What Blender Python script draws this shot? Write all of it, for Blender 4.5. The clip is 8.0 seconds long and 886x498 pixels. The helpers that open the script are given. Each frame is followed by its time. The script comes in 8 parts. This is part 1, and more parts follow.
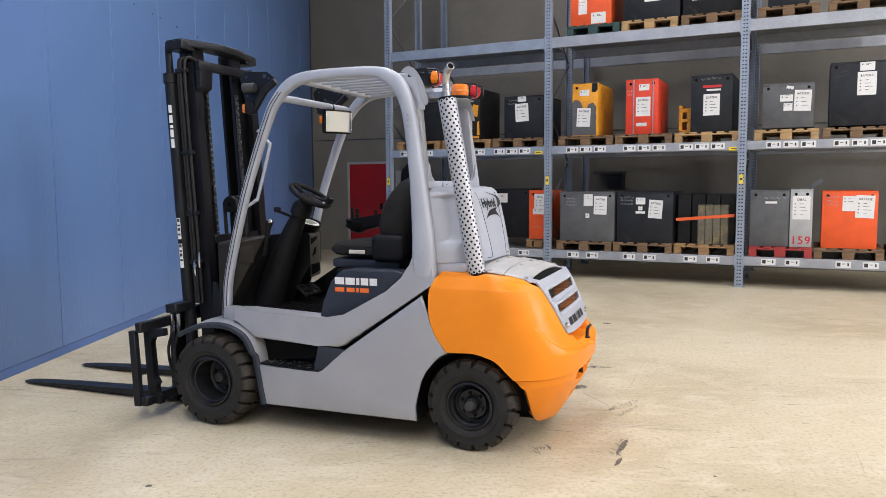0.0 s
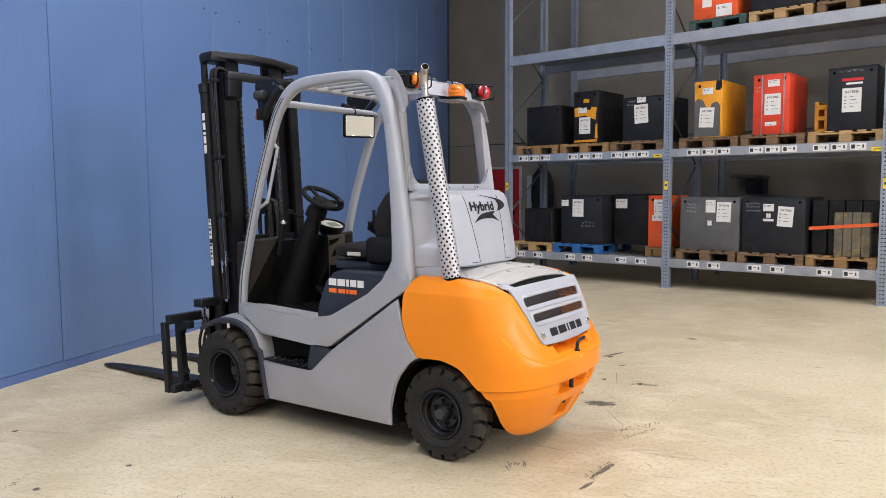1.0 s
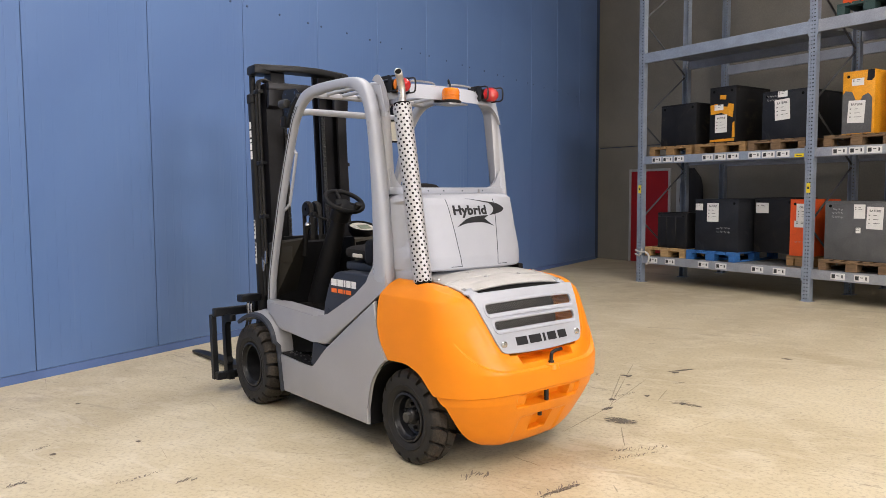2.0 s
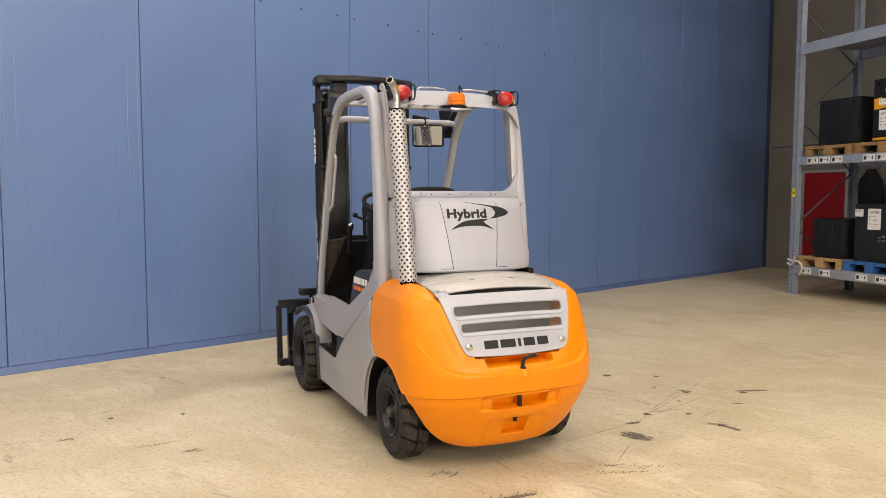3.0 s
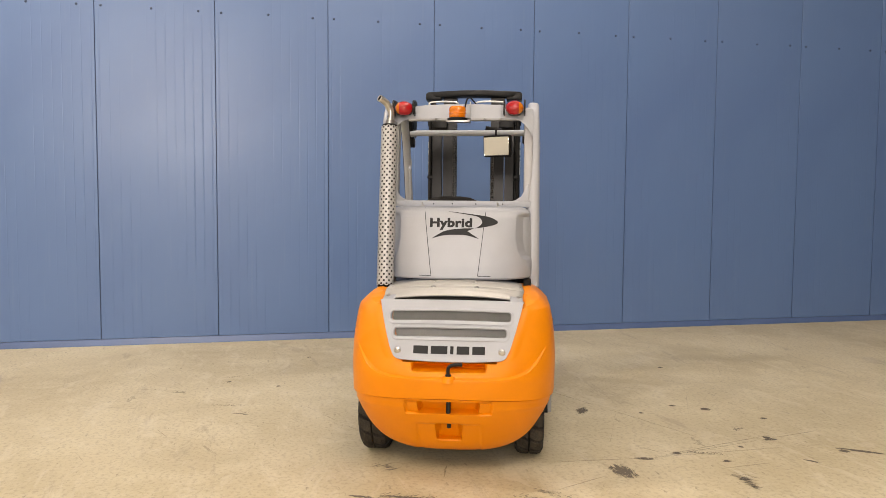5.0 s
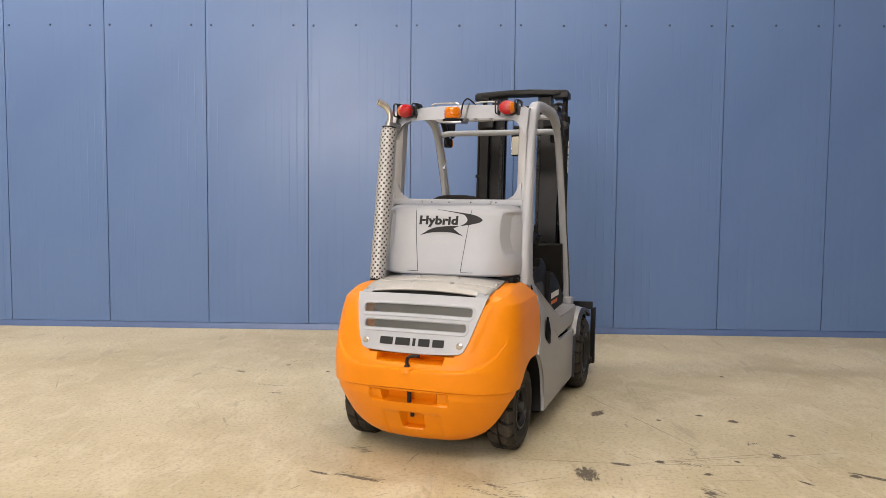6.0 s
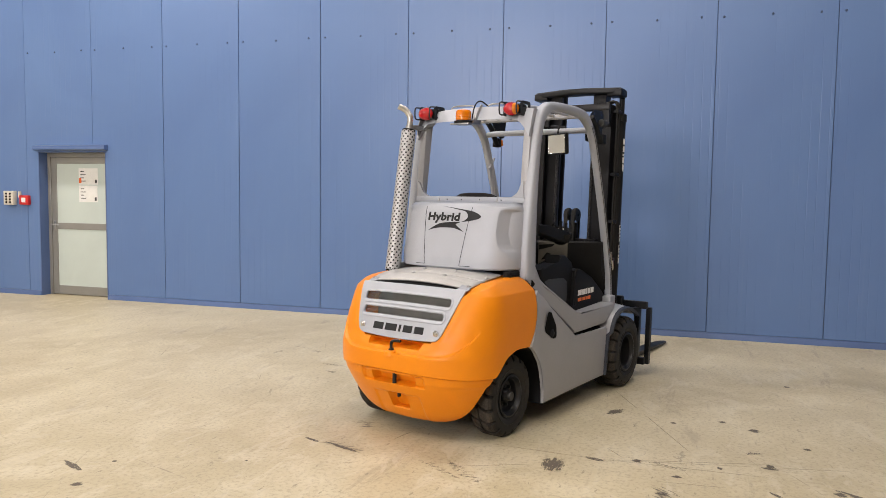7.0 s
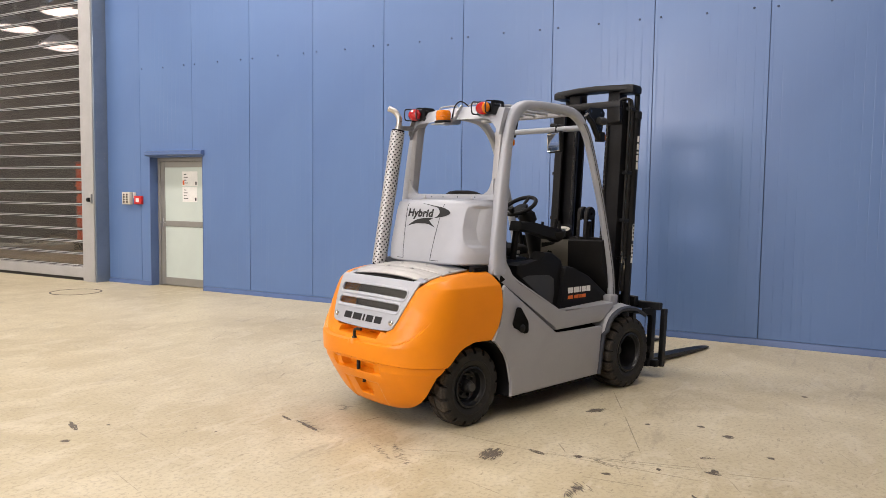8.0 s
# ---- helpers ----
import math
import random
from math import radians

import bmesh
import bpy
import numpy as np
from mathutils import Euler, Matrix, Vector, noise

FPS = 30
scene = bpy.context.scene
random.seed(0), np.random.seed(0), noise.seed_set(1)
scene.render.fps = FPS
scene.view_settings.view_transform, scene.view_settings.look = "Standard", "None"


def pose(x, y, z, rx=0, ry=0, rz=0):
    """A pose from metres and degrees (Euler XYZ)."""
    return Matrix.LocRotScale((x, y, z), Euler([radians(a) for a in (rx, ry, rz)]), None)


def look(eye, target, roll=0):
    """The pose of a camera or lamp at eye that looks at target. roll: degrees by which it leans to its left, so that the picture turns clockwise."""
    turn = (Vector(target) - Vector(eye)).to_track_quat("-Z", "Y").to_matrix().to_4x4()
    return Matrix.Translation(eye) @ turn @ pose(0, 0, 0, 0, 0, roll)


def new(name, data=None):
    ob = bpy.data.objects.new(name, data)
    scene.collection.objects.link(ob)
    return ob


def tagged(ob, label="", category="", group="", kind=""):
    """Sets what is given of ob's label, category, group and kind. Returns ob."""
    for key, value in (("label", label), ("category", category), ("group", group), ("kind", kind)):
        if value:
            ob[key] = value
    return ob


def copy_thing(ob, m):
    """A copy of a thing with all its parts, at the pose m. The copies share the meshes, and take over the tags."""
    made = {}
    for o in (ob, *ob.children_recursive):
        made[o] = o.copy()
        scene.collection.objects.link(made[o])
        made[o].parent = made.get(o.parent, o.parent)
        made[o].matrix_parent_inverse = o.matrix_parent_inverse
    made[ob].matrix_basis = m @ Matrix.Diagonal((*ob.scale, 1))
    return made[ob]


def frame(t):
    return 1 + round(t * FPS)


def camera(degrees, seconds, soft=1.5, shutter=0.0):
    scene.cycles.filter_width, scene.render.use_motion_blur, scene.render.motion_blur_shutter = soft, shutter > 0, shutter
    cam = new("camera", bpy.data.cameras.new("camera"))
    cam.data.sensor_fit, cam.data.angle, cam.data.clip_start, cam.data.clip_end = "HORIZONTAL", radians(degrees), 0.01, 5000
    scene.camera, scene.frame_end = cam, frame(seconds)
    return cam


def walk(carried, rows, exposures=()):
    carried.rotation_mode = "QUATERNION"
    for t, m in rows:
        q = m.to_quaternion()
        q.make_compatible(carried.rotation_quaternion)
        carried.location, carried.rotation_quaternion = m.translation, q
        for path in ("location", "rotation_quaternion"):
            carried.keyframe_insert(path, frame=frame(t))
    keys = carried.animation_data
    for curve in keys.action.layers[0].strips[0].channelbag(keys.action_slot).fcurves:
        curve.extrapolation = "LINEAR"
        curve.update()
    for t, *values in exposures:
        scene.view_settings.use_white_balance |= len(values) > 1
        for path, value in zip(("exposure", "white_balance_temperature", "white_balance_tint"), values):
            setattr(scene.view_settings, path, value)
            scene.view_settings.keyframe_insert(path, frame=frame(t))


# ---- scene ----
cam = camera(61.00, 8.0, soft=0.3)
PATH = [
    (0, (0.705, 0.304, 1.516), (0.607, 2.293, 1.337), -0.38),
    (0.5, (1.264, 0.388, 1.503), (0.924, 2.351, 1.328), -0.36),
    (1, (1.832, 0.579, 1.489), (1.253, 2.487, 1.329), -0.35),
    (1.5, (2.399, 0.829, 1.492), (1.582, 2.648, 1.336), -0.30),
    (2, (2.958, 1.104, 1.488), (1.899, 2.794, 1.338), -0.34),
    (2.2, (3.153, 1.226, 1.495), (2.002, 2.855, 1.346), -0.11),
    (3.5, (4.392, 2.242, 1.503), (2.758, 3.386, 1.364), -0.11),
    (4, (4.706, 2.720, 1.507), (2.944, 3.656, 1.377), -0.00),
    (4.5, (4.994, 3.299, 1.512), (3.116, 3.972, 1.379), 0.22),
    (5, (5.212, 3.861, 1.524), (3.265, 4.299, 1.393), 0.40),
    (6.5, (5.565, 5.755, 1.529), (3.599, 5.419, 1.387), 0.58),
    (7, (5.587, 6.391, 1.537), (3.680, 5.805, 1.390), 0.74),
    (7.5, (5.488, 6.942, 1.526), (3.642, 6.184, 1.380), 0.78),
    (8, (5.312, 7.572, 1.510), (3.560, 6.618, 1.367), 0.72),
]
EXPOSURES = [(0.0, 0.25, 5850, 16.5), (1.0, 0.23, 6050, 17), (2.0, 0.22, 6450, 17.5), (3.5, 0.10, 7450, 18), (4.5, -0.01, 7500, 17), (6.5, -0.05, 6700, 15.5), (8.0, 0.05, 6550, 18)]
walk(cam, [(t, look(eye, target, roll)) for t, eye, target, roll in PATH], EXPOSURES)

# ---- world, sun, large lights, exposure ----
world = bpy.data.worlds.new("sky")
world.use_nodes = True
scene.world = world
_bg = world.node_tree.nodes["Background"]
_sky = world.node_tree.nodes.new("ShaderNodeTexSky")
_sky.sky_type = "NISHITA"
_sky.sun_disc = False
_sky.sun_elevation = radians(35)
_sky.sun_rotation = radians(80)
world.node_tree.links.new(_sky.outputs[0], _bg.inputs[0])
_bg.inputs[1].default_value = 0.1

WALL_X = -3.022      # face of the blue wall
CEIL_Z = 7.2
EAST_X = 14.0
SOUTH_Y = -9.0
NORTH_Y = 17.0       # corner of the blue wall and the far wall


def area(name, m, sx, sy, watts, color):
    data = bpy.data.lights.new(name, "AREA")
    data.shape, data.size, data.size_y = "RECTANGLE", sx, sy
    data.energy, data.color = watts, color
    ob = new(name, data)
    ob.matrix_world = m
    return ob


# added area lamp for light from the east, in an assumed window opening
area("east_side_light", look((EAST_X - 0.15, 1.0, 4.4), (WALL_X, 1.6, 1.9)), 3.6, 2.0, 700, (1.0, 0.98, 0.95))
# rows of unseen ceiling luminaires; the last two are added to brighten the racking
LUMINAIRES = [(x, y) for x in (-0.6, 5.4, 10.4) for y in (-5.0, 0.5, 6.0)] + [(1.2, 11.3), (7.4, 9.2)]
for lx, ly in LUMINAIRES:
    area("assumed_ceiling_light", pose(lx, ly, CEIL_Z - 0.23), 0.5, 2.4, ((220 if ly < -2 else 200 if ly < 3 else 130) if lx < 0 else 145 if lx < 8 else 115) if ly < 8 else 66 if ly > 10 else 60, (1.0, 0.95, 0.86))

# ---- materials ----


def _coords(nt, scale=(1, 1, 1)):
    tc = nt.nodes.new("ShaderNodeTexCoord")
    mp = nt.nodes.new("ShaderNodeMapping")
    mp.inputs["Scale"].default_value = scale
    nt.links.new(tc.outputs["Object"], mp.inputs["Vector"])
    return mp.outputs["Vector"]


def _noise(nt, vec, scale, detail=4.0, rough=0.55, dist=0.0):
    n = nt.nodes.new("ShaderNodeTexNoise")
    n.inputs["Scale"].default_value = scale
    n.inputs["Detail"].default_value = detail
    n.inputs["Roughness"].default_value = rough
    n.inputs["Distortion"].default_value = dist
    nt.links.new(vec, n.inputs["Vector"])
    return n.outputs["Fac"]


def _ramp(nt, fac, a, b, ca=(0, 0, 0, 1), cb=(1, 1, 1, 1)):
    r = nt.nodes.new("ShaderNodeMapRange")
    r.inputs["From Min"].default_value, r.inputs["From Max"].default_value = a, b
    r.inputs["To Min"].default_value, r.inputs["To Max"].default_value = 0.0, 1.0
    r.interpolation_type = "SMOOTHSTEP"
    nt.links.new(fac, r.inputs["Value"])
    return r.outputs["Result"]


def _mix(nt, fac, a, b, mode="MIX"):
    m = nt.nodes.new("ShaderNodeMix")
    m.data_type, m.blend_type = "RGBA", mode
    for sock, v in ((m.inputs[0], fac), (m.inputs[6], a), (m.inputs[7], b)):
        if isinstance(v, (int, float)):
            sock.default_value = v
        elif isinstance(v, (tuple, list)):
            sock.default_value = (*v[:3], 1.0)
        else:
            nt.links.new(v, sock)
    return m.outputs[2]


def _math(nt, op, a, b=0.0):
    m = nt.nodes.new("ShaderNodeMath")
    m.operation = op
    for sock, v in ((m.inputs[0], a), (m.inputs[1], b)):
        if isinstance(v, (int, float)):
            sock.default_value = v
        else:
            nt.links.new(v, sock)
    return m.outputs[0]


def _bump(nt, height, strength, distance, bsdf):
    b = nt.nodes.new("ShaderNodeBump")
    b.inputs["Strength"].default_value, b.inputs["Distance"].default_value = strength, distance
    nt.links.new(height, b.inputs["Height"])
    nt.links.new(b.outputs["Normal"], bsdf.inputs["Normal"])


def base_mat(name):
    m = bpy.data.materials.new(name)
    m.use_nodes = True
    return m, m.node_tree, m.node_tree.nodes["Principled BSDF"]


def surface(name, color, rough=0.5, metal=0.0, var=0.10, scale=5.0, grain=0.05, gscale=90.0, relief=0.0, rvar=0.08,
            coat=0.0, dirt=0.0, dirtcolor=(0.08, 0.07, 0.06), spread=0.0, stretch=(1, 1, 1), spec=0.5):
    """A surface that varies at two scales, with a fine relief; dirt: how much of it is soiled; spread: how much one piece differs from another."""
    m, nt, p = base_mat(name)
    v = _coords(nt, stretch)
    n1, n2 = _noise(nt, v, scale, 5, 0.6, 0.4), _noise(nt, v, gscale, 3, 0.6)
    f1 = _ramp(nt, n1, 0.3, 0.72)
    dark = tuple(c * (1 - var) for c in color)
    light = tuple(min(1.0, c * (1 + var * 0.7)) for c in color)
    col = _mix(nt, f1, dark, light)
    g = _ramp(nt, n2, 0.35, 0.65)
    col = _mix(nt, g, col, _mix(nt, 1.0, col, (1 - grain * 2,) * 3, "MULTIPLY"))
    if spread:
        info = nt.nodes.new("ShaderNodeObjectInfo")
        col = _mix(nt, _math(nt, "MULTIPLY", info.outputs["Random"], spread), col, tuple(c * 0.35 for c in color))
    if dirt:
        d = _ramp(nt, _noise(nt, v, scale * 0.7, 8, 0.72, 1.2), 0.62 - 0.25 * dirt, 0.85 - 0.2 * dirt)
        col = _mix(nt, _math(nt, "MULTIPLY", d, min(1.0, 0.4 + dirt)), col, dirtcolor)
    nt.links.new(col, p.inputs["Base Color"])
    p.inputs["Metallic"].default_value = metal
    p.inputs["Specular IOR Level"].default_value = spec
    r = _math(nt, "ADD", _math(nt, "MULTIPLY", n1, rvar * 2), rough - rvar)
    nt.links.new(r, p.inputs["Roughness"])
    if coat:
        p.inputs["Coat Weight"].default_value, p.inputs["Coat Roughness"].default_value = coat, 0.12
    if relief:
        _bump(nt, n2, 0.5, relief, p)
    return m


def glow(name, color, strength):
    m, nt, p = base_mat(name)
    p.inputs["Base Color"].default_value = (*color, 1)
    p.inputs["Emission Color"].default_value = (*color, 1)
    p.inputs["Emission Strength"].default_value = strength
    return m


def lens_mat(name, color):
    m, nt, p = base_mat(name)
    p.inputs["Base Color"].default_value = (*color, 1)
    p.inputs["Roughness"].default_value = 0.12
    p.inputs["Transmission Weight"].default_value = 0.25
    p.inputs["Coat Weight"].default_value = 0.6
    v = _coords(nt)
    w = nt.nodes.new("ShaderNodeTexWave")
    w.inputs["Scale"].default_value = 45
    w.bands_direction = "Z"
    nt.links.new(v, w.inputs["Vector"])
    _bump(nt, w.outputs["Fac"], 0.4, 0.002, p)
    return m


def wall_panel_mat():
    """Blue coated steel sandwich panel: faint upright ribs, a few long rub marks, low gloss."""
    m, nt, p = base_mat("blue_coated_panel")
    v = _coords(nt)
    sep = nt.nodes.new("ShaderNodeSeparateXYZ")
    nt.links.new(v, sep.inputs[0])
    big = _noise(nt, v, 0.55, 4, 0.55, 0.6)
    col = _mix(nt, _ramp(nt, big, 0.25, 0.75), (0.094, 0.169, 0.363), (0.111, 0.197, 0.404))
    vv = _coords(nt, (1, 9, 0.5))
    streak = _ramp(nt, _noise(nt, vv, 1.6, 6, 0.7), 0.55, 0.78)
    col = _mix(nt, _math(nt, "MULTIPLY", streak, 0.22), col, (0.17, 0.25, 0.42))
    scuff = _ramp(nt, _noise(nt, _coords(nt, (1, 3, 1)), 3.2, 10, 0.8, 1.5), 0.70, 0.80)
    col = _mix(nt, _math(nt, "MULTIPLY", scuff, 0.25), col, (0.08, 0.12, 0.2))
    info = nt.nodes.new("ShaderNodeObjectInfo")
    col = _mix(nt, _math(nt, "MULTIPLY", info.outputs["Random"], 0.10), col, (0.10, 0.17, 0.34))
    nt.links.new(col, p.inputs["Base Color"])
    r = _math(nt, "ADD", _math(nt, "MULTIPLY", _noise(nt, v, 1.3, 5, 0.6), 0.16), 0.25)
    nt.links.new(r, p.inputs["Roughness"])
    # upright ribs 90 mm apart, and the slight waviness of thin sheet
    ph = _math(nt, "FRACT", _math(nt, "MULTIPLY", sep.outputs["Y"], 11.1))
    groove = _ramp(nt, _math(nt, "ABSOLUTE", _math(nt, "SUBTRACT", ph, 0.5)), 0.43, 0.5)
    fade = _ramp(nt, _noise(nt, _coords(nt, (1, 2.2, 0.35)), 0.8, 3, 0.5), 0.40, 0.64)
    groove = _math(nt, "MULTIPLY", _math(nt, "MULTIPLY", groove, fade), 0.9)
    wavy = _math(nt, "MULTIPLY", _noise(nt, _coords(nt, (1, 1, 0.4)), 2.2, 2, 0.5), 1.4)
    h = _math(nt, "SUBTRACT", wavy, groove)
    _bump(nt, h, 0.45, 0.003, p)
    return m


def floor_mat():
    """Worn, sealed concrete: cream, blotched, with scuffs, hair cracks, tyre rubber and drips."""
    m, nt, p = base_mat("worn_sealed_concrete")
    v = _coords(nt)
    big = _noise(nt, v, 0.45, 6, 0.6, 0.8)
    mid = _noise(nt, v, 2.3, 8, 0.65, 0.5)
    fine = _noise(nt, v, 38, 4, 0.65)
    col = _mix(nt, _ramp(nt, big, 0.30, 0.70), (0.44, 0.38, 0.245), (0.60, 0.54, 0.385))
    col = _mix(nt, _math(nt, "MULTIPLY", _ramp(nt, mid, 0.42, 0.68), 0.6), col, (0.65, 0.60, 0.46))
    col = _mix(nt, _math(nt, "MULTIPLY", _ramp(nt, fine, 0.46, 0.68), 0.46), col, (0.28, 0.23, 0.17))
    # long grimy drags along the drive lane
    drag = _ramp(nt, _noise(nt, _coords(nt, (0.35, 1.6, 1)), 1.5, 9, 0.75, 1.0), 0.57, 0.66)
    col = _mix(nt, _math(nt, "MULTIPLY", drag, 0.45), col, (0.30, 0.25, 0.185))
    # ragged flecks of rubber and dirt, few and scattered, in three sizes
    for rot, sc, keep, size, power in ((0.35, (0.9, 3.6), 0.86, 0.075, 0.5), (-0.4, (2.0, 7.6), 0.91, 0.10, 0.5), (0.2, (3.8, 15.0), 0.90, 0.12, 0.5), (0.9, (7.5, 25.0), 0.88, 0.15, 0.45)):
        tm = nt.nodes.new("ShaderNodeMapping")
        tm.inputs["Rotation"].default_value = (0, 0, rot)
        tm.inputs["Scale"].default_value = (sc[0], sc[1], 1.0)
        tm.inputs["Location"].default_value = (rot * 3.1, rot * 7.7, 0)
        nt.links.new(v, tm.inputs["Vector"])
        vor = nt.nodes.new("ShaderNodeTexVoronoi")
        vor.voronoi_dimensions = "2D"
        vor.inputs["Scale"].default_value = 1.0
        wob = _mix(nt, 0.22, tm.outputs["Vector"], _color_noise(nt, v, 22.0 if sc[0] < 5 else 45.0, 4.0), "LINEAR_LIGHT")
        nt.links.new(wob, vor.inputs["Vector"])
        pick = nt.nodes.new("ShaderNodeSeparateColor")
        nt.links.new(vor.outputs["Color"], pick.inputs[0])
        zone = _ramp(nt, _noise(nt, v, 0.55 + 0.04 * sc[0], 3, 0.6), 0.38, 0.66)
        chosen = _math(nt, "GREATER_THAN", _math(nt, "ADD", pick.outputs[0], _math(nt, "MULTIPLY", zone, 0.16)), keep + 0.08)
        rad = _math(nt, "ADD", _math(nt, "MULTIPLY", _math(nt, "POWER", pick.outputs[1], 2.0), size), size * 0.35)
        inside = _ramp(nt, _math(nt, "SUBTRACT", rad, vor.outputs["Distance"]), 0.0, 0.03)
        broken = _ramp(nt, _noise(nt, v, 55, 4, 0.7), 0.36, 0.55)
        fac = _math(nt, "MULTIPLY", _math(nt, "MULTIPLY", inside, chosen), _math(nt, "MULTIPLY", broken, power))
        col = _mix(nt, fac, col, (0.13, 0.105, 0.085))
    # crumbs of worn seal, in loose swarms
    swarm = _ramp(nt, _noise(nt, v, 0.9, 4, 0.6, 0.5), 0.44, 0.62)
    crumb = _ramp(nt, _noise(nt, _coords(nt, (0.7, 1.4, 1)), 11, 9, 0.78, 0.9), 0.615, 0.70)
    col = _mix(nt, _math(nt, "MULTIPLY", _math(nt, "MULTIPLY", crumb, swarm), 0.72), col, (0.27, 0.215, 0.15))
    # hair-thin scratches of dragged loads, three ways
    for turn, off in ((0.5, 0.0), (1.9, 3.7), (2.7, 8.1)):
        sm = nt.nodes.new("ShaderNodeMapping")
        sm.inputs["Rotation"].default_value = (0, 0, turn)
        sm.inputs["Location"].default_value = (off, off * 1.7, 0)
        sm.inputs["Scale"].default_value = (1, 1, 1)
        nt.links.new(v, sm.inputs["Vector"])
        st = nt.nodes.new("ShaderNodeMapping")
        st.inputs["Scale"].default_value = (0.55, 42.0, 1)
        nt.links.new(sm.outputs["Vector"], st.inputs["Vector"])
        line = _ramp(nt, _noise(nt, st.outputs["Vector"], 1.0, 3, 0.55), 0.685, 0.72)
        gap = _ramp(nt, _noise(nt, v, 1.7 + turn, 3, 0.6), 0.42, 0.6)
        col = _mix(nt, _math(nt, "MULTIPLY", _math(nt, "MULTIPLY", line, gap), 0.75), col, (0.26, 0.215, 0.16))
    # faint cloudy wear, light where the seal is polished
    pol = _ramp(nt, _noise(nt, _coords(nt, (0.6, 1.5, 1)), 3.4, 7, 0.7, 0.8), 0.53, 0.63)
    col = _mix(nt, _math(nt, "MULTIPLY", pol, 0.35), col, (0.66, 0.615, 0.50))
    col = _mix(nt, 1.0, col, (0.978, 0.960, 0.936), "MULTIPLY")
    nt.links.new(col, p.inputs["Base Color"])
    r = _math(nt, "ADD", _math(nt, "MULTIPLY", mid, 0.34), 0.30)
    nt.links.new(r, p.inputs["Roughness"])
    p.inputs["Specular IOR Level"].default_value = 0.35
    _bump(nt, _math(nt, "ADD", _math(nt, "MULTIPLY", fine, 0.4), mid), 0.25, 0.0015, p)
    return m


def _color_noise(nt, vec, scale, detail=2.0):
    n = nt.nodes.new("ShaderNodeTexNoise")
    n.inputs["Scale"].default_value = scale
    n.inputs["Detail"].default_value = detail
    nt.links.new(vec, n.inputs["Vector"])
    return n.outputs["Color"]


M_FLOOR = floor_mat()
M_BLUE = wall_panel_mat()
M_BLUE_TRIM = surface("blue_steel_trim", (0.085, 0.142, 0.31), 0.35, 0, 0.08, 2, 0.03)
M_SEAM = surface("panel_joint_shadow_gap", (0.05, 0.08, 0.15), 0.7)
M_GREYWALL = surface("grey_beige_render", (0.215, 0.20, 0.168), 0.75, 0, 0.10, 1.2, 0.05, 40, 0.002, dirt=0.15, dirtcolor=(0.16, 0.15, 0.13))
M_BEYOND = surface("dim_grey_wall", (0.16, 0.145, 0.135), 0.8, 0, 0.25, 0.7, 0.08, 30)
M_PLAINWALL = surface("pale_wall_paint", (0.55, 0.54, 0.50), 0.7, 0, 0.06, 0.8)
M_CEIL = surface("ceiling_sheet", (0.55, 0.55, 0.53), 0.6, 0, 0.06, 1.0)
M_SILVER = surface("silver_grey_paint", (0.365, 0.371, 0.395), 0.44, 0.2, 0.05, 3, 0.03, 300, 0.0003, 0.05, spec=0.4)
M_SILVER_LT = surface("light_silver_paint", (0.398, 0.420, 0.472), 0.48, 0.15, 0.05, 3, 0.03, 300, 0.0003, 0.05, spec=0.4)
M_HOOD = surface("worn_aluminium_cover", (0.47, 0.465, 0.455), 0.50, 0.35, 0.08, 6, 0.04, 200, 0.0, 0.07)
M_ORANGE = surface("orange_paint", (0.80, 0.246, 0.006), 0.36, 0, 0.05, 2.5, 0.03, 260, 0.0006, 0.06, spec=0.28)
M_BRACKET = surface("olive_grey_bracket_paint", (0.105, 0.097, 0.078), 0.5, 0, 0.08, 6, 0.05)
M_BLACK = surface("black_steel", (0.011, 0.012, 0.014), 0.42, 0.0, 0.25, 6, 0.1, 120, 0.0005, 0.1, spec=0.28)
M_MAST = surface("black_greased_steel", (0.010, 0.010, 0.012), 0.36, 0.0, 0.3, 5, 0.12, 80, 0.0006, 0.12, spec=0.28)
M_PLASTIC = surface("dark_plastic", (0.008, 0.0082, 0.0092), 0.58, 0, 0.2, 8, 0.12, 240, 0.0008, 0.08, spec=0.2)
M_NAVY = surface("navy_plastic", (0.028, 0.034, 0.049), 0.5, 0, 0.15, 8, 0.1, 240, 0.0008, 0.08, spec=0.35)
M_GREYPLASTIC = surface("grey_plastic", (0.036, 0.037, 0.038), 0.55, 0, 0.15, 8, 0.1, 240, 0.0008, 0.08)
M_RUBBER = surface("tyre_rubber", (0.021, 0.020, 0.019), 0.62, 0, 0.3, 9, 0.15, 140, 0.001, 0.1, dirt=0.22, dirtcolor=(0.085, 0.068, 0.052), spec=0.3)
M_TREAD = surface("dusty_tread_rubber", (0.050, 0.043, 0.036), 0.78, 0, 0.35, 12, 0.2, 120, 0.001, 0.1, dirt=0.45, dirtcolor=(0.105, 0.085, 0.064), spec=0.2)
M_MAT = surface("ribbed_rubber_mat", (0.008, 0.0075, 0.0075), 0.85, 0, 0.3, 9, 0.12, 140, 0.001, dirt=0.1, dirtcolor=(0.04, 0.035, 0.03), spec=0.1)
M_RIM = surface("dark_wheel_steel", (0.020, 0.021, 0.024), 0.32, 0.2, 0.25, 12, 0.1, 160, spec=0.35)
M_FABRIC = surface("seat_fabric", (0.022, 0.021, 0.021), 0.85, 0, 0.2, 14, 0.15, 380, 0.001, spec=0.15)
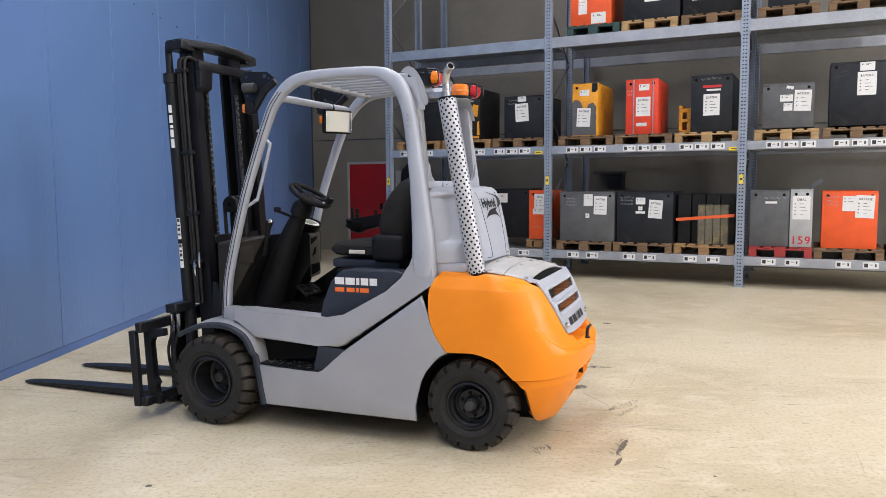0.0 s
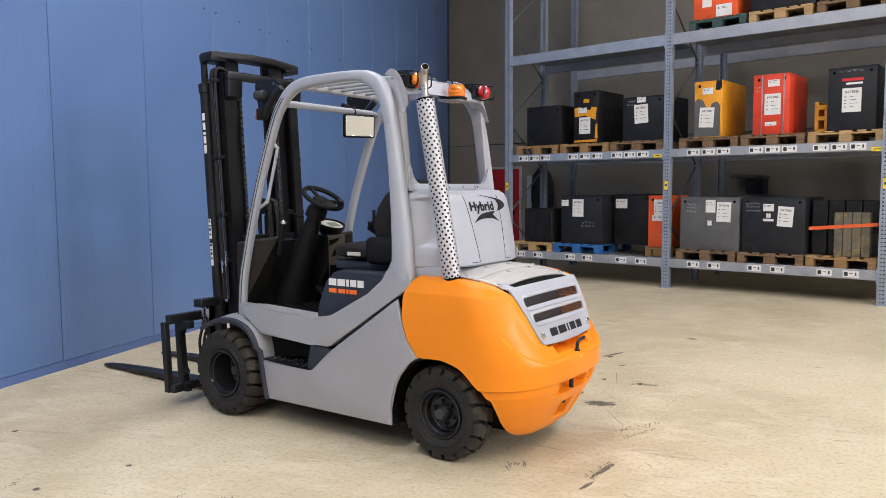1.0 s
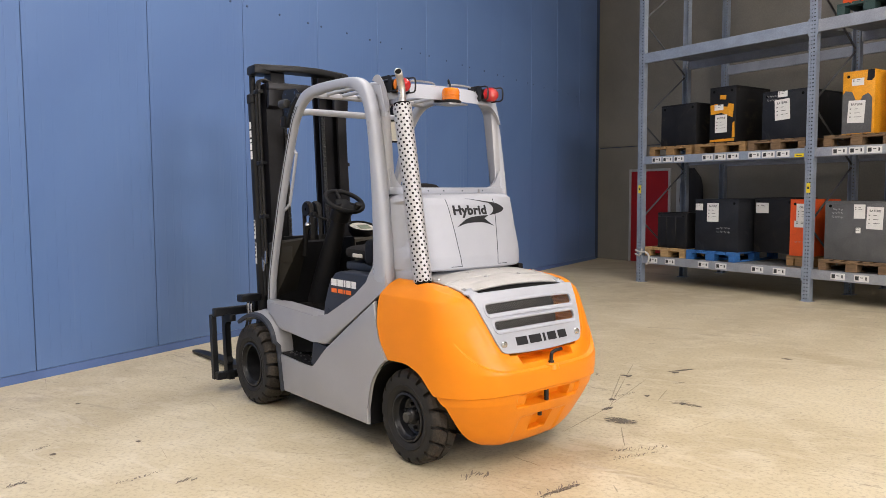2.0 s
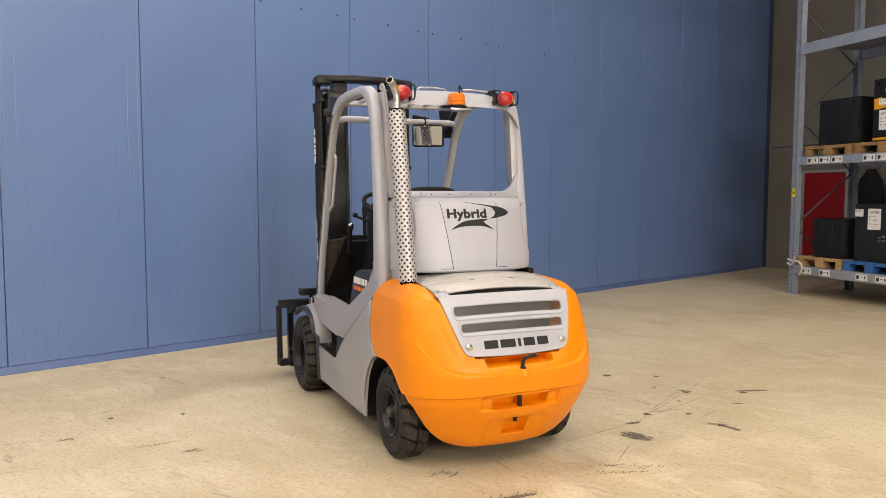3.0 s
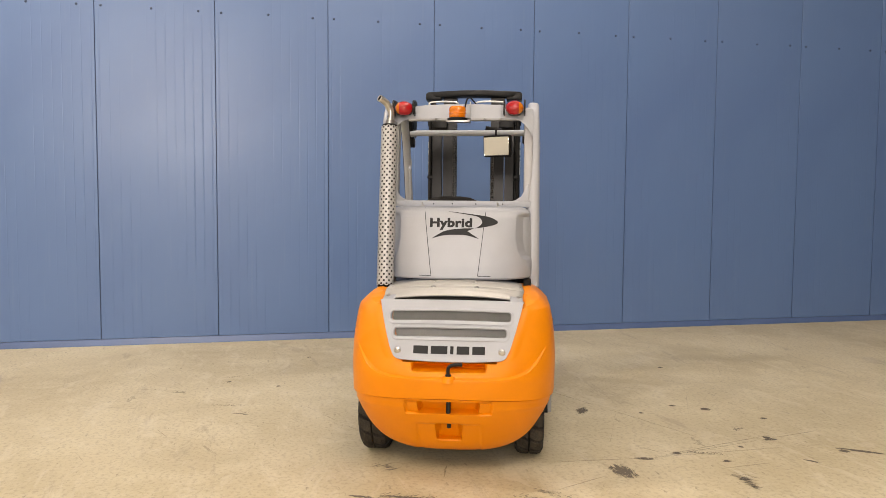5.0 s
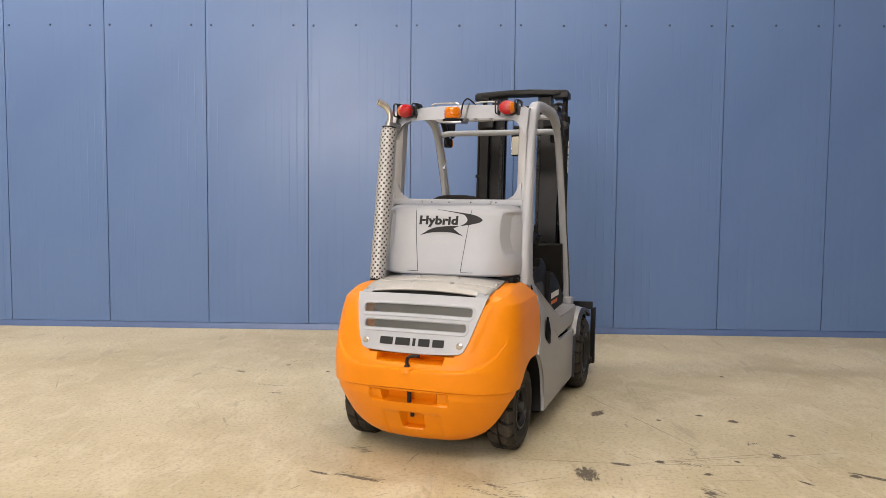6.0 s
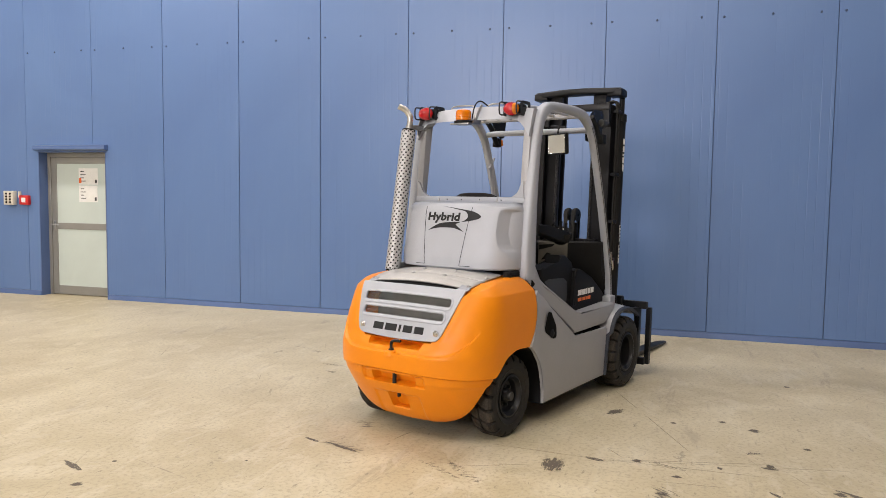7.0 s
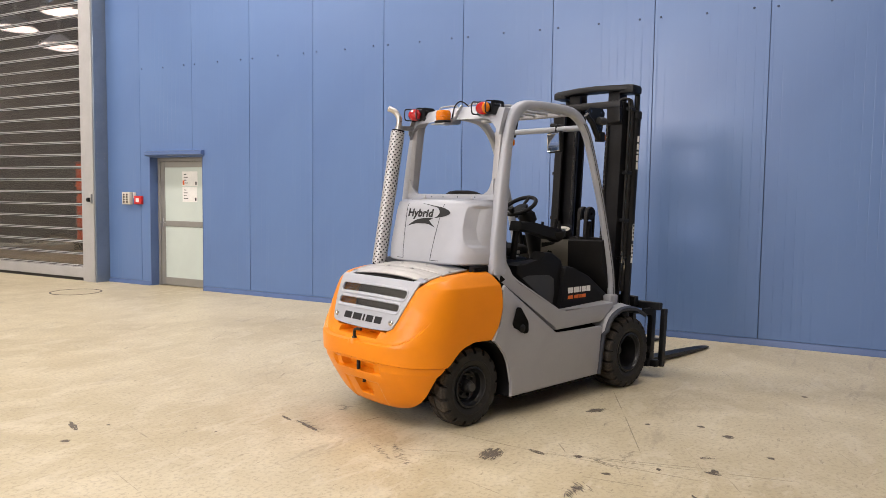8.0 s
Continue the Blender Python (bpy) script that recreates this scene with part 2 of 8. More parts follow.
M_DASH = surface("olive_black_moulding", (0.018, 0.0165, 0.0135), 0.6, 0, 0.15, 8, 0.1, 240, 0.0008, 0.08, spec=0.25)
M_CHAIN = surface("oiled_chain_steel", (0.10, 0.10, 0.10), 0.4, 0.7, 0.2, 20, 0.1)
M_CHROME = surface("bright_steel", (0.62, 0.61, 0.60), 0.22, 1.0, 0.08, 20, 0.03)
M_STEEL = surface("zinc_steel", (0.42, 0.42, 0.42), 0.38, 0.9, 0.15, 15, 0.06)
M_PIPE = surface("brushed_pipe_steel", (0.55, 0.53, 0.50), 0.3, 0.85, 0.1, 12, 0.05)
M_SHIELD = surface("silver_perforated_sheet", (0.47, 0.475, 0.49), 0.42, 0.3, 0.05, 10, 0.03)
# near-black that paints shade into insides, gaps and holes; also small black parts
M_DARKIN = surface("shade_and_black_trim", (0.008, 0.008, 0.008), 0.8, spec=0.05)
M_WHITE = surface("white_marking", (0.78, 0.78, 0.77), 0.6, 0, 0.04)
M_DECAL = surface("charcoal_decal", (0.016, 0.017, 0.020), 0.5, spec=0.25)
M_ORANGE_DECAL = surface("orange_decal", (0.85, 0.17, 0.02), 0.5)
M_RED_LENS = lens_mat("red_lamp_lens", (0.55, 0.008, 0.012))
M_AMBER_LENS = lens_mat("amber_lamp_lens", (0.85, 0.22, 0.0))
M_MIRROR, _nt, _p = base_mat("mirror_glass")
_p.inputs["Base Color"].default_value = (0.9, 0.9, 0.88, 1)
_p.inputs["Metallic"].default_value, _p.inputs["Roughness"].default_value = 1.0, 0.03
M_RACK_BLUE = surface("galvanised_upright_bluish", (0.33, 0.385, 0.47), 0.45, 0.35, 0.12, 5, 0.06, 60)
M_RACK = surface("galvanised_beam", (0.39, 0.41, 0.445), 0.42, 0.45, 0.12, 4, 0.06, 60, dirt=0.08)
M_DECK = surface("galvanised_deck", (0.36, 0.37, 0.37), 0.45, 0.5, 0.15, 6, 0.08, 60, dirt=0.15)
M_WOOD = surface("pallet_wood", (0.38, 0.225, 0.092), 0.75, 0, 0.25, 5, 0.12, 60, 0.002, dirt=0.25, dirtcolor=(0.13, 0.09, 0.06), spread=0.35, stretch=(1, 6, 6))
M_WOOD_LT = surface("new_pallet_wood", (0.54, 0.35, 0.155), 0.7, 0, 0.22, 5, 0.1, 60, 0.002, dirt=0.15, dirtcolor=(0.16, 0.10, 0.06), spread=0.4, stretch=(1, 6, 6))
M_WOOD_DK = surface("weathered_pallet_wood", (0.235, 0.145, 0.075), 0.8, 0, 0.3, 5, 0.12, 60, 0.002, dirt=0.3, spread=0.5, stretch=(1, 6, 6))
M_PAL_BLUE = surface("blue_pallet_paint", (0.03, 0.15, 0.42), 0.6, 0, 0.2, 6, 0.1, 60, 0.001, dirt=0.15)
M_PAL_RED = surface("red_pallet_paint", (0.35, 0.035, 0.03), 0.6, 0, 0.2, 6, 0.1, 60, 0.001, dirt=0.2)
M_PAL_GREEN = surface("green_pallet_paint", (0.03, 0.07, 0.065), 0.6, 0, 0.2, 6, 0.1, 60, 0.001, dirt=0.2)
M_BAT_DARK = surface("anthracite_battery_coat", (0.017, 0.019, 0.024), 0.5, 0, 0.3, 4, 0.12, 70, 0.001, 0.1, dirt=0.36, dirtcolor=(0.07, 0.066, 0.062), spec=0.3)
M_BAT_GREY = surface("mid_grey_battery_coat", (0.115, 0.118, 0.122), 0.5, 0, 0.18, 4, 0.12, 70, 0.001, 0.1, dirt=0.3, dirtcolor=(0.055, 0.05, 0.045), spec=0.35)
M_BAT_LIGHT = surface("light_grey_battery_coat", (0.40, 0.41, 0.41), 0.5, 0, 0.1, 5, 0.06, 90, dirt=0.15, dirtcolor=(0.2, 0.18, 0.15))
M_BAT_BLACK = surface("black_battery_coat", (0.011, 0.011, 0.012), 0.5, 0, 0.35, 4, 0.12, 70, 0.001, 0.1, dirt=0.42, dirtcolor=(0.075, 0.060, 0.038), spec=0.3)
M_BAT_RED = surface("red_battery_coat", (0.78, 0.06, 0.016), 0.5, 0, 0.12, 4, 0.12, 70, 0.001, 0.1, dirt=0.22, dirtcolor=(0.25, 0.05, 0.03))
M_BAT_ORANGE = surface("orange_red_battery_coat", (0.82, 0.105, 0.014), 0.5, 0, 0.1, 4, 0.06, 70, 0.001, 0.1, dirt=0.14, dirtcolor=(0.35, 0.07, 0.02))
M_BAT_YELLOW = surface("amber_battery_coat", (0.83, 0.36, 0.01), 0.5, 0, 0.15, 4, 0.12, 70, 0.001, 0.1, dirt=0.35, dirtcolor=(0.25, 0.12, 0.02))
M_CELL = surface("grimy_cell_case", (0.14, 0.125, 0.085), 0.6, 0, 0.3, 8, 0.15, 60, dirt=0.5, dirtcolor=(0.30, 0.22, 0.07))
M_STRAP = surface("orange_strap", (0.75, 0.12, 0.02), 0.6)
M_PAPER = surface("white_paper", (0.74, 0.74, 0.72), 0.7, 0, 0.05, 12, 0.03)
M_INK = surface("printed_ink", (0.05, 0.05, 0.055), 0.6)
M_YELLOW = surface("yellow_sticker", (0.85, 0.65, 0.01), 0.5)
M_REDPAINT = surface("red_door_paint", (0.36, 0.012, 0.015), 0.4, 0, 0.08, 3, 0.03)
M_CASING = surface("bare_steel_casing", (0.24, 0.29, 0.36), 0.32, 0.6, 0.08, 3, 0.04, 60)
M_RAIL = surface("pale_anodised_rail", (0.46, 0.46, 0.47), 0.42, 0.25, 0.06, 4, 0.05, 80)
M_ALU_DK = surface("grey_aluminium_frame", (0.28, 0.275, 0.26), 0.45, 0.3, 0.06, 4, 0.03)
M_FROST = surface("frosted_pane", (0.50, 0.57, 0.54), 0.45, 0, 0.04, 1.5, 0.02)
M_BEIGE = surface("beige_plastic", (0.60, 0.57, 0.50), 0.5, 0, 0.05)
M_LCD = surface("grey_green_display", (0.30, 0.34, 0.25), 0.25, 0, 0.03)
M_REDPLASTIC = surface("red_plastic", (0.55, 0.02, 0.02), 0.4, 0, 0.05)
M_JACKET = surface("black_cloth", (0.012, 0.012, 0.014), 0.9, 0, 0.2, 10, 0.1, 200, 0.002)
M_FABRIC_WHITE = surface("white_webbing", (0.6, 0.58, 0.54), 0.85, 0, 0.15, 14, 0.1)
M_MARK = surface("rubber_smear", (0.115, 0.095, 0.08), 0.62, 0, 0.4, 14, 0.2, 90)


def stain_mat(name, color, strength, fibre=(1, 1, 1)):
    """Grime rubbed into the floor, broken up and thinning out to its edge."""
    m, nt, p = base_mat(name)
    p.inputs["Base Color"].default_value = (*color, 1)
    p.inputs["Roughness"].default_value = 0.6
    tc = nt.nodes.new("ShaderNodeTexCoord")
    sub_ = nt.nodes.new("ShaderNodeVectorMath")
    sub_.operation = "SUBTRACT"
    sub_.inputs[1].default_value = (0.5, 0.5, 0.5)
    nt.links.new(tc.outputs["Generated"], sub_.inputs[0])
    ml = nt.nodes.new("ShaderNodeVectorMath")
    ml.operation = "MULTIPLY"
    ml.inputs[1].default_value = (1, 1, 0)
    nt.links.new(sub_.outputs[0], ml.inputs[0])
    ln = nt.nodes.new("ShaderNodeVectorMath")
    ln.operation = "LENGTH"
    nt.links.new(ml.outputs[0], ln.inputs[0])
    n = _noise(nt, _coords(nt, fibre), 17, 8, 0.72, 0.6)
    a = _math(nt, "SUBTRACT", n, _math(nt, "MULTIPLY", _math(nt, "POWER", ln.outputs["Value"], 2.5), 1.1))
    nt.links.new(_math(nt, "MULTIPLY", _ramp(nt, a, 0.31, 0.43), strength), p.inputs["Alpha"])
    return m


M_STROKE = surface("smeared_grime", (0.20, 0.17, 0.135), 0.6, 0, 0.15, 14, 0.05, 90)
M_STAIN = stain_mat("oily_rubber_stain", (0.14, 0.115, 0.092), 0.68, (1, 4, 1))
M_SCUFF = stain_mat("tyre_scuff", (0.16, 0.13, 0.105), 0.32, (0.6, 6, 1))


def shutter_pane_mat():
    """Clear plastic panes of the shutter, slightly tinted and wavy."""
    m, nt, p = base_mat("wavy_shutter_pane")
    info = nt.nodes.new("ShaderNodeObjectInfo")
    add = nt.nodes.new("ShaderNodeVectorMath")
    nt.links.new(_coords(nt, (1, 0.45, 1.5)), add.inputs[0])
    nt.links.new(info.outputs["Location"], add.inputs[1])
    p.inputs["Base Color"].default_value = (0.72, 0.66, 0.63, 1)
    p.inputs["Transmission Weight"].default_value = 1.0
    p.inputs["Roughness"].default_value = 0.04
    p.inputs["IOR"].default_value = 1.45
    _bump(nt, _noise(nt, add.outputs[0], 1.6, 2, 0.5, 0.8), 0.7, 0.05, p)
    return m


M_PANE = shutter_pane_mat()

# ---- mesh helpers ----


def finish(name, bm, material, sharp=38.0):
    bmesh.ops.recalc_face_normals(bm, faces=bm.faces[:])
    me = bpy.data.meshes.new(name)
    bm.to_mesh(me)
    bm.free()
    me.materials.append(material)
    for poly in me.polygons:
        poly.use_smooth = True
    me.set_sharp_from_angle(angle=radians(sharp))
    return me


def part(name, bm, material, parent, label="", m=None, sharp=38.0):
    """Links a bmesh as one mesh object under a thing or part, in the parent's own space."""
    ob = new(name, finish(name, bm, material, sharp))
    ob.parent = parent
    if m is not None:
        ob.matrix_basis = m
    if label:
        ob["label"] = label
    return ob


def share(name, me, parent, m, label=""):
    """One more piece on a mesh that exists already."""
    ob = new(name, me)
    ob.parent = parent
    ob.matrix_basis = m
    if label:
        ob["label"] = label
    return ob


def thing(name, label, category, m=None, group="", kind=""):
    ob = new(name)
    ob.empty_display_size = 0.1
    if m is not None:
        ob.matrix_basis = m
    return tagged(ob, label, category, group, kind)


def single(name, bm, material, label, category, m=None, group="", kind=""):
    ob = new(name, finish(name, bm, material))
    if m is not None:
        ob.matrix_basis = m
    return tagged(ob, label, category, group, kind)


def box(bm, x0, x1, y0, y1, z0, z1, bev=0.0, seg=1):
    vs = [bm.verts.new(c) for c in ((x0, y0, z0), (x1, y0, z0), (x1, y1, z0), (x0, y1, z0), (x0, y0, z1), (x1, y0, z1), (x1, y1, z1), (x0, y1, z1))]
    fs = [bm.faces.new([vs[i] for i in q]) for q in ((3, 2, 1, 0), (4, 5, 6, 7), (0, 1, 5, 4), (1, 2, 6, 5), (2, 3, 7, 6), (3, 0, 4, 7))]
    if bev:
        es = list({e for f in fs for e in f.edges})
        bmesh.ops.bevel(bm, geom=es, offset=bev, segments=seg, affect="EDGES", profile=0.5)
    return bm


def prism(bm, pts, axis, a, b, bev=0.0, seg=2):
    """A polygon drawn in the plane across an axis, carried from a to b along it."""
    def at(p, s):
        return {"x": (s, p[0], p[1]), "y": (p[0], s, p[1]), "z": (p[0], p[1], s)}[axis]
    lo, hi = [bm.verts.new(at(p, a)) for p in pts], [bm.verts.new(at(p, b)) for p in pts]
    n = len(pts)
    fs = [bm.faces.new(lo[::-1]), bm.faces.new(hi)]
    fs += [bm.faces.new((lo[i], lo[(i + 1) % n], hi[(i + 1) % n], hi[i])) for i in range(n)]
    if bev:
        es = list(set(fs[0].edges) | set(fs[1].edges))
        bmesh.ops.bevel(bm, geom=es, offset=bev, segments=seg, affect="EDGES", profile=0.5)
    return bm


def rings(bm, rows, caps=True, closed=True):
    """Joins rows of points into a skin."""
    vs = [[bm.verts.new(p) for p in row] for row in rows]
    n = len(vs[0])
    for a, b in zip(vs, vs[1:]):
        for i in range(n if closed else n - 1):
            j = (i + 1) % n
            bm.faces.new((a[i], a[j], b[j], b[i]))
    if caps and closed:
        bm.faces.new(vs[0][::-1])
        bm.faces.new(vs[-1])
    return bm


def smooth_path(pts, n=6):
    """A curve through points."""
    pts = [Vector(p) for p in pts]
    out = []
    for i in range(len(pts) - 1):
        p0, p1, p2, p3 = pts[max(i - 1, 0)], pts[i], pts[i + 1], pts[min(i + 2, len(pts) - 1)]
        for k in range(n):
            t = k / n
            out.append(0.5 * ((2 * p1) + (p2 - p0) * t + (2 * p0 - 5 * p1 + 4 * p2 - p3) * t * t + (3 * p1 - p0 - 3 * p2 + p3) * t ** 3))
    return out + [pts[-1]]


def tube(bm, path, r, seg=10, caps=True):
    path = [Vector(p) for p in path]
    rows, up = [], None
    for i, p in enumerate(path):
        d = (path[min(i + 1, len(path) - 1)] - path[max(i - 1, 0)]).normalized()
        if up is None:
            up = d.orthogonal().normalized()
        up = (up - d * up.dot(d)).normalized()
        side = d.cross(up)
        rad = r(i / max(1, len(path) - 1)) if callable(r) else r
        rows.append([p + rad * (math.cos(a) * up + math.sin(a) * side) for a in (2 * math.pi * k / seg for k in range(seg))])
    return rings(bm, rows, caps)


def revolve(bm, prof, seg=32, axis="y", at=(0, 0, 0), caps=False):
    """prof: (radius, place along the axis)."""
    rows = []
    for k in range(seg):
        a = 2 * math.pi * k / seg
        c, s = math.cos(a), math.sin(a)
        row = []
        for r, h in prof:
            q = {"y": (r * c, h, r * s), "z": (r * c, r * s, h), "x": (h, r * c, r * s)}[axis]
            row.append((q[0] + at[0], q[1] + at[1], q[2] + at[2]))
        rows.append(row)
    vs = [[bm.verts.new(p) for p in row] for row in rows]
    n = len(prof)
    for k in range(seg):
        a, b = vs[k], vs[(k + 1) % seg]
        for i in range(n - 1):
            bm.faces.new((a[i], b[i], b[i + 1], a[i + 1]))
    if caps:
        bm.faces.new([vs[k][0] for k in range(seg)])
        bm.faces.new([vs[k][-1] for k in range(seg)][::-1])
    return bm


def rod(bm, a, b, r, seg=10):
    return tube(bm, [a, b], r, seg)


def lerp_table(tab, x):
    """Straight lines between the rows of a table, which rise in their first column."""
    if x <= tab[0][0]:
        return tab[0][1]
    for (a, va), (b, vb) in zip(tab, tab[1:]):
        if x <= b:
            return va + (vb - va) * (x - a) / (b - a)
    return tab[-1][1]


def smooth_table(tab, x):
    """A curve through the rows of a table that never overshoots them."""
    if x <= tab[0][0]:
        return tab[0][1]
    if x >= tab[-1][0]:
        return tab[-1][1]
    n = len(tab)
    i = next(k for k in range(n - 1) if x <= tab[k + 1][0])

    def rise(k):
        return (tab[k + 1][1] - tab[k][1]) / (tab[k + 1][0] - tab[k][0])

    def slope(k):
        if k == 0 or k == n - 1:
            return rise(min(k, n - 2))
        a, b = rise(k - 1), rise(k)
        return 0.0 if a * b <= 0 else 2 * a * b / (a + b)
    h = tab[i + 1][0] - tab[i][0]
    t = (x - tab[i][0]) / h
    return ((1 + 2 * t) * (1 - t) ** 2 * tab[i][1] + t * (1 - t) ** 2 * h * slope(i) + t * t * (3 - 2 * t) * tab[i + 1][1] + t * t * (t - 1) * h * slope(i + 1))


def text_mesh(words, size, depth, material, shear=0.0, bold=0.0, align="CENTER", spacing=1.0):
    """Flat letters in the built-in font, in their own x-y plane, thickened to depth."""
    cu = bpy.data.curves.new("letters", "FONT")
    cu.body, cu.size, cu.extrude, cu.shear, cu.offset = words, size, depth, shear, bold
    cu.align_x, cu.align_y, cu.space_character, cu.resolution_u = align, "CENTER", spacing, 3
    ob = bpy.data.objects.new("letters", cu)
    scene.collection.objects.link(ob)
    me = bpy.data.meshes.new_from_object(ob.evaluated_get(bpy.context.evaluated_depsgraph_get()))
    bpy.data.objects.remove(ob)
    bpy.data.curves.remove(cu)
    me.materials.clear()
    me.materials.append(material)
    return me

# ---- the hall ----
SEAM0, PITCH = -0.1965, 1.1589
DOOR_Y0, DOOR_Y1, DOOR_Z = -2.31, -1.14, 2.06
GATE_Y1, GATE_Y0 = -3.33, -8.6

bm = bmesh.new()
box(bm, -14, 16, -12, 24, -0.2, 0)
floor = single("floor", bm, M_FLOOR, "cream sealed concrete hall floor, worn and scuffed", "floor", kind="structure")

# blue wall: a core behind upright panels, with the door opening left free
wall = thing("wall_west", "tall blue panelled partition wall", "wall", kind="structure")
bm = bmesh.new()
for y0, y1, z0, z1 in ((DOOR_Y1, NORTH_Y + 0.2, 0, CEIL_Z), (GATE_Y1, DOOR_Y0, 0, CEIL_Z), (DOOR_Y0, DOOR_Y1, DOOR_Z, CEIL_Z), (-12, GATE_Y0, 0, CEIL_Z), (GATE_Y0, GATE_Y1, 5.2, CEIL_Z)):
    box(bm, WALL_X - 0.35, WALL_X - 0.012, y0, y1, z0, z1)
part("wall_core", bm, M_SEAM, wall)


def wall_panel(y0, y1, z0, z1):
    bm = bmesh.new()
    w = (y1 - y0) / 2 - 0.0029
    box(bm, -0.011, 0, -w, w, z0, z1, 0.003)
    part("panel", bm, M_BLUE, wall, m=Matrix.Translation((WALL_X, (y0 + y1) / 2, 0)))


for k in range(-2, 15):
    y0, y1 = SEAM0 + PITCH * k, min(SEAM0 + PITCH * (k + 1), NORTH_Y)
    if y0 >= NORTH_Y:
        continue
    if y1 <= DOOR_Y0 or y0 >= DOOR_Y1:
        wall_panel(y0, y1, 0.068, CEIL_Z)
    else:
        g, zt = 0.0029, CEIL_Z
        if y0 < DOOR_Y0:
            pts = [(y0 + g, 0.068), (DOOR_Y0, 0.068), (DOOR_Y0, DOOR_Z), (y1 - g, DOOR_Z), (y1 - g, zt), (y0 + g, zt)]
        else:
            pts = [(DOOR_Y1, 0.068), (y1 - g, 0.068), (y1 - g, zt), (y0 + g, zt), (y0 + g, DOOR_Z), (DOOR_Y1, DOOR_Z)]
        bm = bmesh.new()
        prism(bm, pts, "x", -0.011, 0)
        part("panel", bm, M_BLUE, wall, m=Matrix.Translation((WALL_X, 0, 0)))
wall_panel(GATE_Y1 + 0.02, SEAM0 - 2 * PITCH, 0.068, CEIL_Z)
for z0, z1 in ((5.2, CEIL_Z),):
    wall_panel(GATE_Y0, GATE_Y1, z0, z1)
wall_panel(-12, GATE_Y0, 0.068, CEIL_Z)

# row of screw caps
bm = bmesh.new()
revolve(bm, [(0.0001, 0.012), (0.008, 0.010), (0.012, 0.004), (0.013, 0.0)], 10, "x")
cap_mesh = finish("screw_cap", bm, M_SEAM)
for k in range(-2, 14):
    for f in (0.055, 0.465, 0.86):
        y = SEAM0 + PITCH * (k + f)
        if GATE_Y1 < y < 16.5:
            share("screw_cap", cap_mesh, wall, Matrix.Translation((WALL_X, y, 3.44 + 0.004 * math.sin(7 * y))))

# base flashing
for y0, y1 in ((DOOR_Y1, NORTH_Y), (GATE_Y1 + 0.02, DOOR_Y0)):
    bm = bmesh.new()
    prism(bm, [(WALL_X - 0.012, 0), (WALL_X + 0.022, 0), (WALL_X + 0.022, 0.010), (WALL_X + 0.006, 0.042), (WALL_X + 0.003, 0.066), (WALL_X - 0.012, 0.066)], "y", y0, y1)
    single("baseboard", bm, M_BLUE_TRIM, "folded blue steel flashing along the foot of the wall", "baseboard", kind="structure")

# far wall, set askew to the blue one
RK = pose(-0.864, 13.288, 0, 0, 0, -23.37)      # the racking's own space: x along it, y into it
BACK = 2.75
bm = bmesh.new()
box(bm, -3.6, 22, BACK, BACK + 0.25, 0, 2.43)
wall_n = single("wall_north", bm, M_GREYWALL, "grey-beige rendered wall with a level joint", "wall", RK, kind="structure")
bm = bmesh.new()
box(bm, -3.6, 22, BACK - 0.02, BACK + 0.25, 2.445, CEIL_Z)
part("upper_panel", bm, M_GREYWALL, wall_n)
bm = bmesh.new()
box(bm, -3.55, 22, BACK + 0.02, BACK + 0.1, 2.42, 2.46)
part("joint", bm, M_SEAM, wall_n)

bm = bmesh.new()
box(bm, -14, 20, -12, 24, CEIL_Z, CEIL_Z + 0.2)
single("ceiling", bm, M_CEIL, "pale sheet-metal hall ceiling", "ceiling", kind="structure")

# unseen east wall with an assumed window band; south wall behind the camera's start
bm = bmesh.new()
for y0, y1, z0, z1 in ((-12, -1.3, 0, CEIL_Z), (3.3, 24, 0, CEIL_Z), (-1.3, 3.3, 0, 3.2), (-1.3, 3.3, 5.6, CEIL_Z)):
    box(bm, EAST_X, EAST_X + 0.3, y0, y1, z0, z1)
single("wall_east", bm, M_PLAINWALL, "pale painted wall out of view, with an assumed window opening", "wall", kind="structure")
win = thing("window_1", "assumed steel-framed window band with mullions, out of view", "window", kind="structure")
for k in range(9):
    bm = bmesh.new()
    y = -1.3 + 4.6 * k / 8
    box(bm, EAST_X - 0.02, EAST_X + 0.10, y - 0.03, y + 0.03, 3.2, 5.6, 0.005)
    part("mullion", bm, M_ALU_DK, win)
bm = bmesh.new()
box(bm, WALL_X - 0.35, EAST_X + 0.3, SOUTH_Y - 0.3, SOUTH_Y, 0, CEIL_Z)
single("wall_south", bm, M_PLAINWALL, "pale painted hall wall", "wall", kind="structure")

# bodies of the assumed ceiling luminaires, the two added ones included
lum = None
for lx, ly in LUMINAIRES:
    m = pose(lx, ly, CEIL_Z)
    if lum is None:
        lum = thing("ceiling_light", "long white ceiling luminaire, assumed out of view", "lamp", m, "hall luminaires")
        bm = bmesh.new()
        box(bm, -0.28, 0.28, -1.25, 1.25, -0.18, 0, 0.01)
        part("housing", bm, M_WHITE, lum)
        bm = bmesh.new()
        box(bm, -0.24, 0.24, -1.2, 1.2, -0.2, -0.182)
        part("diffuser", bm, glow("lit_diffuser", (1.0, 0.96, 0.88), 4.0), lum)
    else:
        copy_thing(lum, m)

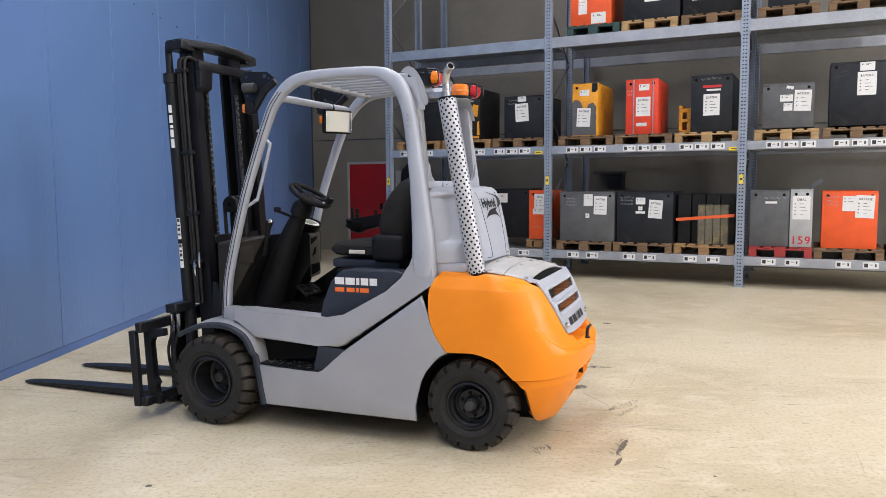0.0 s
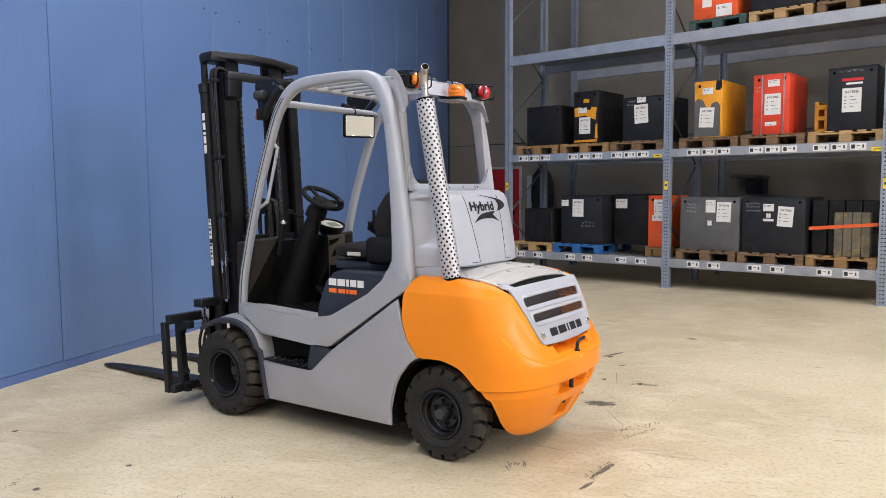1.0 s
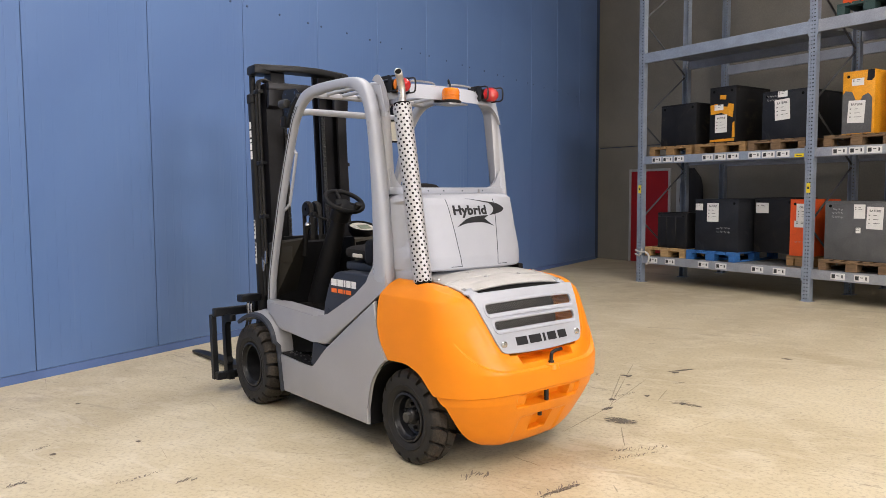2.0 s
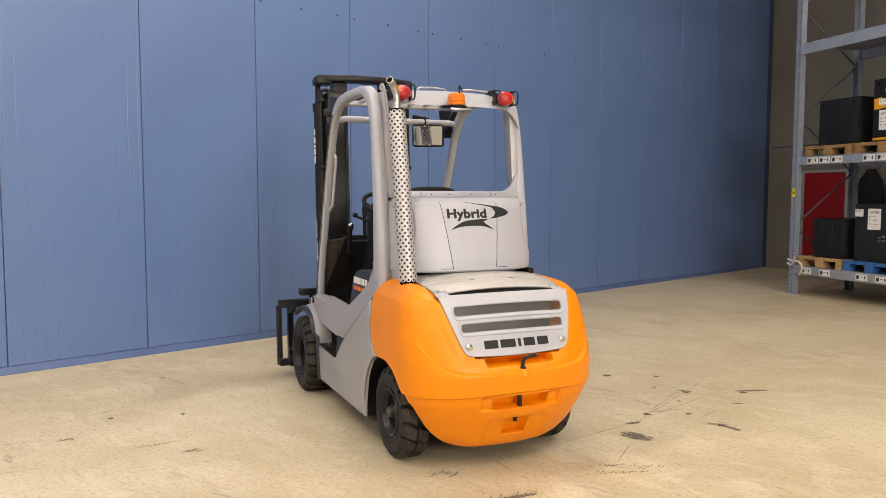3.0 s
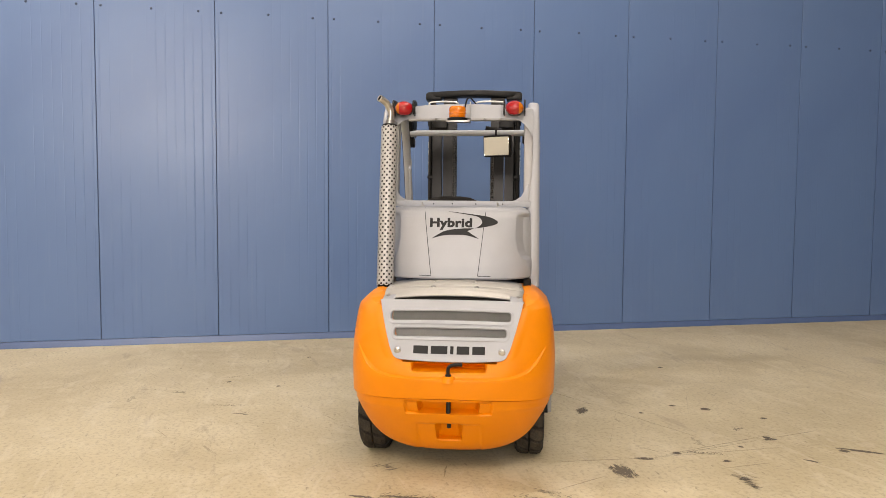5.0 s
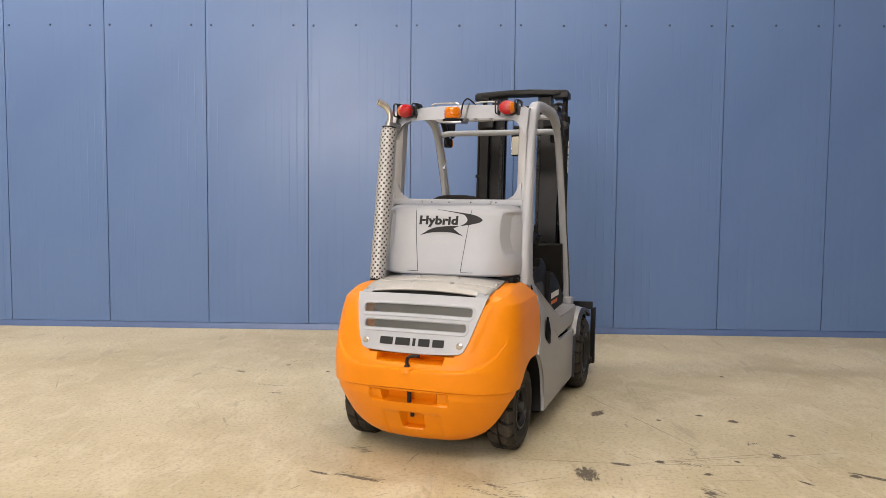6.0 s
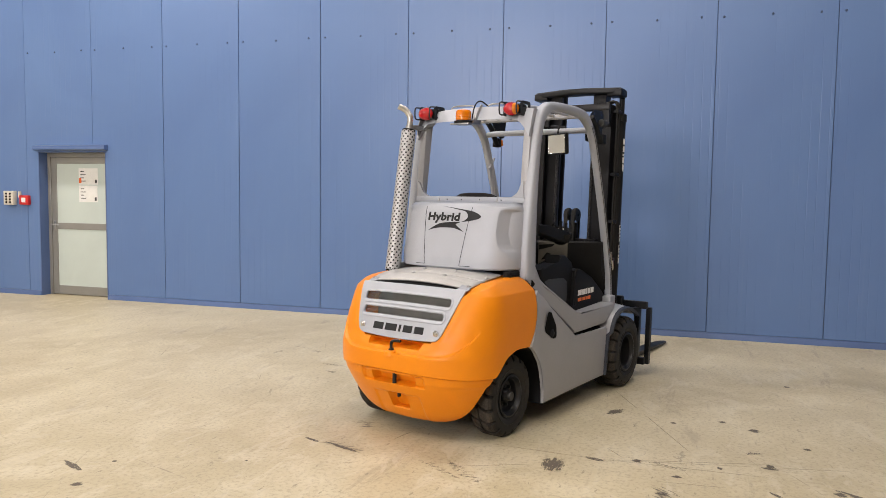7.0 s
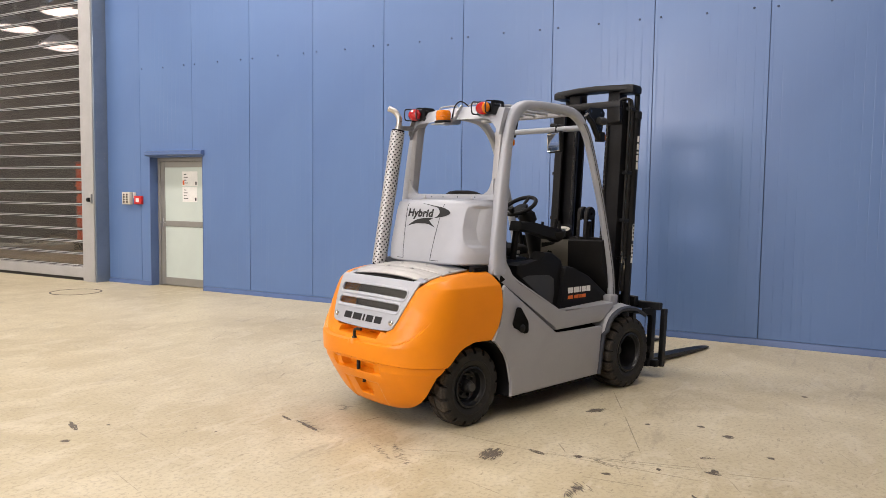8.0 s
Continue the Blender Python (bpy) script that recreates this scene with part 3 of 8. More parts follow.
# ---- door in the blue wall ----
door = thing("door_1", "grey aluminium door with frosted panes, closed", "door", kind="structure")
DX = WALL_X - 0.145
for y0, y1, z0, z1 in ((DOOR_Y0 - 0.001, DOOR_Y0 + 0.012, 0, DOOR_Z), (DOOR_Y1 - 0.012, DOOR_Y1 + 0.001, 0, DOOR_Z), (DOOR_Y0 + 0.012, DOOR_Y1 - 0.012, DOOR_Z - 0.012, DOOR_Z + 0.001)):
    bm = bmesh.new()
    box(bm, WALL_X - 0.34, WALL_X + 0.003, y0, y1, z0, z1)
    part("reveal", bm, M_BLUE_TRIM, door)
bm = bmesh.new()
prism(bm, [(WALL_X, 2.15), (WALL_X + 0.075, 2.135), (WALL_X + 0.08, 2.085), (WALL_X + 0.065, 2.08), (WALL_X, 2.062)], "y", DOOR_Y0 - 0.03, DOOR_Y1 + 0.04, 0.004)
part("drip_canopy", bm, M_BLUE_TRIM, door)
ya, yb = DOOR_Y0 + 0.012, DOOR_Y1 - 0.012
for y0, y1, z0, z1 in ((ya, ya + 0.055, 0, 2.048), (yb - 0.055, yb, 0, 2.048), (ya + 0.055, yb - 0.055, 1.99, 2.048)):
    bm = bmesh.new()
    box(bm, DX - 0.05, DX, y0, y1, z0, z1, 0.004)
    part("door_frame", bm, M_ALU_DK, door)
la, lb = ya + 0.058, yb - 0.058
leaf = bmesh.new()
for y0, y1, z0, z1 in ((la, la + 0.09, 0.01, 1.985), (lb - 0.09, lb, 0.01, 1.985), (la + 0.09, lb - 0.09, 1.895, 1.985), (la + 0.09, lb - 0.09, 0.955, 1.045), (la + 0.09, lb - 0.09, 0.01, 0.135)):
    box(leaf, DX - 0.045, DX - 0.012, y0, y1, z0, z1, 0.003)
leaf = part("door_leaf", leaf, M_ALU_DK, door)
for z0, z1 in ((0.13, 0.96), (1.04, 1.90)):
    bm = bmesh.new()
    box(bm, DX - 0.036, DX - 0.022, la + 0.085, lb - 0.085, z0, z1)
    part("frosted_pane", bm, M_FROST, leaf)
bm = bmesh.new()
box(bm, DX - 0.013, DX - 0.005, la + 0.03, la + 0.06, 0.93, 1.08, 0.003)
rod(bm, (DX - 0.012, la + 0.045, 1.02), (DX + 0.05, la + 0.045, 1.02), 0.009)
rod(bm, (DX + 0.048, la + 0.04, 1.02), (DX + 0.048, la + 0.17, 1.015), 0.009)
part("handle", bm, M_STEEL, leaf, "bright lever handle")
notice = thing("notice_sheets", "printed sheets taped on the frosted door pane", "paper")
for y0, y1, z0, z1 in ((-1.76, -1.43, 1.60, 1.83), (-1.76, -1.44, 1.35, 1.585)):
    bm = bmesh.new()
    box(bm, DX - 0.022, DX - 0.0195, y0, y1, z0, z1)
    sheet = part("sheet", bm, M_PAPER, notice)
    for i in range(5):
        zz = z1 - 0.04 - 0.045 * i
        bm = bmesh.new()
        if i < 4:
            box(bm, DX - 0.0195, DX - 0.019, y0 + 0.03, y0 + 0.09 + 0.03 * (i % 2), zz - 0.012, zz)
        else:
            box(bm, DX - 0.0195, DX - 0.019, y1 - 0.05, y1 - 0.015, z0 + 0.02, z0 + 0.07)
        part("print_bar", bm, M_INK, sheet)
bm = bmesh.new()
box(bm, DX - 0.0192, DX - 0.0188, -1.755, -1.715, 1.62, 1.69)
part("orange_patch", bm, M_STRAP, notice)

# ---- push-button box and fire alarm ----
ctl = thing("push_button_box", "beige push-button box for the shutter, on the wall", "switch")
bm = bmesh.new()
box(bm, WALL_X + 0.001, WALL_X + 0.07, -2.89, -2.71, 1.295, 1.495, 0.008, 2)
part("housing", bm, M_BEIGE, ctl)
for r in range(4):
    for c in range(2):
        bm = bmesh.new()
        revolve(bm, [(0.0001, 0.012), (0.011, 0.012), (0.014, 0.006), (0.014, 0)], 12, "x", (WALL_X + 0.07, -2.835 + 0.07 * c, 1.335 + 0.04 * r))
        part("button", bm, M_DARKIN, ctl)
alarm = thing("fire_alarm", "red manual fire alarm call point on the wall", "alarm")
bm = bmesh.new()
box(bm, WALL_X + 0.001, WALL_X + 0.055, -2.62, -2.46, 1.30, 1.435, 0.008, 2)
part("housing", bm, M_REDPLASTIC, alarm)
bm = bmesh.new()
box(bm, WALL_X + 0.055, WALL_X + 0.058, -2.575, -2.505, 1.335, 1.40)
part("glass_plate", bm, M_WHITE, alarm)
bm = bmesh.new()
box(bm, WALL_X + 0.001, WALL_X + 0.04, -2.655, -2.628, 1.40, 1.49, 0.003)
tagged(new("key_box", finish("key_box", bm, M_BEIGE)), "small pale box beside the fire alarm", "box")

# ---- roller shutter ----
shutter = thing("roller_shutter", "closed roller shutter with clear wavy panes between aluminium rails", "shutter", kind="structure")
bm = bmesh.new()
box(bm, WALL_X - 0.3, WALL_X + 0.24, GATE_Y1 - 0.015, GATE_Y1 + 0.018, 0, 5.2, 0.004)
part("side_panel", bm, M_CASING, shutter, "bluish bare steel side casing with rivets")
for y0, y1, x1 in ((GATE_Y1 - 0.24, GATE_Y1 - 0.017, 0.255), (GATE_Y1 - 0.34, GATE_Y1 - 0.243, 0.235)):
    bm = bmesh.new()
    box(bm, WALL_X + 0.04, WALL_X + x1, y0, y1, 0, 5.2, 0.006)
    part("guide_rail", bm, M_RAIL, shutter)
SX = WALL_X + 0.15
ys, ye = GATE_Y0, GATE_Y1 - 0.345
bm = bmesh.new()
box(bm, SX - 0.02, SX + 0.03, ys, ye, 0.05, 0.22, 0.004)
part("bottom_bar", bm, M_RAIL, shutter)
bm = bmesh.new()
box(bm, SX - 0.01, SX + 0.025, ys, ye, 0.0, 0.048)
part("rubber_seal", bm, M_RUBBER, shutter)
bm = bmesh.new()
for z0, z1 in ((0.0, 0.011), (0.024, 0.037)):
    box(bm, -0.012, 0.02, ys, ye, z0, z1, 0.003)
rail_mesh = finish("rail", bm, M_RAIL)
bm = bmesh.new()
box(bm, -0.003, 0.003, ys, ye, 0.03, 0.21)
pane_mesh = finish("pane", bm, M_PANE)
# near-black strip that paints shade between and just below the paired rails
bm = bmesh.new()
box(bm, -0.014, 0.004, ys, ye, -0.008, 0.044)
groove_mesh = finish("rail_groove", bm, M_DARKIN)
for k in range(24):
    z = 0.225 + 0.207 * k
    share("rail", rail_mesh, shutter, Matrix.Translation((SX, 0, z)))
    share("rail_groove", groove_mesh, shutter, Matrix.Translation((SX, 0, z)))
    share("pane", pane_mesh, shutter, Matrix.Translation((SX, 0, z))).visible_shadow = False
# the dim hall beyond, seen through the panes
bm = bmesh.new()
box(bm, -11.3, -11.0, -14.0, -1.0, 0, CEIL_Z)
box(bm, -11.0, WALL_X - 0.36, -14.3, -14.0, 0, CEIL_Z)
box(bm, -11.0, WALL_X - 0.36, -1.0, -0.7, 0, CEIL_Z)
single("wall_beyond", bm, M_BEYOND, "dim grey walls of the hall beyond the shutter", "wall", kind="structure")
# added glowing discs that stand in for bright reflections in the wavy panes
beyond = None
for bx, by in ((-6.0, -8.6), (-6.6, -11.4), (-9.2, -9.6), (-8.6, -12.6)):
    m = Matrix.Translation((bx, by, 5.6))
    if beyond is None:
        beyond = thing("pendant_lamp", "added glowing disc that makes white blobs in the shutter panes", "lamp", m, "lamps beyond the shutter")
        bm = bmesh.new()
        revolve(bm, [(0.0001, 0.32), (0.16, 0.31), (0.30, 0.18), (0.52, 0.02), (0.54, 0.0)], 24, "z")
        part("reflector", bm, M_WHITE, beyond)
        bm = bmesh.new()
        revolve(bm, [(0.0001, 0.0), (0.50, 0.0), (0.50, 0.015), (0.0001, 0.015)], 24, "z")
        part("diffuser", bm, glow("blob_glow", (1.0, 0.97, 0.92), 1.8), beyond)
        bm = bmesh.new()
        rod(bm, (0, 0, 0.31), (0, 0, CEIL_Z - 5.6), 0.02, 8)
        part("rod", bm, M_STEEL, beyond)
    else:
        copy_thing(beyond, m)
crate = thing("orange_machine", "orange-red machine standing in the hall beyond", "machine", pose(-7.6, -9.3, 0))
bm = bmesh.new()
box(bm, -0.6, 0.6, -0.45, 0.45, 0.25, 2.2, 0.05, 2)
part("body", bm, M_BAT_ORANGE, crate)
bm = bmesh.new()
box(bm, -0.65, 0.65, -0.5, 0.5, 0, 0.25, 0.02)
part("base", bm, M_BLACK, crate)
lock = thing("shutter_lock", "round black lock knob on the shutter rail", "lock")
bm = bmesh.new()
revolve(bm, [(0.0001, 0.05), (0.03, 0.048), (0.035, 0.03), (0.035, 0.0)], 16, "x", (WALL_X + 0.255, GATE_Y1 - 0.11, 1.36))
part("knob", bm, M_PLASTIC, lock)
bm = bmesh.new()
box(bm, WALL_X + 0.256, WALL_X + 0.29, GATE_Y1 - 0.06, GATE_Y1 - 0.03, 1.30, 1.45, 0.004)
part("latch", bm, M_STEEL, lock)
bm = bmesh.new()
for z in (1.95, 2.12, 2.04, 2.62, 4.1):
    for dx in (0.06, 0.19):
        revolve(bm, [(0.0001, 0.004), (0.006, 0.003), (0.007, 0)], 8, "y", (WALL_X + dx, GATE_Y1 + 0.018, z))
part("rivets", bm, M_STEEL, shutter)

# ring of a floor cover
bm = bmesh.new()
revolve(bm, [(0.335, 0.0), (0.335, 0.003), (0.36, 0.003), (0.36, 0.0)], 48, "z", (-1.86, -2.56, 0.0))
single("floor_cover_ring", bm, M_MARK, "thin dark ring of a round floor cover", "manhole")

# rubber stains and scuffs on the floor: from, to, width
STAINS = [((0.27, 5.99), (0.11, 6.08), 0.10), ((1.20, 5.93), (1.24, 6.06), 0.05), ((1.16, 6.20), (1.18, 6.26), 0.06), ((1.05, 6.91), (1.05, 7.01), 0.055), ((0.33, 6.90), (0.34, 6.98), 0.08), ((0.20, 6.72), (0.20, 6.78), 0.05), ((0.62, 7.19), (0.63, 7.24), 0.05), ((1.12, 6.67), (1.16, 6.70), 0.03), ((1.27, 5.76), (1.50, 5.78), 0.16), ((1.28, 7.25), (1.45, 7.49), 0.05), ((1.42, 6.91), (1.50, 6.98), 0.03), ((2.0, 8.27), (2.1, 8.26), 0.06), ((0.98, 6.95), (1.05, 6.97), 0.05), ((0.33, 6.41), (0.33, 6.45), 0.04), ((1.63, 6.34), (1.63, 6.41), 0.05), ((1.33, 7.23), (1.35, 7.30), 0.06), ((1.36, 6.42), (1.35, 6.48), 0.04), ((-0.99, 7.28), (-1.0, 7.33), 0.05), ((1.46, 4.38), (1.57, 4.66), 0.045), ((1.42, 4.22), (1.48, 4.36), 0.03), ((2.24, 3.13), (2.33, 3.34), 0.05), ((2.51, 3.43), (2.48, 3.49), 0.06), ((2.16, 3.39), (2.15, 3.42), 0.03), ((1.91, 4.09), (1.90, 4.11), 0.02), ((-2.07, 4.18), (-2.03, 4.18), 0.05), ((-1.2, 3.47), (-1.17, 3.5), 0.05), ((-0.98, 3.88), (-0.94, 3.89), 0.04)]
# rows of short smeared strokes that a braking tyre left
HATCHES = [((1.53, 5.2), (1.79, 5.44), 0.09), ((1.54, 6.36), (1.76, 6.37), 0.068), ((1.45, 4.38), (1.54, 4.66), 0.1), ((1.58, 5.06), (1.77, 5.32), 0.06), ((1.15, 6.31), (1.25, 6.51), 0.05), ((0.82, 6.85), (0.8, 6.93), 0.06), ((1.76, 6.35), (1.57, 6.43), 0.14), ((-1.34, 3.46), (-1.37, 3.57), 0.05), ((-0.93, 3.09), (-0.89, 3.18), 0.08), ((-0.48, 3.4), (-0.43, 3.66), 0.05), ((-0.23, 3.58), (-0.18, 3.67), 0.08), ((1.0, 4.4), (1.11, 4.52), 0.12)]
LINES = [((1.2, 7.04), (1.21, 5.98)), ((1.21, 5.98), (1.16, 5.38)), ((0.95, 7.09), (1.2, 6.07)), ((1.43, 5.65), (1.57, 5.31)), ((1.43, 6.71), (1.46, 6.35)), ((1.09, 4.82), (1.23, 4.77)), ((1.71, 4.71), (1.77, 4.62)), ((1.24, 5.93), (1.04, 6.92)), ((-0.4, 5.99), (0.13, 6.21)), ((0.13, 6.21), (0.92, 6.53)), ((1.02, 6.06), (1.16, 6.16)), ((1.17, 6.31), (1.26, 6.47)), ((1.04, 6.92), (0.94, 7.43)), ((1.7, 4.18), (1.61, 4.24)), ((1.28, 4.76), (1.15, 4.8)), ((0.4, 1.06), (0.3, 1.14))]
SCUFFS = [(a, b, 0.010) for a, b in LINES]
rnd = random.Random(31)
for lst, mat, nm in ((STAINS, M_STAIN, "stain"), (SCUFFS, M_SCUFF, "scuff")):
    for (xa, ya), (xb, yb_), w in lst:
        d = Vector((xb - xa, yb_ - ya, 0))
        L_ = d.length
        bm = bmesh.new()
        n = 12
        up, lo = [], []
        for k in range(n + 1):
            f = k / n
            e = w / 2 * (0.55 + 0.45 * math.sin(math.pi * f)) * rnd.uniform(0.75, 1.1)
            up.append((L_ * (f - 0.5), e, 0))
            lo.append((L_ * (f - 0.5), -e * rnd.uniform(0.8, 1.1), 0))
        rings(bm, [up, lo], False, False)
        part(nm, bm, mat, floor, m=Matrix.Translation(((xa + xb) / 2, (ya + yb_) / 2, 0.0022)) @ Matrix.Rotation(math.atan2(d.y, d.x), 4, "Z"))

# strokes
for (xa, ya), (xb, yb_), w in HATCHES:
    d = Vector((xb - xa, yb_ - ya, 0))
    L_ = max(d.length, 0.05)
    bm = bmesh.new()
    for k in range(int(10 + L_ * 40)):
        f = (k + rnd.random()) / (10 + L_ * 40)
        cx, cy = L_ * (f - 0.5), rnd.uniform(-0.5, 0.5) * w * rnd.random()
        ln, th = w * rnd.uniform(0.10, 0.38), rnd.uniform(0.002, 0.0055)
        t = 1.0 + rnd.uniform(-0.35, 0.35)
        ux, uy = math.cos(t), math.sin(t)
        q = [(cx - ux * ln, cy - uy * ln, 0), (cx - uy * th, cy + ux * th, 0), (cx + ux * ln, cy + uy * ln, 0), (cx + uy * th, cy - ux * th, 0)]
        bm.faces.new([bm.verts.new(p) for p in q])
    ob = part("tyre_strokes", bm, M_STROKE, floor, m=Matrix.Translation(((xa + xb) / 2, (ya + yb_) / 2, 0.0024)) @ Matrix.Rotation(math.atan2(d.y, d.x), 4, "Z"))
    ob["kind"] = "stuff"

# ---- pallet racking ----
BAYS = [0.0, 2.855, 5.68, 8.50]
LEVELS = [(0.44, 0.13), (2.05, 0.125), (3.70, 0.16)]
DEPTHS = [0.0, 1.10, 2.17]


def upright_mesh(height, holes=True):
    """A perforated upright: an open section with slots down its face."""
    bm = bmesh.new()
    w, d = 0.05, 0.085
    for s in (-1, 1):
        box(bm, s * w - 0.004, s * w + 0.004, 0.0, d, 0, height)
        box(bm, min(s * w, s * 0.030), max(s * w, s * 0.030), -0.003, 0.003, 0, height)
    box(bm, -0.008, 0.008, -0.004, 0.003, 0, height)
    # bars between the slots
    z = 0.0
    while z < height:
        box(bm, -0.032, 0.032, -0.003, 0.002, z, z + 0.034)
        z += 0.05
    return bm


rack = thing("pallet_rack", "galvanised pallet racking loaded with traction batteries", "rack", RK)
up_mesh = finish("upright", upright_mesh(5.4), M_RACK_BLUE)
# near-black strip behind the slots, painted as shade in the hollow section
bm = bmesh.new()
box(bm, -0.028, 0.028, 0.02, 0.03, 0, 5.4)
shadow_mesh = finish("upright_hollow", bm, M_DARKIN)
bm = bmesh.new()
box(bm, -0.075, 0.075, -0.02, 0.11, 0, 0.008)
foot_mesh = finish("foot_plate", bm, M_RACK_BLUE)
for bx in BAYS:
    for dy in DEPTHS:
        m = Matrix.Translation((bx, dy, 0))
        if dy > 0:
            m = m @ pose(0, 0.085, 0, 0, 0, 180)
        u = share("upright", up_mesh, rack, m)
        if dy == 0:
            share("upright_hollow", shadow_mesh, u, Matrix.Identity(4))
        share("foot_plate", foot_mesh, u, Matrix.Identity(4))
    for z0, z1, fl in ((0.25, 1.0, 0), (1.05, 1.8, 1), (1.85, 2.6, 0), (2.65, 3.4, 1), (3.45, 4.2, 0), (4.25, 5.0, 1)):
        bm = bmesh.new()
        a, b = (0.06, 1.08) if fl else (1.08, 0.06)
        rod(bm, (bx, a, z0), (bx, b, z1), 0.014, 8)
        part("brace", bm, M_BAT_GREY, rack)
for bi, (xa, xb) in enumerate(zip(BAYS, BAYS[1:])):
    for zt, h in LEVELS:
        for dy, sgn in ((0.0, 1), (1.10, -1), (2.17, -1)):
            if dy == 2.17 and zt < 1:
                continue
            bm = bmesh.new()
            y0, y1 = (dy + 0.004, dy + 0.05) if dy == 0 else (dy + 0.03, dy + 0.075)
            box(bm, xa + 0.056, xb - 0.056, y0, y1, zt - h, zt - 0.002, 0.004)
            beam = part("beam", bm, M_RACK_BLUE if (dy == 0 and bi == 0 and zt > 1) else M_RACK, rack)
            if dy == 0:
                for ex in (xa + 0.056, xb - 0.066):
                    bm = bmesh.new()
                    box(bm, ex, ex + 0.01, -0.006, 0.05, zt - h - 0.03, zt + 0.02)
                    part("end_plate", bm, M_RACK_BLUE, beam)
        # decking planks with upturned edges
        n = 9
        for k in range(n):
            bm = bmesh.new()
            px0 = xa + 0.08 + (xb - xa - 0.16) * k / n
            px1 = xa + 0.08 + (xb - xa - 0.16) * (k + 1) / n - 0.006
            box(bm, px0, px1, 0.052, 1.128, zt - 0.03, zt - 0.018)
            for j in range(3):
                cx = px0 + (px1 - px0) * (j + 0.5) / 3
                box(bm, cx - 0.02, cx + 0.02, 0.054, 1.126, zt - 0.0175, zt - 0.004)
            part("deck_plank", bm, M_DECK, rack)

# white location labels on the beams, yellow tags
def beam_label(x, z, w=0.185, h=0.085):
    ob = thing("location_label", "white location label with a dark mark on the beam", "label", RK @ Matrix.Translation((x, 0.0035, z)), "rack labels")
    bm = bmesh.new()
    box(bm, -w / 2, w / 2, -0.0035, 0, -h / 2, h / 2)
    part("card", bm, M_PAPER, ob)
    bm = bmesh.new()
    box(bm, -w * 0.42, -w * 0.18, -0.005, -0.0036, -h * 0.3, h * 0.3)
    part("mark", bm, M_GREYPLASTIC, ob)
    for x0, x1, z0, z1 in ((-0.08, 0.12, 0.05, 0.16), (0.26, 0.36, -0.22, 0.26)):
        bm = bmesh.new()
        box(bm, w * x0, w * x1, -0.005, -0.0036, h * z0, h * z1)
        part("print_bar", bm, M_INK, ob)
    return ob


proto = None
LABELS = []
for xa, sp in ((0.33, 0.215), (1.28, 0.215), (2.05, 0.215), (3.25, 0.215), (4.12, 0.215), (4.93, 0.215), (6.08, 0.215), (6.90, 0.215)):
    LABELS += [(xa + sp * k, 1.985) for k in range(3)]
for xs in ((0.28, 0.62), (1.24, 1.55), (2.14, 2.47), (3.28, 3.58), (4.14, 4.44), (5.02, 5.33), (6.06, 6.36), (6.98, 7.30)):
    LABELS += [(x, 0.375) for x in xs]
for x, z in LABELS:
    if proto is None:
        proto = beam_label(x, z)
    else:
        copy_thing(proto, RK @ Matrix.Translation((x, 0.0035, z)))
for x, z, w, h, y in ((2.71, 1.955, 0.13, 0.05, 0.0035), (5.57, 1.945, 0.13, 0.05, 0.0035), (0.0, 1.52, 0.05, 0.13, -0.004), (2.855, 1.52, 0.05, 0.13, -0.004), (5.68, 1.52, 0.05, 0.13, -0.004)):
    bm = bmesh.new()
    box(bm, -w / 2, w / 2, -0.003, 0, -h / 2, h / 2)
    t = single("yellow_tag", bm, M_YELLOW, "yellow location sticker on the racking", "label", RK @ Matrix.Translation((x, y, z)), "rack tags")
    bm = bmesh.new()
    box(bm, -w * 0.3, w * 0.3, -0.0042, -0.003, -h * 0.12, h * 0.12)
    part("print_bar", bm, M_INK, t)


def pallet(x, z, w, material, label, depth=1.12, y=0.03):
    """A wooden pallet seen from its narrow end: boards, nine blocks, runners."""
    ob = thing("pallet", label, "pallet", RK @ Matrix.Translation((x + w / 2, y, z)), "pallets in the rack")
    h = w / 2
    for k in range(5):
        bw = 0.145 if k % 2 == 0 else 0.1
        cx = -h + 0.0725 + (w - 0.145) * k / 4
        bm = bmesh.new()
        box(bm, cx - bw / 2, cx + bw / 2, 0, depth, 0.122, 0.144, 0.003)
        part("deck_board", bm, material, ob)
    for yy in (0.0, depth / 2 - 0.07, depth - 0.145):
        bm = bmesh.new()
        box(bm, -h, h, yy, yy + 0.145, 0.1, 0.1215, 0.003)
        part("cross_board", bm, material, ob)
        for cx in (-h + 0.05, 0, h - 0.05):
            bm = bmesh.new()
            bw = 0.072 if cx == 0 else 0.05
            box(bm, cx - bw, cx + bw, yy + 0.002, yy + 0.143, 0.022, 0.0995, 0.003)
            part("block", bm, material, ob)
    for cx in (-h + 0.05, 0, h - 0.05):
        bm = bmesh.new()
        bw = 0.072 if cx == 0 else 0.05
        box(bm, cx - bw, cx + bw, 0, depth, 0, 0.0215, 0.003)
        part("runner", bm, material, ob)
    return ob


BATERIE = text_mesh("BATERIE", 0.048, 0.0004, M_INK, bold=0.0006)
OBAL = text_mesh("OBAL", 0.052, 0.0004, M_INK, bold=0.0006)
UPRIGHT_TEXT = pose(0, 0, 0, 90, 0, 0)


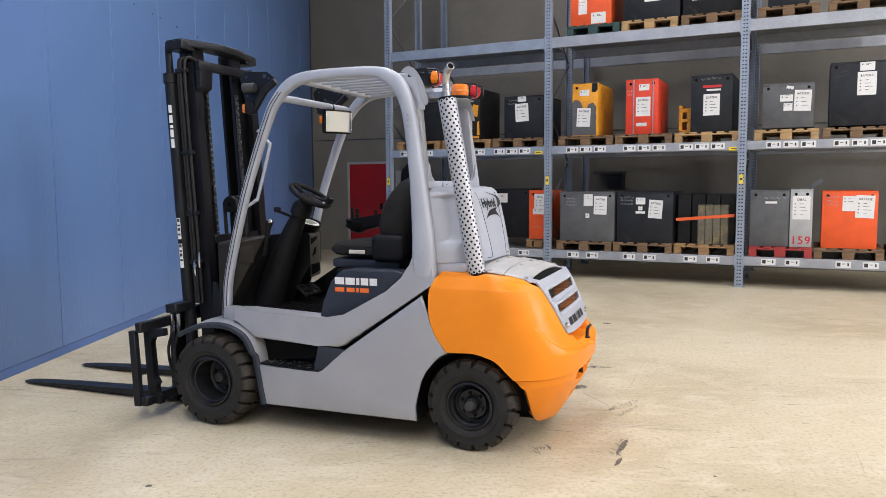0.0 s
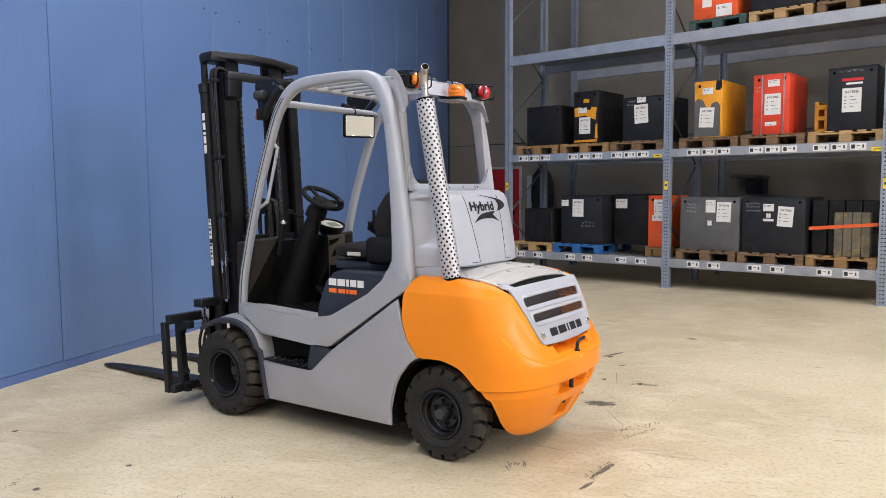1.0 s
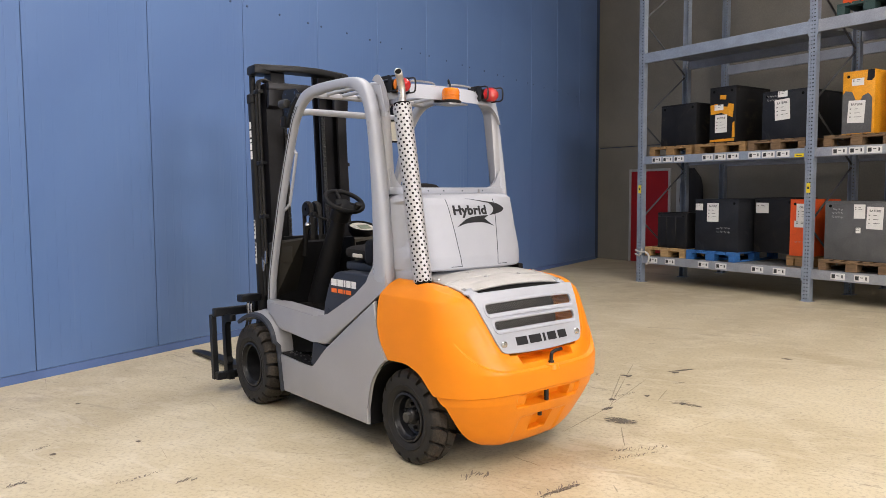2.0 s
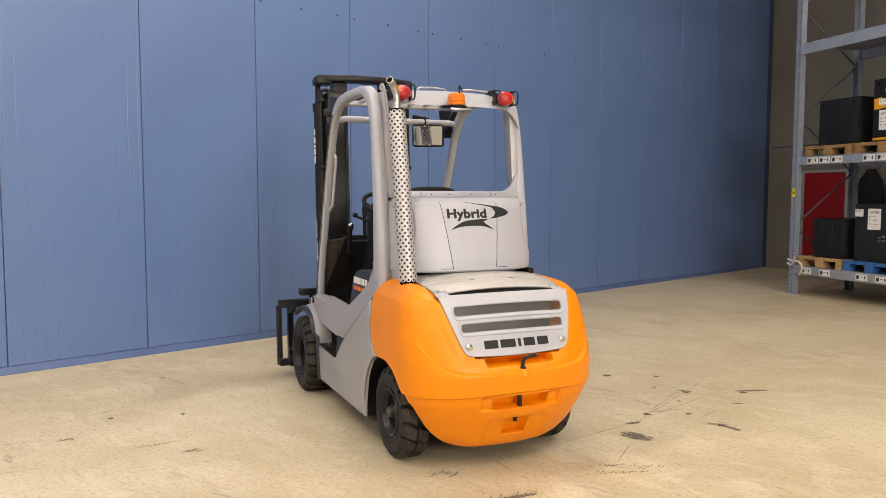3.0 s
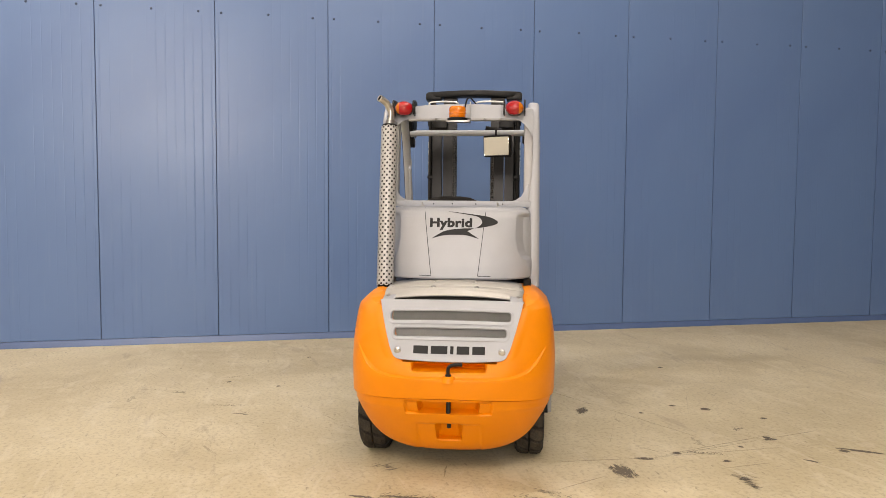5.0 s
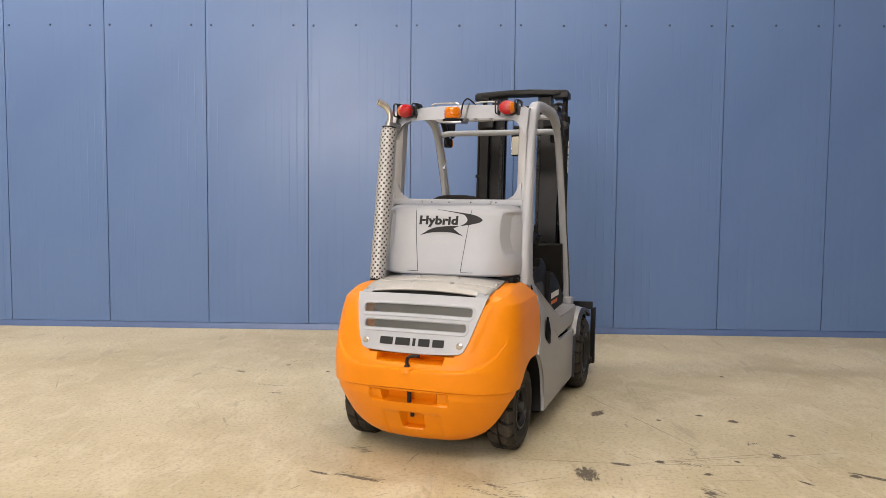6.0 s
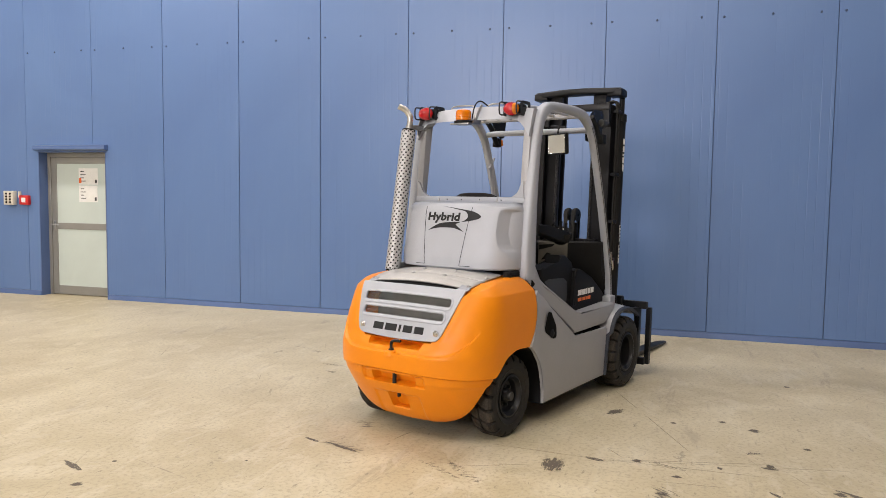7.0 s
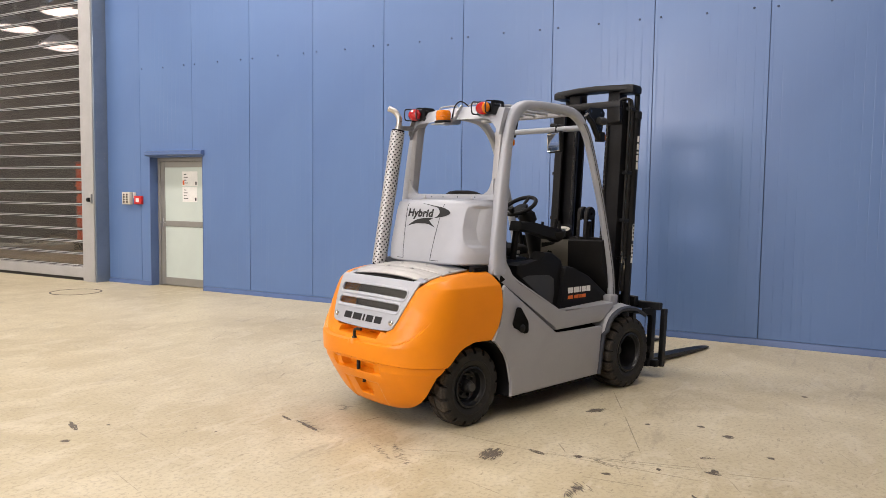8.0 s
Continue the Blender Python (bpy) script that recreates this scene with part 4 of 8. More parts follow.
def sheet(parent, x, y, z, w, h, heading=None, tilt=0.0):
    """A label sheet on the front of a battery, with its heading and bars for handwriting."""
    bm = bmesh.new()
    box(bm, -w / 2, w / 2, -0.002, 0, -h / 2, h / 2)
    s = part("label_sheet", bm, M_PAPER, parent, "white paper label", Matrix.Translation((x, y - 0.001, z)) @ pose(0, 0, 0, 0, tilt, 0))
    if heading:
        t = share("heading", heading, s, Matrix.Translation((0, -0.0026, h / 2 - 0.05)) @ UPRIGHT_TEXT @ Matrix.Scale(min(1.0, w / 0.25), 4))
    bm = bmesh.new()
    n = max(2, int(h / 0.06) - 1)
    for i in range(n):
        zz = h / 2 - (0.10 if heading else 0.03) - i * (h - 0.13) / n
        box(bm, -w * 0.38, -w * 0.30, -0.003, -0.0021, zz - 0.012, zz)
        box(bm, -w * 0.1, -w * 0.1 + w * (0.2 + 0.12 * ((i * 7) % 3)), -0.003, -0.0021, zz - 0.009, zz - 0.003)
    bars = part("print_bars", bm, M_GREYPLASTIC, s)
    bars["kind"] = "stuff"
    return s


def battery(x, z, w, h, material, label, depth=0.9, y=0.09, lid=True, holes=True):
    """A traction battery in its steel tray, with lifting holes and a rim round the top."""
    ob = thing("traction_battery", label, "battery", RK @ Matrix.Translation((x + w / 2, y, z)), "batteries in the rack")
    hw = w / 2
    bm = bmesh.new()
    box(bm, -hw, hw, 0, depth, 0.0, h - 0.03, 0.006, 2)
    part("tray", bm, material, ob)
    if lid:
        bm = bmesh.new()
        for a in ((-hw, hw, 0, 0.014), (-hw, hw, depth - 0.014, depth), (-hw, -hw + 0.014, 0.014, depth - 0.014), (hw - 0.014, hw, 0.014, depth - 0.014)):
            box(bm, *a, h - 0.032, h, 0.003)
        part("rim", bm, material, ob)
        bm = bmesh.new()
        nx, ny = 3, 5
        for i in range(nx):
            for j in range(ny):
                a = -hw + 0.03 + (w - 0.06) * i / nx
                b = 0.03 + (depth - 0.06) * j / ny
                box(bm, a, a + (w - 0.06) / nx - 0.012, b, b + (depth - 0.06) / ny - 0.012, h - 0.05, h - 0.012, 0.006)
        part("cell_tops", bm, M_BAT_BLACK, ob)
    if holes:
        for s in (-1, 1):
            bm = bmesh.new()
            revolve(bm, [(0.0001, -0.0025), (0.016, -0.0025), (0.02, -0.001), (0.02, 0.0)], 14, "y", (s * (hw - 0.07), 0, h - 0.065))
            part("lifting_eye", bm, M_DARKIN, ob)
    return ob


def chalk(ob, x, z, w, n=2):
    r = random.Random(int((x + z) * 997))
    for i in range(n):
        for k in range(4):
            bm = bmesh.new()
            a, zz = x + w * k / 4 + 0.01 * r.random(), z - 0.05 * i - 0.012 * r.random()
            tube(bm, smooth_path([(a, -0.001, zz), (a + w * 0.06, -0.001, zz + 0.02 * r.random()), (a + w * 0.1, -0.001, zz - 0.012), (a + w * 0.17, -0.001, zz + 0.012 * r.random())], 3), 0.0022, 4)
            part("chalk_stroke", bm, M_BAT_LIGHT, ob)


Z1, Z2, Z3 = 0.44, 2.05, 3.70
PT = 0.145
DK, MD, LT = "weathered wooden pallet on the racking", "brown wooden pallet on the racking", "fresh pale wooden pallet on the racking"

# bay one, lower level
pallet(0.09, Z1, 0.78, M_WOOD_LT, LT)
b = battery(0.30, Z1 + PT, 0.56, 0.56, M_BAT_BLACK, "small grimy black battery of bare cells on a pallet", 0.7)
for k in range(3):
    bm = bmesh.new()
    box(bm, -0.27 + 0.18 * k, -0.10 + 0.18 * k, -0.012, -0.001, 0.03, 0.5, 0.006)
    part("cell", bm, M_BAT_BLACK, b)
pallet(0.90, Z1, 0.85, M_PAL_BLUE, "blue painted wooden pallet on the racking")
b = battery(1.02, Z1 + PT, 0.74, 0.78, M_BAT_DARK, "large anthracite battery on a blue pallet", 0.92)
sheet(b, -0.30, 0, 0.66, 0.13, 0.10)
sheet(b, -0.06, 0, 0.58, 0.20, 0.28, BATERIE)
chalk(b, 0.0, 0.35, 0.25)
b = battery(1.80, Z1 + PT, 0.62, 0.80, M_BAT_BLACK, "black battery standing deep in the rack", 0.6, 0.42)
sheet(b, -0.18, 0, 0.65, 0.20, 0.15)
pallet(2.42, Z1, 0.40, M_WOOD, MD, 0.9, 0.25)
b = battery(2.48, Z1 + PT, 0.33, 0.78, M_BAT_ORANGE, "narrow orange battery with a paper label", 0.7, 0.22)
sheet(b, 0.02, 0, 0.60, 0.19, 0.24, OBAL)
sheet(b, 0.02, -0.0005, 0.44, 0.24, 0.09)
chalk(b, -0.1, 0.2, 0.22, 1)

# bay one, upper level
pallet(0.16, Z2, 0.80, M_WOOD, MD)
battery(0.34, Z2 + PT, 0.66, 0.64, M_BAT_BLACK, "grimy grey-black battery with dull front", 0.8)
pallet(1.02, Z2, 0.86, M_WOOD, MD)
b = battery(1.24, Z2 + PT, 0.44, 0.82, M_BAT_BLACK, "narrow black battery with peeling amber paint", 0.85)
for pts in ([(-0.20, 0.42), (-0.02, 0.44), (0.17, 0.36), (0.19, 0.55), (0.10, 0.57), (0.08, 0.52), (-0.06, 0.54), (-0.10, 0.58), (-0.21, 0.56)], [(-0.05, 0.64), (0.05, 0.63), (0.06, 0.69), (-0.04, 0.70)], [(-0.21, 0.02), (0.2, 0.02), (0.2, 0.06), (-0.21, 0.05)], [(0.16, 0.07), (0.21, 0.07), (0.2, 0.3), (0.17, 0.28)]):
    bm = bmesh.new()
    prism(bm, pts, "y", -0.0025, -0.0005)
    part("paint_patch", bm, M_BAT_YELLOW, b)
sheet(b, -0.02, -0.003, 0.28, 0.20, 0.26, BATERIE)
sheet(b, -0.06, -0.004, 0.52, 0.15, 0.08)
pallet(1.92, Z2, 0.85, M_WOOD_DK, DK)
b = battery(2.10, Z2 + PT, 0.66, 0.66, M_BAT_DARK, "anthracite battery with a taped paper label", 0.9)
sheet(b, -0.03, 0, 0.40, 0.22, 0.28, BATERIE, -3)
sheet(b, -0.03, 0, 0.61, 0.14, 0.08)
chalk(b, -0.26, 0.6, 0.15)

# bay two, lower level
pallet(3.00, Z1, 0.86, M_WOOD_DK, DK)
b = battery(3.04, Z1 + PT, 0.85, 0.76, M_BAT_GREY, "mid-grey battery with three paper labels", 0.9)
sheet(b, 0.02, 0, 0.63, 0.14, 0.18)
sheet(b, 0.21, 0, 0.55, 0.20, 0.28, BATERIE, 2)
sheet(b, 0.01, 0, 0.39, 0.06, 0.07)
chalk(b, -0.33, 0.66, 0.14, 3)
pallet(3.89, Z1, 0.86, M_WOOD_DK, DK)
b = battery(3.93, Z1 + PT, 0.82, 0.76, M_BAT_DARK, "anthracite battery with chalk marks and labels", 0.9)
sheet(b, -0.06, 0, 0.62, 0.14, 0.10)
sheet(b, -0.06, 0, 0.51, 0.06, 0.06)
sheet(b, -0.06, 0, 0.45, 0.14, 0.035)
sheet(b, 0.16, 0, 0.50, 0.20, 0.27, BATERIE, 4)
chalk(b, -0.36, 0.68, 0.2, 3)
pallet(4.78, Z1, 0.83, M_WOOD, MD)
pack = thing("strapped_battery_cells", "loose battery cells bound with an orange strap", "battery", RK @ Matrix.Translation((4.80, 0.09, Z1 + PT)))
for k in range(4):
    bm = bmesh.new()
    box(bm, 0.20 * k, 0.20 * k + 0.185, 0.14, 0.75, 0, 0.72, 0.008)
    part("cell", bm, M_BAT_BLACK, pack)
for k in range(4):
    bm = bmesh.new()
    x0 = 0.30 + 0.105 * k
    box(bm, x0, x0 + 0.10, 0.0, 0.135, 0, 0.57, 0.006)
    part("cell", bm, M_CELL, pack, "stained yellowish cell case")
bm = bmesh.new()
prism(bm, [(-0.004, 0.33), (0.80, 0.40), (0.80, 0.445), (-0.004, 0.375)], "y", -0.004, -0.001)
box(bm, 0.795, 0.80, -0.001, 0.6, 0.40, 0.445)
part("strap", bm, M_STRAP, pack, "taut orange lashing strap")
# equipment beyond the batteries
unit = thing("wall_bracket_unit", "grey bracket unit on the wall behind the rack", "bracket", RK @ Matrix.Translation((3.2, BACK - 0.02, 1.58)))
bm = bmesh.new()
box(bm, -0.25, 0.28, -0.35, 0, 0.05, 0.10, 0.005)
part("arm", bm, M_BAT_GREY, unit)
bm = bmesh.new()
box(bm, 0.0, 0.26, -0.30, 0, -0.22, 0.045, 0.008)
part("box", bm, M_BAT_DARK, unit)

# bay two, upper level
pallet(3.02, Z2, 0.84, M_WOOD_DK, DK)
b = battery(3.22, Z2 + PT, 0.40, 0.79, M_BAT_YELLOW, "amber battery with a ragged grey lower front", 0.95)
bm = bmesh.new()
prism(bm, [(-0.198, 0.01), (0.17, 0.01), (0.17, 0.44), (0.12, 0.50), (0.05, 0.47), (0.02, 0.40), (-0.03, 0.42), (-0.08, 0.53), (-0.16, 0.55), (-0.198, 0.50)], "y", -0.0025, -0.0005)
part("grey_patch", bm, M_BAT_GREY, b)
bm = bmesh.new()
prism(bm, [(0.10, 0.66), (0.16, 0.65), (0.19, 0.69), (0.19, 0.788), (0.11, 0.788)], "y", -0.003, -0.0005)
part("dark_patch", bm, M_BAT_BLACK, b)
sheet(b, -0.02, -0.003, 0.28, 0.21, 0.28, BATERIE, 3)
sheet(b, -0.01, -0.001, 0.65, 0.15, 0.09)
pallet(3.90, Z2, 0.82, M_WOOD_DK, DK)
b = battery(4.04, Z2 + PT, 0.47, 0.80, M_BAT_RED, "bright red battery with two upright ribs", 0.85)
for s in (-0.12, 0.16):
    bm = bmesh.new()
    box(bm, s - 0.008, s + 0.008, -0.008, -0.0005, 0.0, 0.79, 0.002)
    part("rib", bm, M_STEEL, b)
sheet(b, 0.02, -0.003, 0.40, 0.21, 0.28, BATERIE)
sheet(b, 0.03, -0.001, 0.68, 0.15, 0.09)
sheet(b, 0.0, -0.001, 0.14, 0.15, 0.05)
chalk(b, -0.22, 0.64, 0.1)
pallet(4.76, Z2, 0.88, M_WOOD_LT, LT)
sm = thing("yellow_frame_battery", "small yellow steel frame beside a battery", "battery", RK @ Matrix.Translation((4.78, 0.25, Z2 + PT)))
for y0, y1, z0, z1 in ((0, 0.03, 0, 0.40), (0.12, 0.15, 0, 0.36), (0.0, 0.15, 0.30, 0.36), (0.0, 0.15, 0.16, 0.21), (0.0, 0.15, 0.0, 0.05)):
    bm = bmesh.new()
    box(bm, y0, y1 + 0.02, 0, 0.4, z0, z1, 0.005)
    part("bar", bm, M_BAT_YELLOW, sm)
b = battery(4.97, Z2 + PT, 0.56, 0.80, M_BAT_DARK, "tall anthracite battery with a red and white mark", 0.95)
sheet(b, 0.0, 0, 0.38, 0.22, 0.30, BATERIE)
bm = bmesh.new()
box(bm, -0.12, 0.13, -0.002, -0.0004, 0.62, 0.655)
part("red_mark", bm, M_REDPLASTIC, b)
bm = bmesh.new()
box(bm, -0.07, 0.12, -0.002, -0.0004, 0.575, 0.60)
part("white_mark", bm, M_PAPER, b)
chalk(b, -0.16, 0.75, 0.3, 1)

# bay two, top level
pallet(3.14, Z3, 0.80, M_PAL_GREEN, "dark green pallet on the racking")
b = battery(3.18, Z3 + PT, 0.62, 0.80, M_BAT_ORANGE, "orange-red battery with a curling label", 0.9)
sheet(b, -0.12, 0, 0.32, 0.13, 0.30)
sheet(b, 0.12, 0, 0.10, 0.22, 0.16)
pallet(3.97, Z3, 0.80, M_WOOD_LT, LT)
b = battery(3.99, Z3 + PT, 0.80, 0.72, M_BAT_DARK, "wide anthracite battery on a pale pallet", 0.9)
sheet(b, 0.02, 0, 0.38, 0.24, 0.25)
pallet(4.82, Z3, 0.82, M_WOOD_DK, DK)
b = battery(4.83, Z3 + PT, 0.80, 0.66, M_BAT_BLACK, "black battery with a long white label", 0.9)
sheet(b, -0.05, 0, 0.25, 0.45, 0.10)

# bay three, lower level
pallet(5.80, Z1, 0.80, M_PAL_RED, "dark red painted pallet on the racking")
b = battery(5.80, Z1 + PT, 0.50, 0.78, M_BAT_GREY, "dark grey battery with chalk numbers", 0.9)
sheet(b, 0.02, 0, 0.61, 0.15, 0.03)
chalk(b, -0.07, 0.68, 0.3, 1)
b = battery(6.31, Z1 + PT, 0.28, 0.79, M_BAT_LIGHT, "narrow pale grey battery with a stencilled number", 0.9)
sheet(b, 0.0, 0, 0.54, 0.22, 0.32, OBAL)
ob = share("stencil", text_mesh("159", 0.15, 0.0004, M_REDPLASTIC, bold=0.002, spacing=1.15), b, Matrix.Translation((0, -0.002, 0.09)) @ UPRIGHT_TEXT, "faded red stencilled number")
bm = bmesh.new()
prism(bm, [(0, 0), (0.16, 0.10), (0.14, 0.15), (-0.03, 0.05)], "y", 0.2, 0.35)
single("grey_cable_box", bm, M_BAT_GREY, "grey cable box leaning on top of a battery", "box", RK @ Matrix.Translation((6.55, 0.1, Z1 + PT + 0.79)))
pallet(6.62, Z1, 0.83, M_WOOD_DK, DK)
b = battery(6.70, Z1 + PT, 0.66, 0.77, M_BAT_ORANGE, "bright orange-red battery with paper labels", 0.9)
sheet(b, 0.0, 0, 0.60, 0.17, 0.20)
sheet(b, 0.18, -0.002, 0.56, 0.22, 0.30, BATERIE, 2)
chalk(b, -0.28, 0.69, 0.15, 3)
pallet(7.52, Z1, 0.83, M_WOOD_DK, DK)
battery(7.56, Z1 + PT, 0.70, 0.70, M_BAT_RED, "dark red battery at the end of the shelf", 0.9)

# bay three, upper level
pallet(5.83, Z2, 0.80, M_WOOD_LT, LT)
b = battery(5.92, Z2 + PT + 0.02, 0.64, 0.60, M_BAT_GREY, "scuffed dark grey battery with several labels", 0.8)
sheet(b, -0.02, 0, 0.40, 0.16, 0.09)
sheet(b, 0.0, 0, 0.28, 0.11, 0.10)
sheet(b, 0.18, 0, 0.36, 0.21, 0.28, BATERIE, 2)
sheet(b, 0.02, 0, 0.54, 0.09, 0.04, None, 12)
pallet(6.67, Z2, 0.80, M_WOOD_DK, DK)
b = battery(6.74, Z2 + PT + 0.02, 0.86, 0.83, M_BAT_DARK, "wide anthracite battery on raised feet", 0.9)
sheet(b, 0.0, 0, 0.54, 0.22, 0.30, BATERIE)
sheet(b, 0.0, 0, 0.76, 0.17, 0.11)
pallet(7.60, Z2, 0.80, M_WOOD_DK, DK)

# bay three, top level
pallet(5.83, Z3, 0.76, M_WOOD_DK, DK)
battery(5.95, Z3 + PT, 0.50, 0.60, M_BAT_DARK, "dark battery on the top level", 0.9)
pallet(6.69, Z3, 0.80, M_WOOD_DK, DK)
battery(6.72, Z3 + PT, 0.74, 0.60, M_BAT_BLACK, "black battery on the top level", 0.9)

# white webbing round the first upright's foot
bm = bmesh.new()
for pts in ([(-0.06, -0.02, 0.52), (0.05, -0.03, 0.50), (0.16, -0.03, 0.50), (0.22, -0.02, 0.44), (0.21, -0.02, 0.36), (0.17, -0.02, 0.30)], [(-0.07, -0.01, 0.46), (0.03, -0.03, 0.44), (0.08, -0.02, 0.55)]):
    tube(bm, smooth_path(pts, 5), 0.016, 6)
single("webbing_strap", bm, M_FABRIC_WHITE, "white webbing hung round the rack upright", "strap", RK)

# red door and jacket on the far wall
rd = thing("door_2", "red steel door in a pale frame, closed", "door", RK, kind="structure")
bm = bmesh.new()
for x0, x1, z0, z1 in ((-2.64, -2.585, 0, 1.95), (-1.62, -1.565, 0, 1.95), (-2.585, -1.62, 1.90, 1.95)):
    box(bm, x0, x1, BACK - 0.035, BACK - 0.002, z0, z1, 0.004)
part("door_frame", bm, M_BAT_LIGHT, rd)
bm = bmesh.new()
box(bm, -2.583, -1.622, BACK - 0.028, BACK - 0.004, 0.01, 1.897, 0.003)
leaf2 = part("door_leaf", bm, M_REDPAINT, rd)
bm = bmesh.new()
box(bm, -1.80, -1.74, BACK - 0.06, BACK - 0.028, 0.92, 1.06, 0.006)
part("latch", bm, M_PLASTIC, leaf2)
jk = thing("hanging_jacket", "black jacket hanging on the wall behind the rack", "jacket", RK @ Matrix.Translation((-0.95, BACK - 0.18, 0)))
bm = bmesh.new()
rows = []
for z, w, d in ((1.00, 0.24, 0.08), (1.3, 0.26, 0.10), (1.6, 0.25, 0.10), (1.75, 0.22, 0.09), (1.86, 0.12, 0.07), (1.93, 0.06, 0.05)):
    rows.append([(w * math.cos(a) * (1 + 0.06 * math.sin(5 * a + z * 9)), d * math.sin(a) * (1 + 0.15 * math.sin(7 * a)), z) for a in (2 * math.pi * k / 20 for k in range(20))])
rings(bm, rows)
part("body", bm, M_JACKET, jk)
bm = bmesh.new()
rod(bm, (0, 0, 1.92), (0, 0.17, 1.96), 0.01)
part("hook", bm, M_STEEL, jk)
bm = bmesh.new()
box(bm, -1.42, -1.25, BACK - 0.03, BACK - 0.003, 1.05, 1.75, 0.004)
single("wall_board", bm, M_BAT_LIGHT, "pale board on the wall beside the red door", "board", RK)

# ---- the forklift ----
# its own space: x ahead, y to its left, z up; the rear axle stands over the origin
truck = thing("forklift", "grey and orange counterbalance forklift truck, parked with lowered forks", "forklift", pose(0.8340, 4.9287, 0, 0, 0, 162.08))


# -- wheels --
def tyre_bm(R, width, n, bead):
    """A solid tyre in one skin: leaning lugs on either side of a zigzag groove, running over the shoulders."""
    bm = bmesh.new()
    h, step = width / 2, 2 * math.pi / n
    # places along one pitch; the first two lie on the floor of the groove
    pitch = (-0.085, 0.085, 0.125, 0.28, 0.5, 0.72, 0.875)
    # radius, place across, share of the groove's depth, lean of the lugs
    half = [(bead * R - 0.004, h - 0.034, 0, 0), (bead * R + 0.012, h - 0.012, 0, 0), (0.60 * R, h - 0.005, 0, 0), (0.66 * R, h - 0.001, 0, 0), (0.67 * R, h + 0.002, 0, 0), (0.685 * R, h + 0.002, 0, 0), (0.695 * R, h - 0.001, 0, 0),
            (0.76 * R, h, 0, 0), (0.84 * R, h - 0.001, 0, 0), (0.865 * R, h - 0.001, 0.45, 0), (R - 0.026, h - 0.006, 1, 0), (R - 0.010, h - 0.016, 1, 0), (R - 0.002, h - 0.034, 1, 0.02), (R, h * 0.60, 1, 0.06), (R, h * 0.26, 1, 0.20), (R, 0.006, 1, 0.33)]
    rows = []
    for side in (-1, 1):
        part_rows = []
        for r, y, deep, lean in half:
            row = []
            for k in range(n):
                for j, f in enumerate(pitch):
                    a = step * (k + f + (0.5 if side > 0 else 0.0) + side * lean * 0.9)
                    rad = r - (0.030 * deep if j < 2 else 0.0)
                    row.append((rad * math.cos(a), side * y, rad * math.sin(a)))
            part_rows.append(row)
        rows += part_rows if side < 0 else part_rows[::-1]
        if side < 0:
            rows.append([((R - 0.018) * math.cos(step * (k + f + 0.1)), 0.0, (R - 0.018) * math.sin(step * (k + f + 0.1))) for k in range(n) for f in pitch])
    return rings(bm, rows, False)


def rim_bm(R, width, deep, bead):
    bm = bmesh.new()
    h = width / 2 - deep
    o = width / 2
    r = bead * R
    revolve(bm, [(r - 0.006, -o + 0.03), (r - 0.004, o - 0.03), (r + 0.006, o - 0.014), (r + 0.004, o - 0.006), (r - 0.006, o - 0.004), (r - 0.012, o - 0.016), (r - 0.016, o - 0.03), (0.84 * r, o - 0.034), (0.80 * r, h - 0.085),
                 (0.70 * r, h - 0.095), (0.63 * r, h - 0.075), (0.35 * r, h - 0.078), (0.33 * r, h - 0.05), (0.26 * r, h - 0.04), (0.0001, h - 0.038)], 48, "y")
    return bm


def wheel(name, x, y, R, width, turned, lugs, deep, bead, steer=0.0):
    m = Matrix.Translation((x, y, R)) @ pose(0, 0, 0, 0, 0, steer + (180 if turned else 0))
    w = part(name, rim_bm(R, width, deep, bead), M_RIM, truck, "dark steel wheel", m)
    tyre = part("tyre", tyre_bm(R, width, lugs, bead), M_RUBBER, w, "black lugged solid tyre with a dusty tread", sharp=30.0)
    tyre.data.materials.append(M_TREAD)
    for poly in tyre.data.polygons:
        if math.hypot(poly.center.x, poly.center.z) > 0.905 * R:
            poly.material_index = 1
    h = width / 2 - deep
    for k in range(6):
        a = 2 * math.pi * k / 6 + 0.3
        bm = bmesh.new()
        revolve(bm, [(0.0001, h - 0.052), (0.008, h - 0.053), (0.011, h - 0.06), (0.011, h - 0.08)], 6, "y", (0.49 * bead * R * math.cos(a), 0, 0.49 * bead * R * math.sin(a)))
        part("wheel_nut", bm, M_BLACK, w)
    bm = bmesh.new()
    revolve(bm, [(0.0001, h - 0.012), (0.10 * R, h - 0.013), (0.118 * R, h - 0.02), (0.122 * R, h - 0.05)], 20, "y")
    part("hub_cap", bm, M_GREYPLASTIC, w)


FRONT_X = 1.697
wheel("rear_wheel", 0.022, 0.470, 0.262, 0.170, False, 17, -0.015, 0.50, -1.0)
wheel("rear_wheel", 0.022, -0.448, 0.262, 0.170, True, 17, -0.015, 0.50, -1.0)
wheel("front_wheel", FRONT_X, 0.540, 0.284, 0.24, False, 20, 0.085, 0.53)
wheel("front_wheel", FRONT_X, -0.525, 0.284, 0.24, True, 20, 0.085, 0.53)

